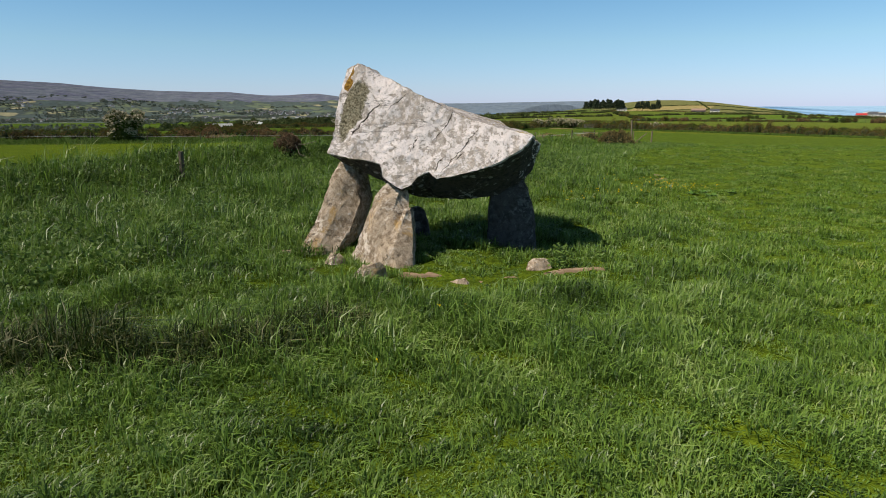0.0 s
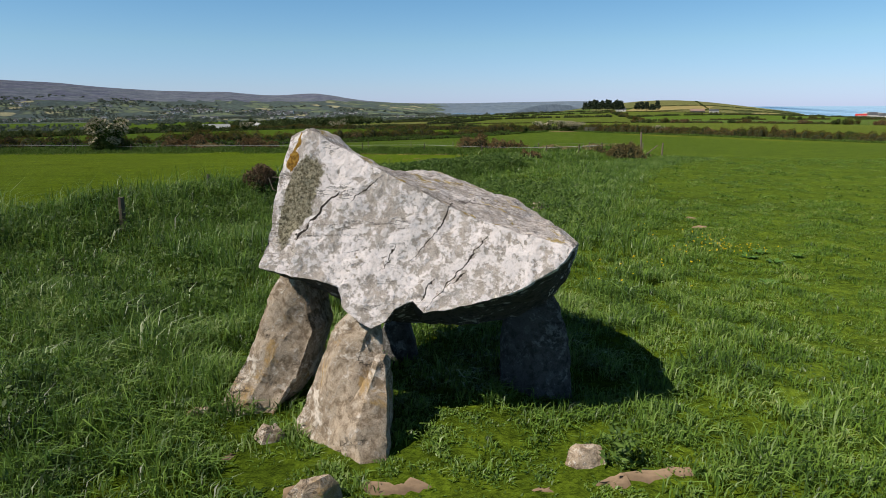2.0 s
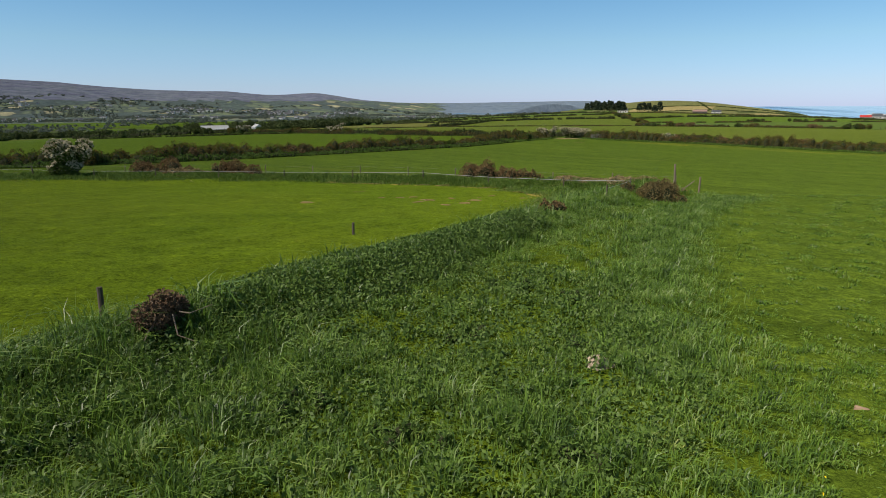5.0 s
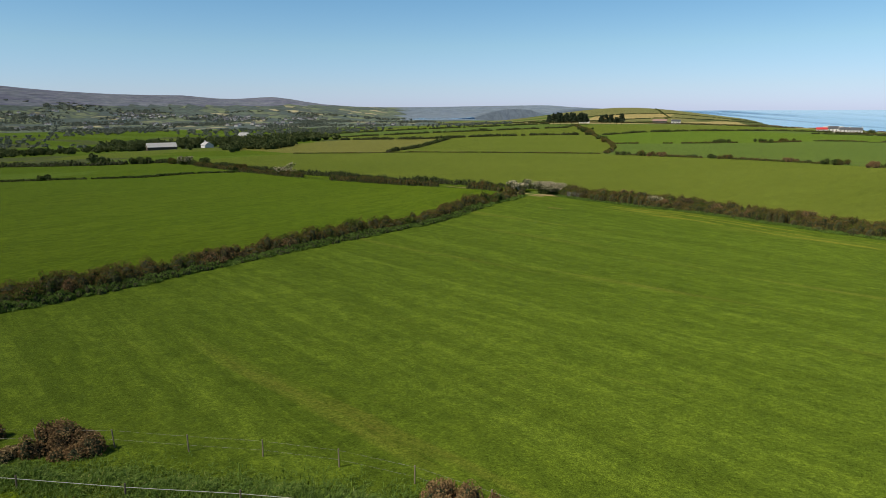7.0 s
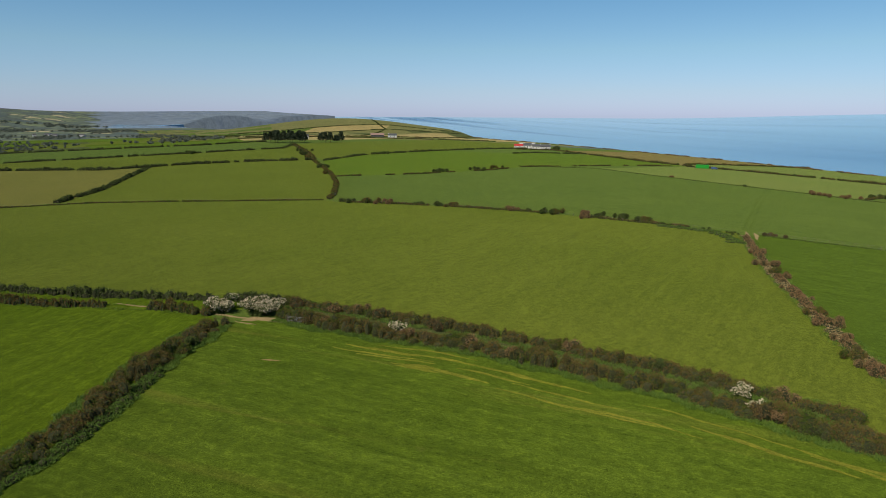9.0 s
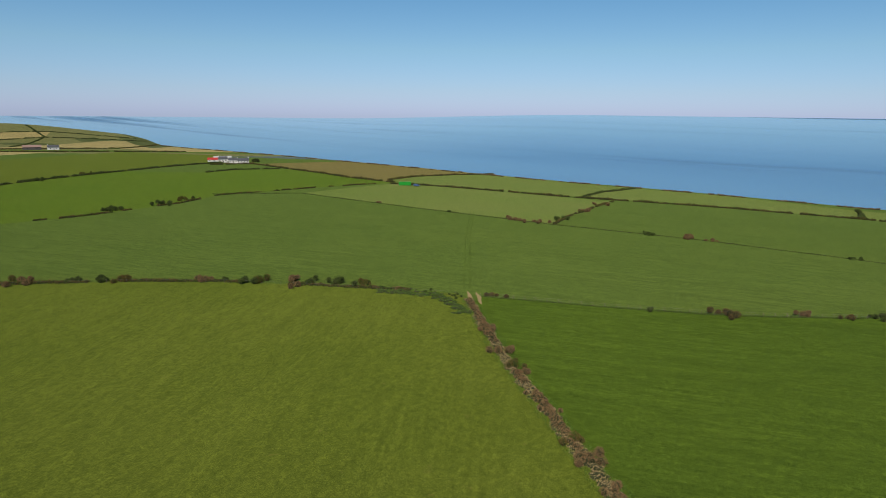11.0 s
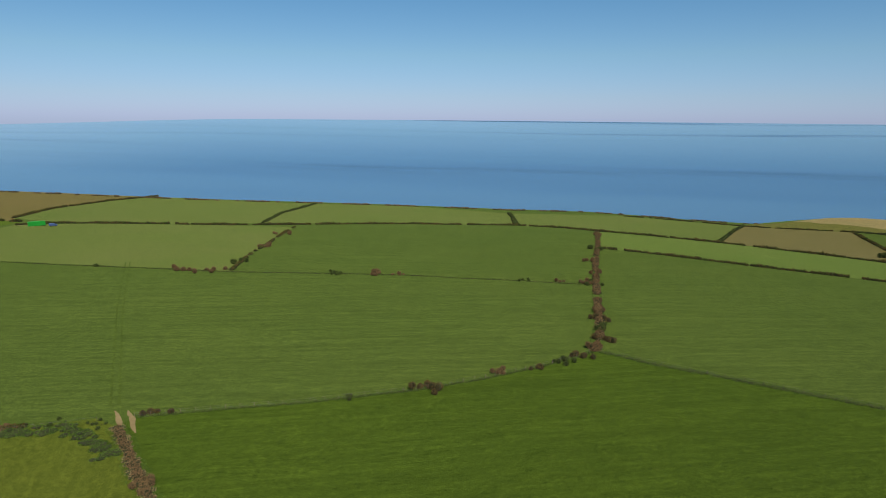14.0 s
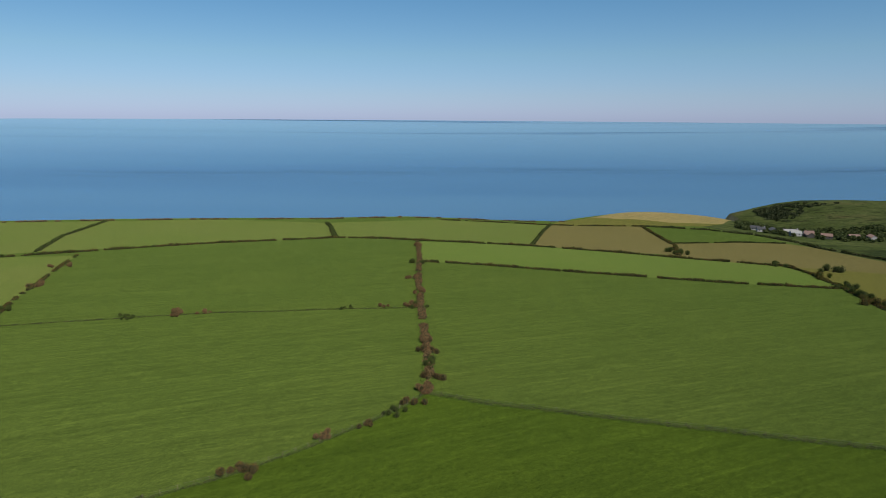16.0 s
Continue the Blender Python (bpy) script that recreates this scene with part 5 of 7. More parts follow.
hedge(F_EAST, M["bank"], "low grassy bank under a post and wire fence", 0.3, 1.2, 70, 0.12, 18, skirt=30)
tagged(hedge(NETTLE_CORNER, M["skirt"], "rank dark green nettles in the pasture corner", 0.6, 6.0, 260, 0.13, 29, name="nettle_bed"), category="plants")
hedge(B_SPUR, M["gorse_brown"], "bushy field bank of brown gorse running down to the coast", 1.5, 3.4, 70, 0.26, 19, gap=-0.5, skirt=20)
hedge(F_SOUTH, M["bank"], "long grassy field bank with a wire fence", 0.35, 2.6, 110, 0.14, 20, skirt=40)
hedge(B_CROSS, M["bank"], "faint grassy bank between two meadows", 0.45, 2.2, 22, 0.3, 21)
hedge(B_DIAG, M["hedge_mixed"], "broken hedge line between two meadows", 1.4, 2.6, 24, 0.36, 22, gap=-0.3)
hedge(H_COAST, M["hedge_mixed"], "long dark hedge behind the coastal fields", 2.0, 3.8, 44, 0.38, 23, gap=-0.7)
hedge(B_NEAR_CONT, M["hedge_mixed"], "low broken hedge between green meadows", 1.2, 2.4, 16, 0.42, 24, gap=-0.2)
hedge(H_SECOND, M["hedge_mixed"], "dark hedge between two coastal meadows", 1.8, 3.0, 40, 0.36, 25, gap=-0.7)
CLIFF_TOP = [(x - 14, y) for x, y in COAST[13:24]]
hedge(CLIFF_TOP, M["gorse_brown"], "ragged brown scrub along the cliff top", 1.6, 7.0, 14, 0.6, 26, gap=-0.1)
FAR_HEDGES = [(H_SEAWARD, 1.6, 3), (H_SEAWARD_TWO, 1.6, 3), (B_LANE_EAST, 2.0, 4), (H_HOUSE, 1.8, 3), (H_HOUSE_TWO, 1.4, 2.4), (R_ONE, 1.8, 3), (R_TWO, 1.8, 3.4), (R_THREE, 2.0, 4), (R_FOUR, 1.2, 2),
              (R_FIVE, 1.4, 2.6), (S_WEST, 1.8, 2.8), (S_NORTH, 2.2, 4), (S_EAST, 1.5, 2.6), (N_ONE, 1.8, 3.4), (N_TWO, 2.0, 4), (N_LINK, 2.0, 4.5), (N_THREE, 1.6, 3), (HEAD_ONE, 1.6, 4), (HEAD_TWO, 1.6, 4), (HEAD_THREE, 1.6, 4), (HEAD_FOUR, 1.4, 3.5), (HEAD_FIVE, 1.6, 4), (W_ONE, 0.5, 1.4), (W_TWO, 2.2, 4)]
for k, (line, tall, wide) in enumerate(FAR_HEDGES):
    tagged(hedge(line, M["hedge_green" if k % 3 else "hedge_mixed"], "dark hedge between distant fields", tall * 1.25, wide * 1.15, 19, 0.55, 40 + k, gap=-0.6), group="distant field hedges")


def spots(rows, mats, label, seed, leaf=0.2, leaves=420, group=""):
    """Single bushes from rows of (x, y, width, height)."""
    for k, (x, y, w, h) in enumerate(rows):
        tagged(bush(x, y, w * 1.35, h * 0.82, M[mats[k % len(mats)]], label, seed + k, int(leaves * max(0.8, min(4.0, w * h / 3))), leaf * 0.85), group=group)


# gorse and dead stalks on the fence bank in front
def mound(line, mat, label, tall, wide, per_m, leaf, seed, name="gorse_bush"):
    return tagged(hedge(line, M[mat], label, tall, wide, per_m, leaf, seed, name=name), category="bush")


mound([(1.6, 57.0), (2.6, 56.7), (3.6, 56.1)], "gorse_brown", "brown dying gorse bush on the fence bank", 1.75, 2.6, 3200, 0.055, 101)
mound([(3.8, 55.9), (5.0, 55.2), (6.4, 54.4)], "gorse_brown", "lower brown gorse bush on the fence bank", 1.25, 2.2, 2800, 0.055, 102)
mound([(-25.8, 64.0), (-23.8, 64.2), (-21.6, 64.0)], "gorse_brown", "spreading brown gorse beside the fence", 1.55, 4.0, 2800, 0.065, 103)
mound([(-22.0, 62.7), (-20.4, 62.6), (-18.8, 62.5)], "straw", "bleached dead gorse stems beside the fence", 0.9, 2.2, 1800, 0.065, 104, "dead_gorse")
mound([(-19.0, 64.0), (-17.4, 64.2), (-15.4, 63.8)], "gorse_brown", "dark brown gorse beside the fence", 1.8, 3.4, 2800, 0.065, 105)
mound([(7.6, 53.4), (9.4, 52.4), (11.6, 51.0), (14.2, 49.2)], "straw", "heap of pale dead bracken stalks along the fence", 0.75, 3.6, 2900, 0.06, 109, "dead_bracken")
mound([(11.2, 44.3), (12.0, 44.8), (12.8, 45.3)], "gorse_tawny", "tawny gorse bush in front of the fence corner", 1.5, 3.0, 5600, 0.05, 106)
mound([(11.5, 42.6), (11.9, 43.1)], "gorse_tawny", "lower tawny gorse bush beside the larger one", 0.9, 1.9, 4000, 0.05, 108)
mound([(10.2, 46.2), (10.8, 46.0)], "gorse_tawny", "small tawny gorse sprig beside the larger bush", 0.6, 0.9, 1500, 0.045, 107)
mound([(4.2, 36.4), (5.0, 36.9)], "gorse_brown", "small withered bush on the field bank", 0.6, 0.9, 1200, 0.05, 111)
mound([(5.8, 53.9), (7.4, 52.8), (9.0, 51.5)], "nettle", "green nettles growing in front of the dead bracken", 0.55, 1.5, 1500, 0.06, 112, "nettle_bed")

# field boundary bushes
GORSE_LINE = [(165.5, 178.8, 4.5, 1.9), (156, 168, 4.2, 2.0), (151, 163, 4.0, 1.8), (147.5, 159, 3.4, 1.5), (136.5, 147, 3.2, 1.4), (130, 140, 4.0, 1.7), (124, 134, 4.0, 1.9), (119, 128, 3.0, 1.4), (112, 121, 3.6, 1.8), (109, 117, 3.6, 1.9), (106, 113, 3.2, 1.8), (101, 108, 3.4, 1.6), (141, 153, 2.2, 1.0), (96, 103, 4.0, 1.8)]
spots(GORSE_LINE, ["gorse_brown", "gorse_brown", "hedge_mixed"], "brown gorse bush on a field bank", 120, 0.17, 520, "gorse bushes on the field bank")
NORTH_BUSHES = [(105, 328, 7, 2.6), (110.5, 323, 8, 2.8), (116, 317, 7, 2.4), (126.5, 309, 3, 1.5), (132, 301, 6, 2.0), (137, 296, 6, 2.2), (152.5, 277, 5, 2.0), (156, 271, 4, 1.6), (158, 266, 6, 2.2), (162, 259, 7, 2.4), (167, 252, 7, 2.2), (172, 247, 6, 2.2), (176, 240, 7, 2.6), (180, 234, 5, 1.8), (183, 222, 4, 0.9), (185, 212, 5, 0.9), (187, 204, 4, 0.8)]
spots(NORTH_BUSHES, ["hedge_green", "hedge_mixed", "gorse_brown", "hedge_green"], "dark bush on the boundary of the dry pasture", 140, 0.26, 340, "bushes on the pasture boundary")
FENCE_BUSHES = [(194.5, 194.5, 4.5, 1.6), (209, 153, 2.0, 1.2), (217.5, 136, 6.5, 2.4), (230.5, 118, 4.0, 1.8), (237, 109, 2.6, 1.4), (243.5, 102, 4.5, 1.7), (249, 97, 4.5, 2.0), (256, 92.5, 5.5, 2.4), (267, 90, 5.5, 2.4), (279, 88.6, 5.5, 2.4), (292, 87.5, 5, 2.2), (304, 87.5, 5, 2.2)]
spots(FENCE_BUSHES, ["gorse_bloom", "hedge_green", "gorse_bloom", "gorse_brown"], "gorse bush beside the meadow fence", 160, 0.22, 420, "gorse bushes along the meadow fence")
MEADOW_BUSHES = [(339, 272, 9, 2.6), (340, 258, 11, 2.4), (346, 203, 7, 1.5), (351, 184, 6, 2.2), (351, 173, 5, 1.5), (355, 116, 5, 1.4), (356, 101, 5, 1.6), (357, 88, 6, 2.2), (360, 256, 6, 2.4), (412, 265, 9, 2.6), (468, 276, 8, 2.4), (337, 315, 3, 1.4), (339, 371, 3, 1.4), (415, 80, 8, 2.4), (458, 75.5, 10, 2.6), (530, 68.5, 10, 2.6), (385, 82, 6, 2.0), (358, 85, 7, 2.2)]
spots(MEADOW_BUSHES, ["gorse_brown", "gorse_brown", "hedge_green"], "dark bush on the bank between meadows", 180, 0.36, 260, "bushes between the meadows")
LONE_BUSHES = [(-118, 252, 4.5, 1.8), (-104, 338, 8, 3.0), (-122, 343, 7, 3.5), (-86, 318, 6, 3.0), (-60, 275, 6, 2.4), (214, 452, 10, 3.0), (240, 454, 10, 3.0), (262, 463, 9, 2.6), (173, 650, 9, 4.0), (185, 690, 10, 4.0), (165, 605, 9, 3.5), (545, 760, 10, 6.0), (152, 520, 8, 3.0), (140, 470, 8, 2.6), (88, 721, 10, 3.5), (250, 636, 14, 2.6), (300, 662, 16, 2.4), (480, -172, 10, 4.0), (455, -190, 12, 5.0), (430, -165, 10, 4.0), (400, -158, 12, 4.0), (375, -145, 12, 4.0), (356, -138, 10, 4.5), (548, -130, 9, 4.0), (535, -128, 8, 3.5)]
spots(LONE_BUSHES, ["hedge_green", "hedge_mixed", "hedge_green"], "dark rounded bush standing on a field boundary", 210, 0.5, 220, "bushes scattered on field boundaries")


def in_hedge(line, n, seed, label, group):
    """Single bushes that stand out of a hedge."""
    rng = np.random.default_rng(seed)
    total = float(np.hypot(*np.diff(np.asarray(line, float), axis=0).T).sum())
    x, y, nx, ny, _ = along(line, np.sort(rng.uniform(0, total, n)))
    off = rng.normal(0, 0.8, n)
    for k in range(n):
        mat = ("gorse_brown", "hedge_green", "hedge_mixed", "gorse_bloom")[int(rng.integers(0, 4))]
        tagged(bush(x[k] + nx[k] * off[k], y[k] + ny[k] * off[k], rng.uniform(1.6, 2.8), rng.uniform(1.6, 2.3), M[mat], label, seed + k, int(rng.integers(360, 560)), 0.19), group=group)


in_hedge(H_WEST[1:], 14, 700, "gorse bush standing out of the field hedge", "bushes in the field hedges")
in_hedge(H_LONG[:9], 12, 740, "gorse bush standing out of the long hedge", "bushes in the field hedges")
in_hedge(H_UPPER, 9, 780, "gorse bush on the outer hedge bank", "bushes in the field hedges")


def hawthorn(x, y, wide, tall, seed, label, leaves=1500, leaf=0.13):
    """A small tree: forked trunk and limbs under a crown of leaves and blossom."""
    rng = np.random.default_rng(seed)
    root = new("hawthorn", None)
    root.empty_display_size = 0.1
    root.location = (x, y, gz(x, y))
    tagged(root, label, "tree")
    bm = bmesh.new()
    ends = []

    def limb(a, b, r0, r1):
        d = b - a
        made = bmesh.ops.create_cone(bm, cap_ends=True, segments=7, radius1=r0, radius2=r1, depth=d.length)["verts"]
        q = d.to_track_quat("Z", "Y").to_matrix()
        for v in made:
            v.co = q @ (v.co + Vector((0, 0, d.length / 2))) + a

    fork = Vector((0.05 * wide, 0, tall * 0.22))
    limb(Vector((0, 0, -0.2)), fork, 0.04 * tall, 0.032 * tall)
    for k in range(6):
        a = k * 1.05 + rng.uniform(-0.3, 0.3)
        mid = fork + Vector((math.cos(a) * wide * 0.2, math.sin(a) * wide * 0.2, tall * rng.uniform(0.15, 0.3)))
        end = mid + Vector((math.cos(a) * wide * 0.16, math.sin(a) * wide * 0.16, tall * rng.uniform(0.05, 0.25)))
        limb(fork, mid, 0.02 * tall, 0.014 * tall)
        limb(mid, end, 0.014 * tall, 0.006 * tall)
        ends += [mid, end, fork + Vector((math.cos(a + 0.5) * wide * 0.2, math.sin(a + 0.5) * wide * 0.2, 0.0))]
    part("trunk", bm, M["bark"], root)
    lc = np.array([tuple(e) for e in ends]) + rng.normal(0, 0.05 * wide, (len(ends), 3))
    which = rng.integers(0, len(ends), leaves)
    d = rng.normal(size=(leaves, 3))
    d /= np.linalg.norm(d, axis=1)[:, None]
    c = lc[which] + d * rng.uniform(0.3, 1.0, (leaves, 1)) ** 0.6 * np.array([0.22 * wide, 0.22 * wide, 0.2 * tall])
    raw_quads("crown", leaf_cloud(c, leaf * rng.uniform(0.6, 1.4, leaves), rng, 0.6), M["hedge_green"], root)
    top = c[c[:, 2] > np.quantile(c[:, 2], 0.22) - 0.12 * tall * np.sin(c[:, 0] * 2.3 / wide * 4 + seed)]
    top = top[rng.uniform(0, 1, len(top)) < 0.8] * np.array([1.1, 1.1, 1.04]) + np.array([0, 0, leaf * 0.5])
    raw_quads("blossom", leaf_cloud(top, leaf * rng.uniform(0.5, 1.1, len(top)), rng, 0.7), M["blossom"], root)
    return root


hawthorn(-30.4, 62.5, 2.9, 3.2, 300, "small hawthorn tree covered in white blossom", 6500, 0.13)
hawthorn(35.0, 184.0, 7.0, 3.2, 301, "broad hawthorn white with blossom in the hedge corner", 4500, 0.18)
hawthorn(29.0, 188.5, 5.0, 2.8, 302, "hawthorn in blossom beside the lane", 2400, 0.2)
hawthorn(53.0, 162.5, 2.8, 2.4, 303, "small blossoming hawthorn in the long hedge", 700, 0.17)
hawthorn(83.0, 119.5, 2.6, 2.2, 304, "blossoming hawthorn standing in the long hedge", 1000, 0.16)
hawthorn(80.5, 115.5, 2.0, 2.0, 305, "small blossoming hawthorn in the long hedge", 600, 0.16)
hawthorn(-38, 246, 7.0, 3.4, 306, "hawthorn with fading blossom beside the lane", 900, 0.26)
hawthorn(-95, 322, 6.0, 4.0, 307, "blossoming hawthorn at the end of the lane", 800, 0.3)


# ---- fences and gates ----
def stick(bm, a, b, r, segments=6, flat=False):
    a, b = Vector(a), Vector(b)
    d = b - a
    made = bmesh.ops.create_cone(bm, cap_ends=True, segments=segments, radius1=r, radius2=r * 0.94, depth=d.length)["verts"]
    q = d.to_track_quat("Z", "Y").to_matrix()
    for v in made:
        v.co = q @ (v.co + Vector((0, 0, d.length / 2))) + a


def post(x, y, tall, r, mat, label, tilt=(0.0, 0.0), group=""):
    bm = bmesh.new()
    stick(bm, (0, 0, -0.3), (tilt[0], tilt[1], tall), r, 10)
    bmesh.ops.bevel(bm, geom=[e for e in bm.edges if all(v.co.z > tall * 0.9 for v in e.verts)], offset=r * 0.25, segments=1, affect="EDGES")
    ob = part("fence_post", bm, mat)
    ob.location = (x, y, gz(x, y))
    return tagged(ob, label, "fence post", group)


post(-6.45, 16.0, 0.66, 0.065, M["post"], "short weathered fence post in long grass", (0.02, 0.0), "posts on the old field bank")
post(-7.0, 22.6, 0.72, 0.06, M["post"], "weathered fence post showing above the grass", (0.0, 0.02), "posts on the old field bank")
post(-3.2, 33.0, 0.45, 0.05, M["post"], "thin fence post on the grassy bank", (0.02, 0.0), "posts on the old field bank")
post(14.0, 48.3, 1.4, 0.065, M["post_pale"], "tall bleached corner post of the fence", (-0.05, 0.0))
post(15.4, 48.1, 1.0, 0.06, M["post_pale"], "short bleached fence post beside the corner", (0.03, 0.0))
bm = bmesh.new()
stick(bm, (0, 0, 0), (0.75, -0.1, 0.62), 0.035)
ob = part("broken_rail", bm, M["post_pale"])
ob.location = (14.05, 47.4, gz(14.05, 47.4) + 0.1)
tagged(ob, "broken pale fence rail propped against dead gorse", "rail")


def fence(line, gap, tall, r, mat, wire_heights, wire_mat, label, wire_r=0.006, seed=0, tape=None):
    """Posts at even gaps with wires run from post to post."""
    rng = np.random.default_rng(seed)
    root = new("fence", None)
    tagged(root, label, "fence")
    total = float(np.hypot(*np.diff(np.asarray(line, float), axis=0).T).sum())
    n = max(2, int(total / gap) + 1)
    x, y, _, _, _ = along(line, np.linspace(0, total, n))
    bm = bmesh.new()
    stick(bm, (0, 0, -0.3), (0, 0, tall), r, 7)
    proto = part("post", bm, mat, root)
    feet = []
    for k in range(n):
        z = gz(x[k], y[k])
        feet.append(Vector((x[k], y[k], z)))
        p = proto if k == 0 else proto.copy()
        if k:
            scene.collection.objects.link(p)
        p.location = feet[-1]
        p.rotation_euler = (rng.normal(0, 0.04), rng.normal(0, 0.04), rng.uniform(0, 6))
    for h in wire_heights:
        bm = bmesh.new()
        for a, b in zip(feet[:-1], feet[1:]):
            stick(bm, a + Vector((0, 0, h)), b + Vector((0, 0, h)), wire_r, 4)
        part("wire", bm, wire_mat, root)
    if tape:
        bm = bmesh.new()
        rows = []
        for f in feet:
            rows.append([bm.verts.new(f + Vector((dx, dy, tape + dz))) for dx, dy, dz in ((-0.004, -0.004, -0.009), (0.004, 0.004, -0.009), (0.004, 0.004, 0.009), (-0.004, -0.004, 0.009))])
        for a, b in zip(rows[:-1], rows[1:]):
            for k in range(4):
                bm.faces.new((a[k], a[(k + 1) % 4], b[(k + 1) % 4], b[k]))
        part("tape", bm, M["tape"], root, "white electric fence tape")
    return root


FRONT_FENCE = [(8.3, 41.9), (9.4, 43.8), (11.0, 45.9), (10.5, 47.5), (9.7, 49.4), (8.1, 50.3), (5.9, 51.8), (3.5, 53.2), (0.8, 55.1), (-1.4, 56.5), (-5.3, 57.4), (-10.9, 58.4), (-19.4, 60.1), (-26.6, 61.4), (-40, 63.4), (-60, 65)]
fence(FRONT_FENCE, 5.1, 0.68, 0.045, M["post"], (), M["wire"], "field fence of thin posts with white tape", 0.006, 1, 0.5)
BACK_FENCE = [(14.5, 49.5), (6, 55.5), (0, 60), (-3.2, 61.2), (-8, 62.6), (-13.5, 63.8), (-26, 65), (-60, 67)]
fence(BACK_FENCE, 4.0, 1.0, 0.035, M["post_pale"], (0.4, 0.9), M["wire"], "older wire fence behind the bank", 0.003, 2)
fence(F_EAST, 3.2, 1.15, 0.05, M["post_pale"], (0.5, 1.05), M["wire"], "post and wire fence along the meadow bank", 0.008, 3)
fence(F_SOUTH, 4.5, 1.1, 0.05, M["post"], (0.5, 1.0), M["wire"], "wire fence on the long grassy bank", 0.008, 4)
fence([(x - 1.2, y - 1.0) for x, y in B_EAST], 6.0, 1.1, 0.05, M["post"], (1.0,), M["wire"], "wire fence along the dry pasture", 0.008, 5)
fence([(x + 0.5, y - 1.6) for x, y in B_NORTH], 5.0, 1.1, 0.05, M["post_pale"], (1.0,), M["wire"], "wire fence below the upper pasture", 0.008, 6)


def gate(a, b, label, bars=5, tall=1.15):
    root = new("field_gate", None)
    tagged(root, label, "gate")
    a, b = Vector((*a, gz(*a))), Vector((*b, gz(*b)))
    for k in range(bars):
        bm = bmesh.new()
        h = Vector((0, 0, 0.2 + (tall - 0.2) * k / (bars - 1)))
        stick(bm, a + h, b + h, 0.03)
        part("bar", bm, M["wire"], root)
    for p in (a, b, (a + b) / 2):
        bm = bmesh.new()
        stick(bm, p + Vector((0, 0, 0.15)), p + Vector((0, 0, tall)), 0.035)
        part("upright", bm, M["wire"], root)
    for p in (a, b):
        bm = bmesh.new()
        stick(bm, p - Vector((0, 0, 0.3)), p + Vector((0, 0, 1.35)), 0.09)
        part("gatepost", bm, M["post"], root)
    return root


gate((38.2, 176.4), (40.8, 173.9), "grey metal field gate in the hedge corner")
gate((104.0, 352.0), (107.0, 356.0), "metal gate below the sheep pasture")


def sheet(name, outline, mat, label, lift=0.03, cell=0.15, category="ground"):
    """A patch of bare ground that follows the land, with a ragged edge."""
    o = np.array(outline, float)
    c = o.mean(0)
    rng = np.random.default_rng(len(outline) + int(abs(c[0]) * 10))
    ring = dense(np.r_[o, o[:1]], cell)[:-1]
    ring = ring + rng.normal(0, cell * 0.35, ring.shape)
    verts, faces, n = [(c[0], c[1])], [], len(ring)
    for f in (0.4, 0.75, 1.0):
        verts += [tuple(c + (p - c) * f) for p in ring]
    for k in range(n):
        faces.append((0, 1 + k, 1 + (k + 1) % n))
        for j in range(2):
            a = 1 + j * n
            faces.append((a + k, a + n + k, a + n + (k + 1) % n, a + (k + 1) % n))
    v = np.array(verts)
    up = np.r_[np.full(1 + 2 * n, lift), np.full(n, -0.03)]
    ob = mesh_object(name, np.c_[v, ground_z(v[:, 0], v[:, 1]) + up], faces, mat, smooth=True)
    return tagged(ob, label, category, kind="structure")


for k, (x, y, r) in enumerate([(-0.30, 6.98, 0.14), (-0.12, 7.04, 0.08), (0.10, 6.86, 0.10), (0.34, 6.84, 0.17), (0.58, 6.90, 0.09), (1.28, 7.02, 0.09), (1.52, 7.08, 0.13), (1.74, 7.12, 0.08), (-0.95, 6.92, 0.09), (-1.5, 7.5, 0.10), (0.75, 7.0, 0.06)]):
    ring = [(x + r * (1.5 + 0.5 * math.sin(3 * a + k)) * math.cos(a), y + r * 1.25 * (0.6 + 0.25 * math.cos(2 * a + 2 * k)) * math.sin(a)) for a in (0, 0.7, 1.4, 2.1, 2.8, 3.5, 4.2, 4.9, 5.6)]
    sheet("bare_ground", ring, M["earth"], "bare reddish earth worn through the grass", 0.014, 0.05)
sheet("bare_ground", [(6.0, 18.4), (6.15, 18.5), (6.2, 18.35)], M["earth"], "small patch of bare earth in the field")
sheet("bare_ground", [(5.65, 17.15), (5.85, 17.25), (6.0, 17.0), (5.85, 16.95)], M["earth"], "small patch of bare earth in the field")
for k, (x, y, r) in enumerate([(-2.3, 45.8, 0.22), (-1.6, 46.0, 0.2), (-1.0, 44.8, 0.28), (-0.6, 44.2, 0.2), (1.9, 44.4, 0.36), (1.3, 43.1, 0.28), (3.7, 43.8, 0.26), (-3.3, 45.7, 0.16), (-1.3, 43.6, 0.26), (-6.7, 45.8, 0.24),
                               (-4.9, 49.6, 0.24), (0.6, 45.3, 0.16), (2.1, 45.9, 0.16), (-5.2, 49.0, 0.14), (-7.0, 43.2, 0.34), (4.6, 45.4, 0.22), (2.9, 46.6, 0.16), (5.0, 42.4, 0.22), (0.3, 42.2, 0.2)]):
    ring = [(x + r * (1.25 + 0.35 * math.sin(3 * a + k)) * math.cos(a), y + r * (0.75 + 0.3 * math.cos(2 * a + 2 * k)) * math.sin(a)) for a in (0, 0.7, 1.4, 2.1, 2.8, 3.5, 4.2, 4.9, 5.6)]
    sheet("bare_ground", ring, M["molehill"], "dry earthy patch scraped in the bright pasture", 0.012, 0.08)
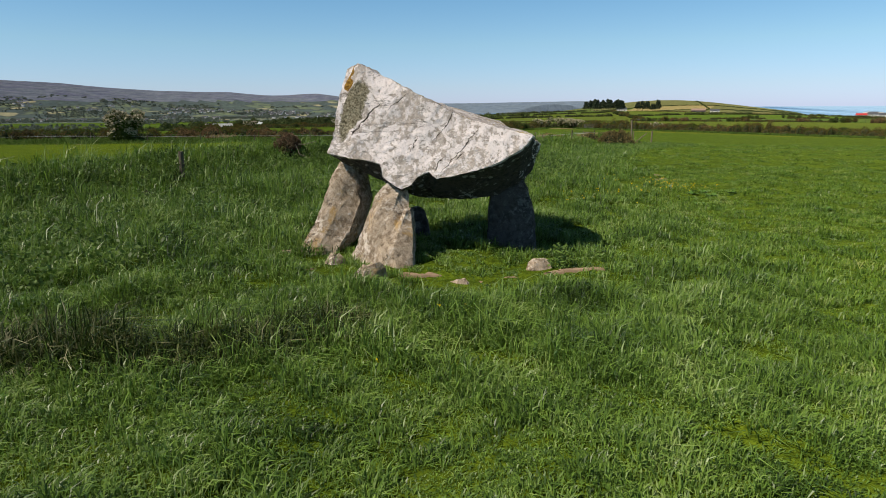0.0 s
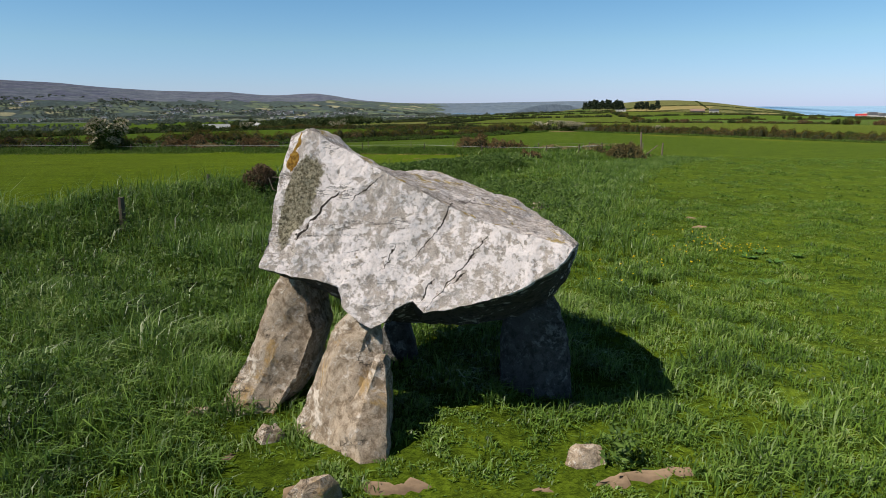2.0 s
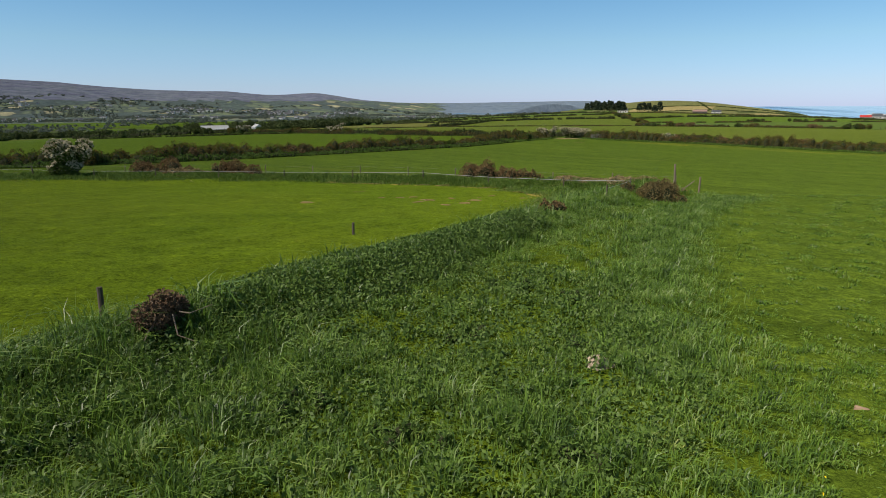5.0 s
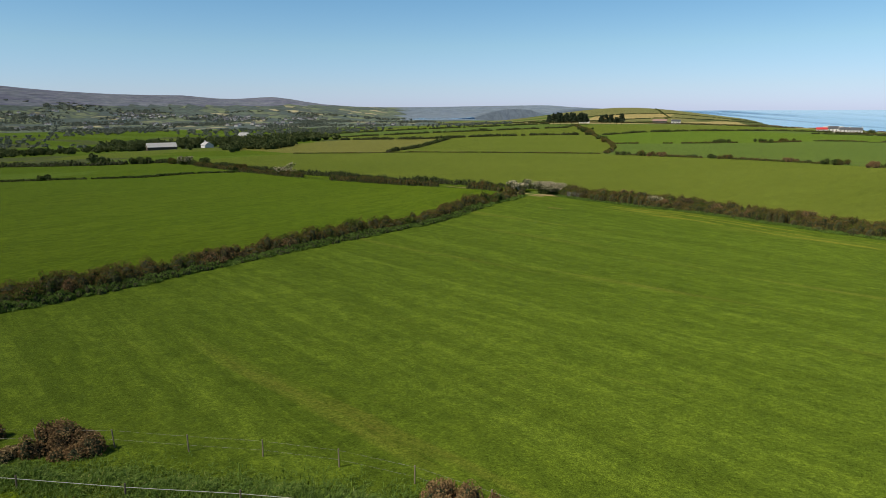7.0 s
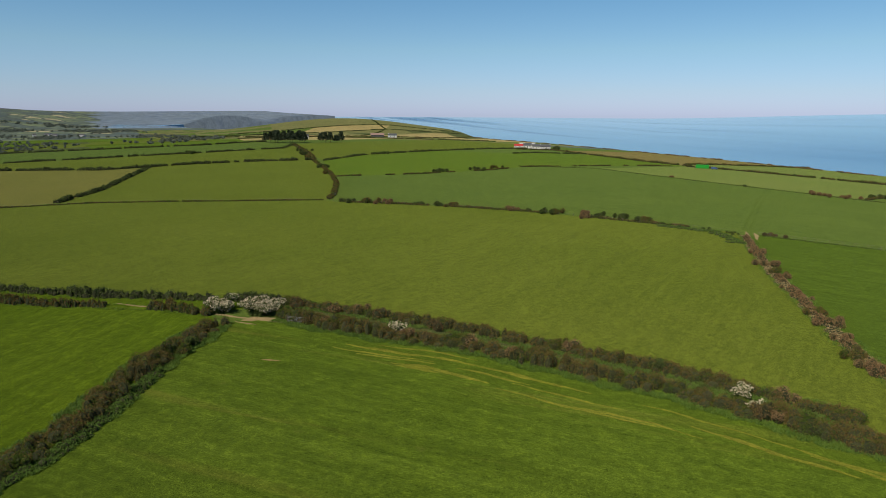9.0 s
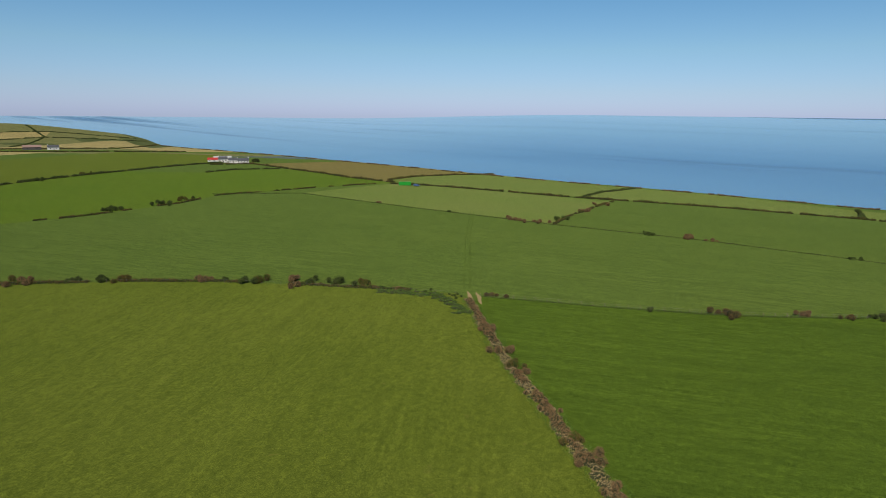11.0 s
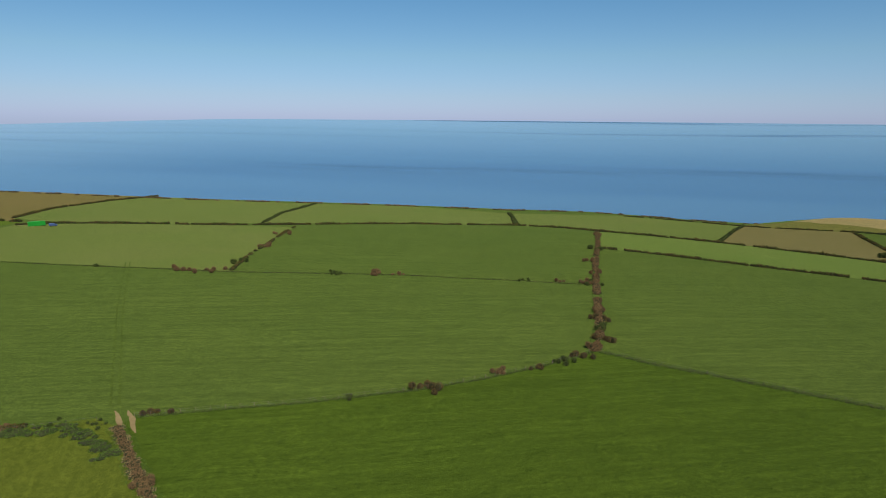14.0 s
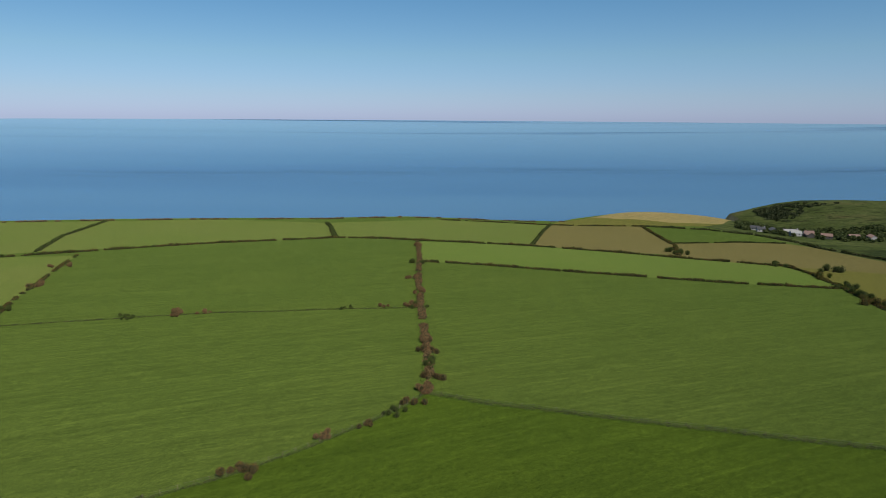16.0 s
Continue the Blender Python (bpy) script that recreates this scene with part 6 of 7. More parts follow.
sheet("bare_ground", [(31, 181), (34, 183), (37.5, 179.5), (35, 179)], M["dry_earth"], "pale worn ground inside the field gate", 0.05, 0.8)
def swath(line, wide, label, seed, mat="dead_grass", lift=0.02):
    """A long ragged strip of dried grass or worn earth that follows the land."""
    rng = np.random.default_rng(seed)
    p = dense(line, 0.5)
    d = np.gradient(p, axis=0)
    d /= np.hypot(d[:, 0], d[:, 1])[:, None]
    half = wide / 2 * (0.3 + 0.7 * np.sin(np.linspace(0, math.pi, len(p)))) * rng.uniform(0.6, 1.15, len(p))
    shift = wide * 0.16 * np.sin(np.arange(len(p)) * 0.31 + seed) * np.sin(np.arange(len(p)) * 0.13 + seed * 2)
    rows = [p + np.c_[-d[:, 1], d[:, 0]] * (shift + half * k)[:, None] for k in (-1, 0, 1)]
    v = np.concatenate(rows)
    n = len(p)
    up = np.r_[np.full(n, -0.02), np.full(n, lift), np.full(n, -0.02)]
    faces = [(j * n + k, j * n + k + 1, (j + 1) * n + k + 1, (j + 1) * n + k) for j in range(2) for k in range(n - 1)]
    ob = mesh_object("dry_strip", np.c_[v, ground_z(v[:, 0], v[:, 1]) + up], faces, M[mat], smooth=True)
    return tagged(ob, label, "ground", kind="structure")


rng = np.random.default_rng(88)
for k in range(20):
    # cut swaths left to dry, beside the long hedge
    at, off = rng.uniform(12, 92), rng.choice([4.4, 6.4, 8.6, 11.2]) + rng.normal(0, 0.4)
    x, y, nx, ny, _ = along(H_LONG[:10], np.linspace(at, at + rng.uniform(7, 22), 8))
    swath(list(zip(x - abs(off) * nx * np.sign(nx), y - off * np.abs(ny))), rng.uniform(1.0, 2.2), "cut grass dried yellow in a strip along the hedge", 900 + k)
for k, line in enumerate([[(-21.6, 59.6), (-19.4, 59.2), (-17.8, 58.9)], [(-14.0, 58.2), (-12.4, 57.9), (-10.8, 57.7)], [(-8.4, 56.8), (-7.4, 56.5)], [(-5.8, 56.0), (-3.9, 55.3), (-1.6, 54.2), (-0.2, 53.6)], [(0.4, 53.3), (1.8, 52.4), (3.0, 51.5)],
                          [(3.4, 51.0), (4.4, 50.0), (4.9, 48.8)], [(5.2, 47.8), (5.6, 46.6), (5.9, 45.4)], [(5.0, 46.0), (5.4, 44.4)]]):
    # bleached grass at the foot of the bank
    swath(line, 0.62, "bleached grass at the bank's foot", 970 + k, "bleached", 0.035)
swath([(12, 203), (20, 195.5), (26, 189.5), (30.2, 184.6), (32.5, 182), (35.5, 178.6), (37.5, 176.8)], 1.5, "pale worn cart track along the hedge corner", 960, "dry_earth", 0.05)
swath([(30.1, 181.0), (31.4, 179.6), (33.0, 177.8)], 0.9, "pale worn ground where carts turn", 961, "dry_earth", 0.05)
swath([(21.5, 171.0), (23.5, 173.2), (26.5, 176.5)], 0.7, "pale worn ground along the hedge foot", 962, "dry_earth", 0.05)
swath([(30.3, 160.7), (31.4, 160.0), (32.6, 159.0)], 0.9, "small bare scrape in the pasture", 963, "molehill", 0.03)
swath([(194.2, 204.4), (191.0, 201.4), (187.5, 198.6), (184.2, 195.8)], 1.5, "pale worn wheel track through the gateway", 964, "dry_earth", 0.14)
swath([(195.0, 201.6), (192.0, 198.8), (188.4, 196.2), (184.9, 193.4)], 1.5, "pale worn wheel track through the gateway", 965, "dry_earth", 0.14)
sheet("bare_ground", [(448, 459), (455, 461), (459, 452), (452, 450)], M["dry_earth"], "pale stony ground beside the container", 0.06, 1.5)


# ---- buildings ----
def box(bm, x0, x1, y0, y1, z0, z1):
    vs = [bm.verts.new((x, y, z)) for z in (z0, z1) for x, y in ((x0, y0), (x1, y0), (x1, y1), (x0, y1))]
    for f in ((3, 2, 1, 0), (4, 5, 6, 7), (0, 1, 5, 4), (1, 2, 6, 5), (2, 3, 7, 6), (3, 0, 4, 7)):
        bm.faces.new([vs[k] for k in f])


def building(name, x, y, turn, length, depth, eaves, ridge, wall, roof, label, windows=4, chimneys=1, door=True, category="house"):
    """Walls with gables, a pitched roof with overhang, windows and a door set into the long sides, chimneys."""
    root = new(name, None)
    root.location, root.rotation_euler = (x, y, gz(x, y)), (0, 0, radians(turn))
    tagged(root, label, category)
    a, b = length / 2, depth / 2
    bm = bmesh.new()
    box(bm, -a, a, -b, b, -1.5, eaves)
    for s in (-1, 1):
        vs = [bm.verts.new((s * a, -b, eaves)), bm.verts.new((s * a, b, eaves)), bm.verts.new((s * a, 0, ridge))]
        bm.faces.new(vs)
    part("wall", bm, wall, root)
    bm = bmesh.new()
    t = 0.18
    for s in (-1, 1):
        e, r = (s * (b + 0.35), eaves - 0.2), (0.0, ridge + t)
        vs = [bm.verts.new(p) for p in ((-a - 0.3, e[0], e[1]), (a + 0.3, e[0], e[1]), (a + 0.3, 0, r[1]), (-a - 0.3, 0, r[1]), (-a - 0.3, e[0], e[1] - t), (a + 0.3, e[0], e[1] - t), (a + 0.3, 0, r[1] - t), (-a - 0.3, 0, r[1] - t))]
        for f in ((0, 1, 2, 3), (7, 6, 5, 4), (0, 4, 5, 1), (1, 5, 6, 2), (3, 7, 4, 0)):
            bm.faces.new([vs[k] for k in f])
    bmesh.ops.recalc_face_normals(bm, faces=bm.faces[:])
    part("roof", bm, roof, root)
    for k in range(chimneys):
        bm = bmesh.new()
        cx = (a - 0.5) * (1 if k else -1)
        box(bm, cx - 0.4, cx + 0.4, -0.35, 0.35, ridge - 0.5, ridge + 1.0)
        part("chimney", bm, wall, root)
    for s in (-1, 1):
        for k in range(windows):
            wx = -a + length * (k + 0.5) / windows
            bm = bmesh.new()
            box(bm, wx - 0.5, wx + 0.5, s * b - 0.03, s * b + 0.03, eaves * 0.4, eaves * 0.75)
            part("window", bm, M["glass_dark"], root)
    if door:
        bm = bmesh.new()
        box(bm, -0.5 + length * 0.05, 0.5 + length * 0.05, -b - 0.04, -b + 0.02, 0, 2.05)
        part("door", bm, M["dark_wall"], root)
    return root


W, S = M["render"], M["slate"]
building("farmhouse", 508, 736, -36, 13, 7, 4.2, 6.6, W, S, "white rendered farmhouse with a slate roof", 4, 2)
building("farmhouse", 503, 748, -36, 10, 7, 4.0, 6.2, W, S, "white cottage with a slate roof beside the farmhouse", 3, 1)
building("farmhouse", 497, 759, -36, 10, 7, 4.4, 7.0, W, S, "white two-storey farm cottage with a slate roof", 3, 1)
building("barn", 494, 772, -36, 14, 8, 3.0, 4.8, W, M["red_roof"], "white barn with a bright red roof", 3, 0, True, "barn")
building("barn", 508, 775, -36, 20, 12, 4.5, 6.5, W, M["grey_sheet"], "long pale farm shed behind the red barn", 0, 0, False, "barn")
building("barn", -203, 597, 26, 23, 12, 2.8, 5.8, M["post"], M["grey_sheet"], "long pale sheet-roofed farm barn among trees", 0, 0, False, "barn")
building("house", -160, 580, -62, 15, 7, 2.4, 4.6, W, M["grey_sheet"], "white farmhouse with a pale sheeted roof among trees", 3, 1)
building("house", -243, 1060, -20, 16, 12, 4.0, 8.0, W, M["grey_sheet"], "distant white house with a pale roof", 2, 0)
building("house", 270, 990, -10, 14, 8, 4.0, 6.5, W, S, "distant white cottage beside the conifers", 2, 1)
building("house", 420, 1080, -20, 22, 9, 4.0, 6.5, M["dark_wall"], M["pink_sheet"], "distant low farm buildings on the headland", 2, 0)
building("house", 445, 1075, -20, 14, 9, 4.0, 6.5, W, S, "distant white house on the headland", 2, 1)
P = M["far_render"]
VILLAGE = [(699, -297, 10, 6, P, S), (680, -291, 9, 6, P, S), (668, -297, 14, 8, M["dark_wall"], S), (654, -305, 16, 9, M["dark_wall"], M["grey_sheet"]), (640, -300, 11, 7, P, M["grey_sheet"]),
           (632, -308, 14, 8, M["dark_wall"], M["pink_sheet"]), (622, -318, 11, 7, M["dark_wall"], M["pink_sheet"]), (628, -351, 11, 7, M["dark_wall"], M["pink_sheet"]), (639, -380, 13, 7, P, M["pink_sheet"]), (660, -312, 9, 6, P, S), (646, -318, 10, 6, P, M["pink_sheet"])]
for k, (x, y, l, d, w, r) in enumerate(VILLAGE):
    tagged(building("farm_building", x, y, 60 + 15 * (k % 3) + (70 if k in (2, 5, 8) else 0), l * 0.85, d * 0.8, 2.9, 4.7, w, r, "farm building with a pitched roof in the village", 2, k % 2, True, "barn"), group="farm buildings of the village")


def container(x, y, turn):
    root = new("shipping_container", None)
    root.location, root.rotation_euler = (x, y, gz(x, y)), (0, 0, radians(turn))
    tagged(root, "bright green steel container beside a hedge", "container")
    bm = bmesh.new()
    box(bm, -5.0, 5.0, -1.3, 1.3, 0.15, 3.0)
    for k in range(24):
        for s in (-1, 1):
            box(bm, -4.9 + k * 0.41, -4.7 + k * 0.41, s * 1.32 - 0.03, s * 1.32 + 0.03, 0.3, 2.85)
    part("body", bm, M["green_box"], root)
    for s in (-1, 1):
        bm = bmesh.new()
        box(bm, 5.02, 5.1, s * 0.65 - 0.6, s * 0.65 + 0.6, 0.3, 2.85)
        part("door", bm, M["green_box"], root)
    return root


container(451, 443, -46)


def van(x, y, turn):
    root = new("van", None)
    root.location, root.rotation_euler = (x, y, gz(x, y)), (0, 0, radians(turn))
    tagged(root, "blue and grey van parked beside a container", "van")
    bm = bmesh.new()
    box(bm, -2.4, 1.3, -0.95, 0.95, 0.45, 2.1)
    box(bm, 1.28, 2.5, -0.93, 0.93, 0.45, 1.25)
    bmesh.ops.bevel(bm, geom=bm.edges[:], offset=0.12, segments=2, affect="EDGES")
    part("body", bm, M["blue_paint"], root)
    bm = bmesh.new()
    box(bm, 1.0, 1.5, -0.8, 0.8, 1.3, 2.0)
    part("windscreen", bm, M["glass_dark"], root)
    for sx in (-1.5, 1.6):
        for s in (-0.9, 0.9):
            bm = bmesh.new()
            stick(bm, (sx, s - 0.12, 0.35), (sx, s + 0.12, 0.35), 0.35, 14)
            part("wheel", bm, M["rubber"], root)
    return root


van(452, 431.5, -60)


# ---- trees and woods ----
def conifer(x, y, tall, seed):
    rng = np.random.default_rng(seed)
    root = new("pine_tree", None)
    root.location = (x, y, gz(x, y))
    bm = bmesh.new()
    stick(bm, (0, 0, -0.5), (0.3, 0, tall * 0.9), 0.25, 6)
    part("trunk", bm, M["bark"], root)
    n = 260
    h = rng.uniform(0.22, 1.0, n) ** 0.8
    r = (1.05 - h) * tall * 0.36 + 1.6
    a = rng.uniform(0, 6.28, n)
    rr = r * np.sqrt(rng.uniform(0.1, 1, n))
    c = np.c_[rr * np.cos(a), rr * np.sin(a), h * tall + rng.normal(0, 0.4, n)]
    raw_quads("crown", leaf_cloud(c, rng.uniform(0.7, 1.5, n), rng, 0.6), M["pine"], root)
    return tagged(root, "dark windblown pine in a shelter belt", "tree", "pines of the shelter belt")


for k in range(14):
    conifer(184 + k * 3.1 + (k % 3), 842 - (k % 4) * 5 - k * 0.8, 11.5 + (k * 7 % 5) * 0.6, 400 + k)
for k, (x, y, h) in enumerate([(246, 828, 11), (251, 826, 12), (256, 823, 12), (262, 820, 9), (268, 819, 13)]):
    conifer(x, y, h, 430 + k)


def woodland(name, spots_xy, wide, tall, mat, label, seed, per=70, leaf=1.0):
    """Many far trees, too small to tell apart: crowns of leaves on dark hearts and short trunks."""
    rng = np.random.default_rng(seed)
    n = len(spots_xy)
    w, h = rng.uniform(*wide, n), rng.uniform(*tall, n)
    z = ground_z(spots_xy[:, 0], spots_xy[:, 1])
    which = np.repeat(np.arange(n), per)
    d = rng.normal(size=(n * per, 3))
    d /= np.linalg.norm(d, axis=1)[:, None]
    d[:, 2] = np.abs(d[:, 2]) * 1.2 - 0.35
    lump = 1 + 0.3 * np.sin(d[:, 0] * 5 + which) * np.cos(d[:, 1] * 4 + which * 2)
    rad = rng.uniform(0.7, 1.05, n * per) * lump
    c = np.c_[spots_xy[which, 0] + d[:, 0] * rad * w[which] / 2, spots_xy[which, 1] + d[:, 1] * rad * w[which] / 2, z[which] + h[which] * (0.5 + 0.5 * d[:, 2] * rad)]
    thing = raw_quads(name, leaf_cloud(c, leaf * rng.uniform(0.6, 1.4, len(c)), rng, 0.7), mat)
    tagged(thing, label, "trees", kind="stuff")
    verts, faces = [], []
    for k in range(n):
        x, y = spots_xy[k]
        at = len(verts)
        for q in range(6):
            a = q * math.pi / 3
            verts += [(x + math.cos(a) * w[k] * 0.34, y + math.sin(a) * w[k] * 0.34, z[k] + h[k] * 0.3), (x + math.cos(a) * w[k] * 0.12, y + math.sin(a) * w[k] * 0.12, z[k] - 0.5)]
        verts.append((x, y, z[k] + h[k] * 0.85))
        for q in range(6):
            i, j = at + 2 * q, at + 2 * ((q + 1) % 6)
            faces += [(i, j, at + 12), (i + 1, j + 1, j, i)]
    tagged(mesh_object("tree_hearts", verts, faces, mat, parent=thing), kind="stuff")
    return thing


def scattered(poly, n, seed, lumps=0.0):
    rng = np.random.default_rng(seed)
    p = np.array(poly, float)
    out = np.zeros((0, 2))
    while len(out) < n:
        q = rng.uniform(p.min(0), p.max(0), (n * 3, 2))
        q = q[inside(poly, q[:, 0], q[:, 1])]
        q = q[np.sin(q[:, 0] * 0.021 + seed) + np.sin(q[:, 1] * 0.013 + q[:, 0] * 0.006) + rng.uniform(-0.7, 0.7, len(q)) > lumps]
        out = np.r_[out, q]
    return out[:n]


NEAR_WOOD = [(-130, 350), (-100, 420), (-70, 520), (-120, 560), (-150, 520), (-205, 560), (-190, 650), (-215, 690), (-270, 690), (-330, 620), (-420, 500), (-330, 400), (-210, 375)]
near_trees = scattered(NEAR_WOOD, 340, 3, -0.4)
near_trees = near_trees[(line_distance([(0, 30), (-206, 606)], near_trees[:, 0], near_trees[:, 1]) > 17) & (line_distance([(0, 30), (-161, 582)], near_trees[:, 0], near_trees[:, 1]) > 11)]
woodland("woodland", near_trees, (4, 9), (3, 6.5), M["wood_near"], "dense dark green trees round the farm", 61, 110, 0.8)
FARM_TREES = np.array([(-219, 588), (-226, 594), (-222, 602), (-184, 601), (-178, 606), (-150, 588), (-146, 595), (-212, 610), (-190, 612), (-171, 596)], float)
woodland("farm_trees", FARM_TREES, (8, 11), (7.5, 10.5), M["wood_near"], "tall dark trees standing round the farm barns", 68, 420, 0.55)
ROUND_BARNS = [(-300, 700), (-130, 610), (-60, 660), (-100, 760), (-200, 800), (-340, 800)]
woodland("woodland", scattered(ROUND_BARNS, 150, 5, -0.5), (6, 12), (6, 10), M["wood_near"], "dark trees behind the farm barns", 62, 80, 1.0)
VALLEY_WOOD = [(-900, 700), (-450, 620), (-250, 850), (-150, 900), (-110, 1300), (-20, 1700), (100, 2100), (-300, 2400), (-1300, 2400), (-1700, 1500)]
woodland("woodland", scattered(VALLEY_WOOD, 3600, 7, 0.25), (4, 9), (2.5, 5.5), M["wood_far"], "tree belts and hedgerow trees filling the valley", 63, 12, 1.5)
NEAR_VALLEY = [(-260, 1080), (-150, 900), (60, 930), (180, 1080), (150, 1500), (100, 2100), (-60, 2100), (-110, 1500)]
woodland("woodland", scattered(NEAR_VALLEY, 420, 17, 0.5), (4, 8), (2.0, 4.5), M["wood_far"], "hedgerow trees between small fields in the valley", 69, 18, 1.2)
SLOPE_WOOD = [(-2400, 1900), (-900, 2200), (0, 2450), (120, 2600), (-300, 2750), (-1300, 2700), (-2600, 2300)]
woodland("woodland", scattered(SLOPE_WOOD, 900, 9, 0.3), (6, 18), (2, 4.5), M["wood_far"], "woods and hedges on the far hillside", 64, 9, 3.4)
VILLAGE_WOOD = [(708, -280), (640, -286), (600, -316), (590, -380), (640, -410), (700, -350), (735, -310)]
village_trees = scattered(VILLAGE_WOOD, 150, 12, -0.9)
house_gap = np.min([np.hypot(village_trees[:, 0] - v[0], village_trees[:, 1] - v[1]) for v in VILLAGE], axis=0)
woodland("woodland", village_trees[house_gap > 9], (4, 9), (2.5, 5), M["wood_near"], "dark bushy trees between the village buildings", 66, 60, 1.0)
CLIFF_THICKET = [(800, -420), (925, -440), (895, -490), (850, -555), (760, -580), (730, -450)]
woodland("woodland", scattered(CLIFF_THICKET, 170, 13, -0.6), (4, 11), (0.7, 1.6), M["wood_slope"], "low dark thickets on the headland slope", 67, 26, 1.6)
COVE_WOOD = [(610, -330), (660, -318), (705, -300), (745, -300), (790, -395), (740, -470), (640, -460), (560, -400)]
woodland("woodland", scattered(COVE_WOOD, 190, 11, -0.6), (5, 11), (3, 6), M["wood_near"], "dark trees round the coastal village", 65, 60, 1.2)


def town(poly, n, seed):
    """A far town of small pale houses, too small to tell apart."""
    rng = np.random.default_rng(seed)
    verts, faces, index = [], [], []
    for x, y in scattered(poly, n, seed, 0.2):
        z, l, d, h, a = gz(x, y), rng.uniform(7, 12), rng.uniform(5, 7), rng.uniform(3, 4.5), rng.uniform(-0.5, 0.5)
        at = len(verts)
        for u, v, w in ((-1, -1, 0), (1, -1, 0), (1, 1, 0), (-1, 1, 0), (-1, -1, 1), (1, -1, 1), (1, 1, 1), (-1, 1, 1)):
            px, py = u * l / 2, v * d / 2
            verts.append((x + px * math.cos(a) - py * math.sin(a), y + px * math.sin(a) + py * math.cos(a), z + w * h - 0.5))
        for u in (-1, 1):
            verts.append((x + u * l / 2 * math.cos(a), y + u * l / 2 * math.sin(a), z + h + 2.5))
        for f in ((0, 1, 5, 4), (1, 2, 6, 5), (2, 3, 7, 6), (3, 0, 4, 7), (4, 7, 8), (5, 9, 6), (4, 5, 9, 8), (6, 7, 8, 9)):
            faces.append(tuple(at + k for k in f))
            index.append(1 if f in ((4, 5, 9, 8), (6, 7, 8, 9)) else 0)
    return tagged(mesh_object("town", verts, faces, [M["far_render"], M["slate"]], index), "far town of small white houses below the hills", "houses", kind="stuff")


town([(-1500, 2250), (-700, 2200), (-200, 2300), (-300, 2450), (-1400, 2500)], 130, 71)
town([(-1200, 1500), (-300, 1400), (100, 1700), (-300, 2100), (-1100, 2000)], 50, 72)


# ---- grass and small plants round the dolmen ----
def patchy(x, y, scale, seed):
    """Smooth unevenness between -1 and 1."""
    return (np.sin(x / scale + seed) * np.cos(y / scale * 1.3 - seed * 2) + 0.6 * np.sin((x + y) / scale * 1.9 + seed * 3) + 0.4 * np.sin((x - 1.4 * y) / scale * 3.7 + seed)) / 2


STONE_FEET = [(-1.62, 8.62, 0.40), (-0.80, 7.93, 0.40), (0.90, 8.75, 0.30), (-0.42, 9.45, 0.24), (-0.82, 6.84, 0.15), (1.12, 7.32, 0.17), (-0.52, 7.45, 0.2), (0.22, 6.76, 0.10), (2.72, 20.0, 0.45), (2.66, 19.6, 0.45)]
CLEAR = [(-6.45, 16.0, 0.3), (-6.3, 15.6, 0.4), (-4.75, 20.5, 0.5), (-4.6, 19.9, 0.5), (-7.0, 22.6, 0.3), (-6.8, 22.1, 0.4)]
STONE_FEET += CLEAR
BARE = [(-0.24, 6.96, 0.34, 0.20), (0.34, 6.84, 0.46, 0.16), (1.50, 7.05, 0.40, 0.15), (-0.95, 6.88, 0.24, 0.16), (1.12, 7.20, 0.26, 0.16), (-0.82, 6.70, 0.24, 0.14), (0.22, 6.66, 0.2, 0.12), (-1.5, 7.45, 0.2, 0.12), (-1.32, 7.62, 0.2, 0.12), (6.1, 18.4, 0.2, 0.15), (5.8, 17.1, 0.3, 0.25)]


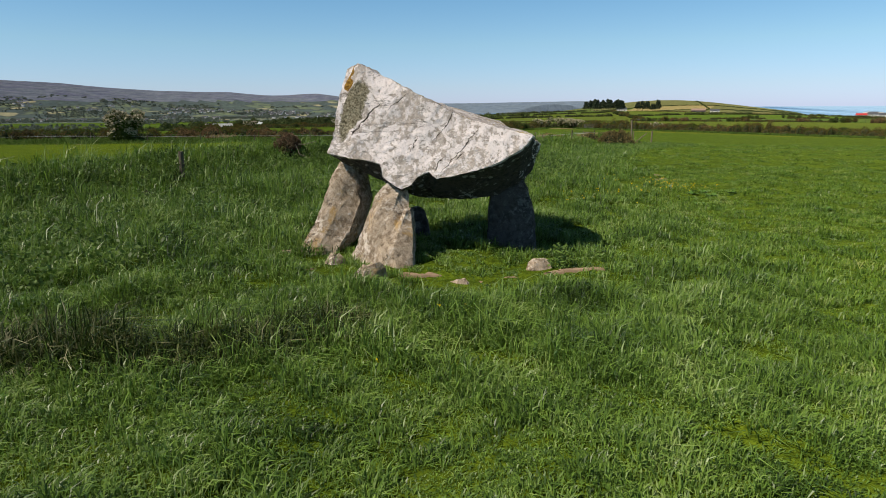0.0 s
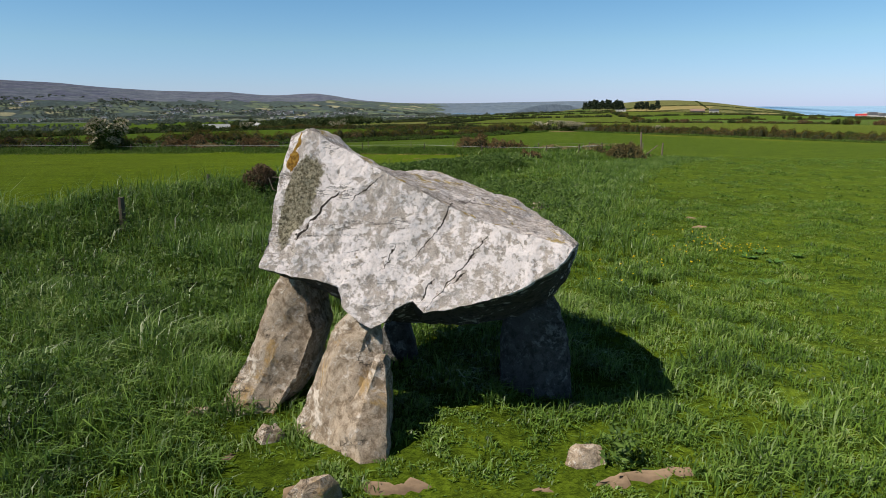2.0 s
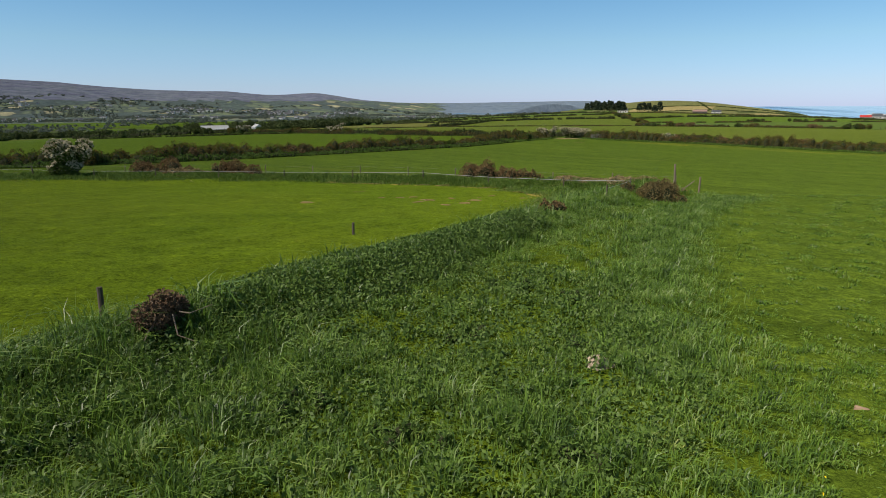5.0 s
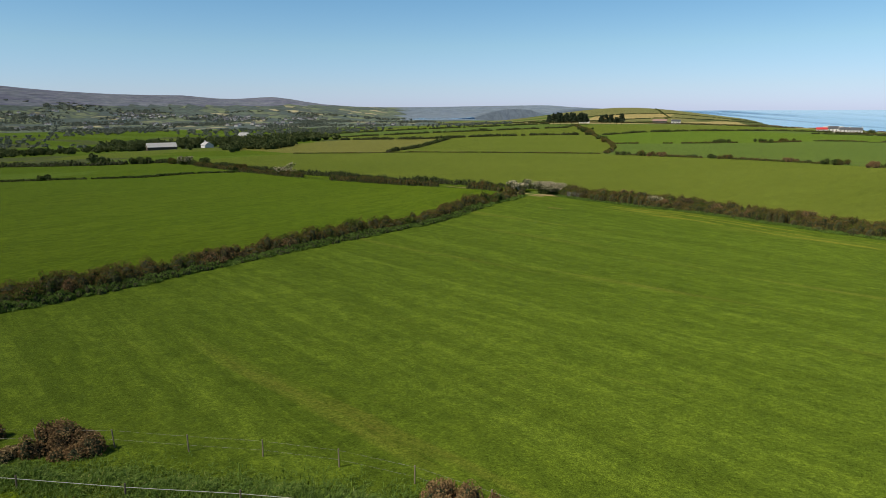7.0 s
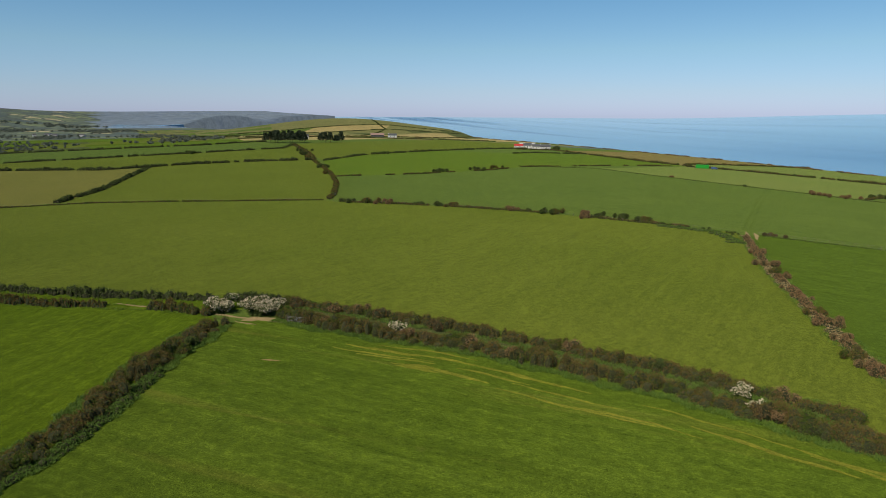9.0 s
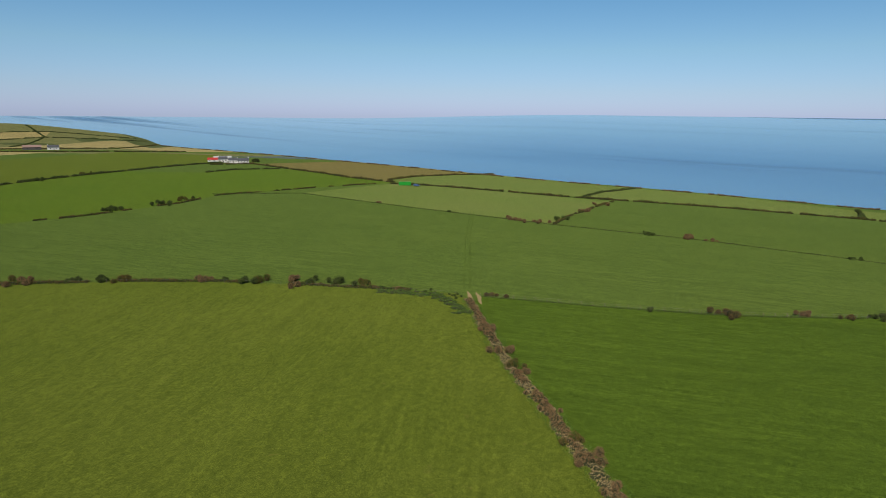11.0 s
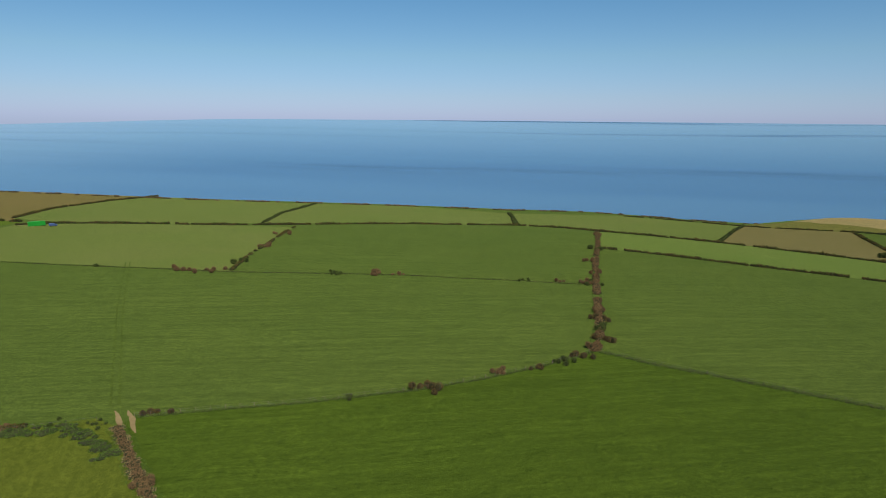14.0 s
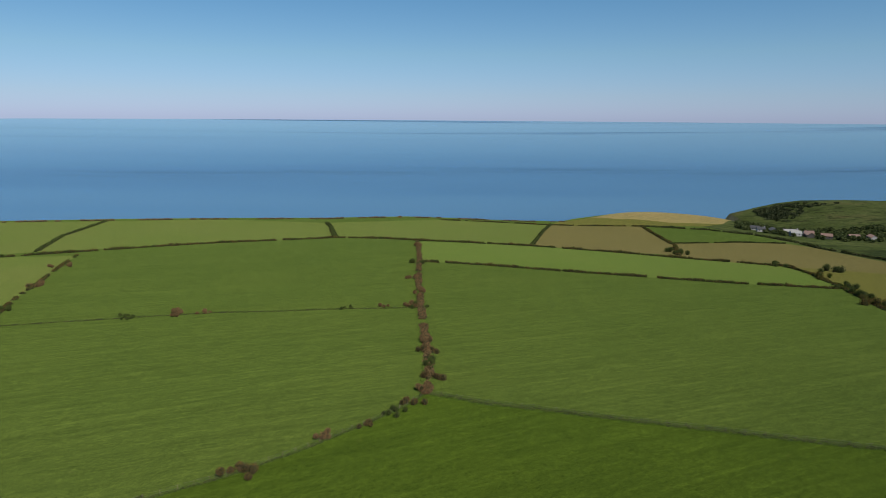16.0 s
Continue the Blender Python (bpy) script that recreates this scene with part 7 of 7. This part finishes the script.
def grass_zone(y0, y1, n, wide, seed, per=30, spread=0.76, margin=1.4):
    """Blades in tufts: every tuft spreads from its root and is combed by the wind."""
    rng = np.random.default_rng(seed)
    tufts = n // per
    # equal share of tufts to equal ground
    ty = np.sqrt(rng.uniform(y0 ** 2, y1 ** 2, tufts))
    tx = rng.uniform(-1, 1, tufts) * (spread * ty + margin)
    edge = np.interp(ty, [5, 14, 17, 21, 27, 33, 41, 48], [2.8, 3.3, 4.1, 5.1, 6.3, 8, 12, 15])
    bank = line_distance(BANK, tx, ty)
    rough = 1 - smoothstep(-0.8, 2.5, tx - edge)
    clump = patchy(tx, ty, 0.34, 1.0)
    broad = patchy(tx, ty, 1.3, 4.0)
    left = smoothstep(-1.2, -3.2, tx) * smoothstep(5.5, 9.0, ty)
    lumpy = patchy(tx, ty, 0.16, 7.0)
    th = 0.068 + 0.034 * clump + 0.022 * lumpy + rough * (0.050 + 0.065 * clump + 0.05 * broad + 0.04 * lumpy) + 0.16 * left * (0.7 + 0.5 * clump)
    band = np.exp(-(((ty - 5.35 - 0.32 * np.maximum(tx, -3.2) + 0.12 * np.sin(tx * 2.6)) / 0.40) ** 2)) * smoothstep(-0.4, -1.0, tx) * (0.9 + 0.3 * broad)
    clumps = 0.8 * np.exp(-(((tx + 0.2) / 0.35) ** 2 + ((ty - 5.5) / 0.22) ** 2)) + 0.8 * np.exp(-(((tx - 0.3) / 0.3) ** 2 + ((ty - 4.95) / 0.2) ** 2)) + 0.9 * np.exp(-(((tx + 2.5) / 0.5) ** 2 + ((ty - 8.8) / 0.4) ** 2))
    th += 0.20 * np.clip(band, 0, 1) + 0.13 * clumps + (0.20 + 0.10 * clump) * np.exp(-(bank / 1.5) ** 2) + 0.10 * rough * smoothstep(11, 15, ty) * (0.8 + 0.6 * broad + 0.5 * clump)
    worn = np.exp(-(((tx - 0.1) / 2.0) ** 4 + ((ty - 7.0) / 0.75) ** 4))
    th *= (1 - 0.55 * worn) * (1 - 0.42 * smoothstep(4.7, 3.7, ty)) * rng.choice([0.4, 0.75, 1.0, 1.35], tufts) * rng.uniform(0.8, 1.2, tufts)
    th = np.maximum(th, 0.035)
    here = ~(inside(FIELDS[0][1], tx, ty) & (bank > 1.2))
    tx, ty, th, rough, band = (q[here] for q in (tx, ty, th, rough, band))
    w = np.repeat(np.arange(len(tx)), per)
    m = len(w)
    wide_t = 0.035 + 0.34 * th[w] + 0.004 * ty[w]
    a = rng.uniform(0, 2 * math.pi, m)
    r = np.sqrt(rng.uniform(0, 1, m)) * wide_t
    x, y = tx[w] + r * np.cos(a), ty[w] + r * np.sin(a)
    h = th[w] * rng.uniform(0.45, 1.25, m)
    keep = np.ones(m, bool)
    for fx, fy, rr in STONE_FEET:
        keep &= np.hypot(x - fx, y - fy) > rr * 0.8
    for bx, by, rx, ry in BARE:
        keep &= ((x - bx) / rx) ** 2 + ((y - by) / ry) ** 2 > 0.06 + 0.94 * rng.uniform(0, 1, m)
    wind = 0.5 + 1.6 * patchy(tx, ty, 0.9, 2.0)[w] + rng.normal(0, 0.5, m)
    out = 0.42 * r / wide_t
    lx, ly = out * np.cos(a) + 0.26 * np.cos(wind), out * np.sin(a) + 0.26 * np.sin(wind)
    lx, ly = lx + rng.normal(0, 0.42, m), ly + rng.normal(0, 0.42, m)
    x, y, h, lx, ly, w = (q[keep] for q in (x, y, h, lx, ly, w))
    m = len(x)
    bend_over = np.hypot(lx, ly)
    turn = np.arctan2(ly, lx) + math.pi / 2 + rng.normal(0, 0.5, m)
    side = np.c_[np.cos(turn), np.sin(turn), np.zeros(m)]
    base, hh, ww = np.c_[x, y, ground_z(x, y) - 0.015], h[:, None], (wide * rng.uniform(0.55, 1.35, m))[:, None]
    mid = base + np.c_[lx * 0.30, ly * 0.30, np.full(m, 0.60)] * hh
    tip = base + np.c_[lx, ly, np.clip(1.0 - 0.45 * bend_over, 0.3, 1)] * hh
    quads = np.stack([base, mid + side * ww / 2, tip, mid - side * ww / 2], 1)
    return quads, rough[w] + 0.5 * rng.uniform(-1, 1, m) > 0.5, band[w] > rng.uniform(0.15, 0.8, m)


tall_all, short_all, dark_all = [], [], []
for args in ((1.8, 4.2, 170000, 0.0088, 1), (4.2, 6.5, 160000, 0.0098, 5), (6.5, 12.0, 220000, 0.0125, 2), (12.0, 21.0, 230000, 0.016, 3), (21.0, 48.0, 170000, 0.030, 4)):
    q, tall_one, dark_one = grass_zone(*args)
    if args[0] > 10:
        tall_one &= np.random.default_rng(9).uniform(0, 1, len(tall_one)) < 0.75
    dark_all.append(q[dark_one])
    tall_all.append(q[tall_one & ~dark_one])
    short_all.append(q[~tall_one & ~dark_one])
tagged(raw_quads("long_grass", np.concatenate(tall_all), M["grass_tall"]), "long windblown green grass round the dolmen", "grass", kind="stuff")
tagged(raw_quads("field_grass", np.concatenate(short_all), M["grass_short"]), "shorter bright pasture grass beside the dolmen", "grass", kind="stuff")
tagged(raw_quads("seeding_grass", np.concatenate(dark_all), M["grass_seed"]), "dark seeding grass in a ragged band", "grass", kind="stuff")


def weeds(name, area, n, leaf, tall, mat, label, seed):
    rng = np.random.default_rng(seed)
    c = scattered(area, n, seed, -0.2)
    stems = np.repeat(c, 9, axis=0) + rng.normal(0, 0.07, (n * 9, 2))
    p = np.c_[stems, ground_z(stems[:, 0], stems[:, 1]) + rng.uniform(0.04, 1, n * 9) * tall]
    return tagged(raw_quads(name, leaf_cloud(p, leaf * rng.uniform(0.6, 1.4, len(p)), rng, 0.55), mat), label, "weeds", kind="stuff")


weeds("nettles", [(-10.5, 11), (-8, 11), (-3.0, 21), (0.6, 27), (4, 33.5), (2.6, 34.5), (-4, 25), (-8, 17)], 4200, 0.042, 0.42, M["nettle"], "dark nettles and brambles along the old bank", 501)
weeds("low_weeds", [(-6, 14), (-1, 12.5), (4, 18), (4.5, 26), (0, 28), (-5, 22)], 3200, 0.038, 0.26, M["nettle"], "low leafy weeds among the long grass", 502)
weeds("low_weeds", [(-9, 8), (-4, 6), (-2.5, 9), (-3, 13), (-8, 16)], 1600, 0.032, 0.26, M["nettle"], "low leafy weeds among the long grass", 503)
for k, (x, y, w) in enumerate([(-5.6, 13.2, 1.0), (-4.2, 14.6, 0.9), (-2.4, 15.2, 1.0), (-0.6, 17.4, 0.8), (-2.0, 18.6, 1.0), (0.8, 21.6, 1.0), (2.6, 20.9, 0.8), (-7.0, 12.6, 0.9), (-3.6, 11.8, 0.7), (1.8, 25.2, 1.0), (3.1, 24.0, 0.9), (-4.6, 17.0, 1.0), (1.9, 17.0, 0.6)]):
    # darker clumps of nettle and bramble that stand out of the grass
    bush(x, y, w, 0.27, M["nettle"], "low dark clump of nettles and bramble in long grass", 550 + k, 420, 0.05, "nettle_clump", (1.3, 0.9), "plant")["group"] = "nettle clumps in the long grass"


def dock(x, y, size, seed):
    rng = np.random.default_rng(seed)
    bm = bmesh.new()
    for k in range(11):
        a, up = k * 2.4 + rng.uniform(-0.3, 0.3), rng.uniform(0.35, 1.0)
        l, w = size * rng.uniform(0.6, 1.1), size * 0.17
        d, s = Vector((math.cos(a), math.sin(a), 0)), Vector((-math.sin(a), math.cos(a), 0))
        row = []
        for f, ww in ((0.0, 0.15), (0.3, 0.8), (0.65, 1.0), (1.0, 0.1)):
            c = d * l * f + Vector((0, 0, l * up * (f - 0.55 * f * f)))
            row.append((bm.verts.new(c + s * w * ww), bm.verts.new(c - Vector((0, 0, 0.02 * size))), bm.verts.new(c - s * w * ww)))
        for p, q in zip(row[:-1], row[1:]):
            bm.faces.new((p[0], p[1], q[1], q[0]))
            bm.faces.new((p[1], p[2], q[2], q[1]))
    ob = part("dock_plant", bm, M["leaf"], smooth=True)
    ob.location = (x, y, gz(x, y))
    return tagged(ob, "broad-leaved dock plant in the grass", "plant", "dock plants in the grass")


for k, (x, y, s) in enumerate([(5.5, 14.1, 0.34), (5.9, 14.5, 0.32), (5.7, 13.6, 0.28), (5.2, 14.9, 0.26), (6.3, 14.0, 0.25), (4.9, 12.2, 0.26), (-2.0, 16.6, 0.30), (-1.6, 16.9, 0.26), (-2.4, 19.0, 0.3), (2.2, 19.3, 0.28), (3.4, 21.3, 0.3), (2.6, 21.4, 0.26), (4.3, 18.2, 0.24), (0.4, 17.8, 0.24), (-3.6, 17.9, 0.3), (6.9, 11.5, 0.28)]):
    dock(x, y, s * 0.62, 520 + k)


def buttercups():
    rng = np.random.default_rng(77)
    c = np.r_[rng.normal((4.95, 14.2), (0.35, 0.3), (46, 2)), rng.normal((5.5, 14.0), (0.3, 0.2), (22, 2)), rng.normal((3.5, 12.8), (0.5, 0.8), (26, 2)), rng.normal((4.4, 15.8), (0.6, 0.5), (10, 2)), rng.normal((-0.2, 5.2), (0.8, 0.4), (3, 2))]
    p = np.c_[c, ground_z(c[:, 0], c[:, 1]) + rng.uniform(0.16, 0.27, len(c))]
    p = np.repeat(p, 3, axis=0) + rng.normal(0, 0.006, (len(p) * 3, 3))
    return tagged(raw_quads("buttercups", leaf_cloud(p, np.full(len(p), 0.011), rng, 0.9), M["petal"]), "small yellow buttercups in the grass", "flowers", kind="stuff")


buttercups()


def thistle(x, y):
    rng = np.random.default_rng(9)
    n = 150
    h = rng.uniform(0.02, 0.27, n)
    a = rng.uniform(0, 6.28, n)
    r = rng.uniform(0.02, 0.13, n) * (1.2 - h)
    p = np.c_[r * np.cos(a), r * np.sin(a), h]
    ob = raw_quads("thistle", leaf_cloud(p, rng.uniform(0.02, 0.05, n), rng, 0.35), M["nettle"])
    ob.location = (x, y, gz(x, y))
    return tagged(ob, "spiky green thistle growing beside a pale stone", "plant")


thistle(1.36, 7.26)


def root_ball(x, y):
    """An old upturned gorse root: a brown matted ball with loose stems."""
    ob = bush(x, y, 0.78, 1.0, M["root_fibre"], "matted brown dead gorse clump on the bank", 541, 2600, 0.055)
    rng = random.Random(5)
    for k in range(6):
        a = k * 1.1 + rng.uniform(-0.3, 0.3)
        bm = bmesh.new()
        knee = Vector((math.cos(a) * 0.42, math.sin(a) * 0.42 - 0.1, rng.uniform(0.2, 0.6)))
        stick(bm, (math.cos(a) * 0.2, math.sin(a) * 0.2, 0.5), knee, 0.012)
        stick(bm, knee, knee + Vector((math.cos(a + 0.6) * 0.4, math.sin(a + 0.6) * 0.4, rng.uniform(-0.2, 0.15))), 0.008)
        part("branch", bm, M["post_pale"], ob, "bleached bare branch")
    return ob


root_ball(-4.75, 20.6)


def verge(line, wide, n, tall, blade, mat, label, seed, lean=0.6):
    """Long grass along a bank."""
    rng = np.random.default_rng(seed)
    total = float(np.hypot(*np.diff(np.asarray(line, float), axis=0).T).sum())
    x, y, nx, ny, _ = along(line, rng.uniform(0, total, n))
    off = rng.normal(0, wide * 0.36, n)
    x, y = x + nx * off, y + ny * off
    free = np.ones(n, bool)
    for fx, fy, rr in CLEAR:
        free &= np.hypot(x - fx, y - fy) > rr
    x, y, n = x[free], y[free], int(free.sum())
    h = tall * (0.72 + 0.35 * patchy(x, y, 0.9, 3.0) + 0.25 * patchy(x, y, 0.3, 5.0)) * rng.uniform(0.6, 1.15, n)
    return tagged(raw_quads("verge_grass", blades(x, y, np.maximum(h, 0.05), blade, rng, lean), mat), label, "grass", kind="stuff")


verge(FENCE[:9], 3.0, 60000, 0.46, 0.045, M["skirt"], "long green grass on the fence bank", 601)
verge(FENCE[:9], 2.6, 16000, 0.50, 0.035, M["bank"], "pale seeding grass on the fence bank", 608)
verge([(x - 0.3, y - 2.0) for x, y in FENCE[1:9]], 0.9, 2500, 0.16, 0.03, M["straw"], "yellowed grass along the foot of the bank", 602)
verge(BANK[1:], 3.2, 64000, 0.30, 0.018, M["grass_tall"], "long grass on the old field bank", 603, 1.15)
verge([(3.2, 19.6), (4.2, 22.4), (5.8, 27), (7.8, 32.4), (11.0, 39.2), (14.6, 44.2), (17.0, 46.0)], 2.2, 30000, 0.36, 0.022, M["grass_tall"], "lush uncut grass along the mown edge", 604)
verge([(3.4, 36.5), (5.4, 41.0), (6.6, 44.0), (7.6, 47.4), (6.0, 49.4), (4.4, 51.2)], 2.2, 15000, 0.24, 0.03, M["bank"], "bright lush grass at the pasture's edge", 605)
verge([(5.2, 43.0), (6.3, 46.0), (5.6, 48.6), (4.0, 51.0), (2.0, 52.6), (-1.0, 54.4), (-4.0, 55.9), (-8.0, 57.3), (-16.0, 59.0)], 0.9, 6500, 0.10, 0.03, M["straw"], "yellowed grass trodden along the pasture's edge", 606)
verge([(9.5, 41), (11.5, 44.5), (10.5, 48.5), (8.0, 50.5), (5.5, 52.5)], 3.4, 30000, 0.34, 0.035, M["grass_short"], "long lush grass inside the fence corner", 607)
verge([(x - 1.25, y + 0.75) for x, y in BANK[1:9]], 1.7, 26000, 0.17, 0.02, M["grass_short"], "shorter bright grass where the bank meets the pasture", 609, 1.0)
verge([(x - 0.7, y + 0.4) for x, y in BANK[1:9]], 1.5, 9000, 0.40, 0.014, M["bank"], "pale seeding grass on top of the old bank", 610, 0.9)
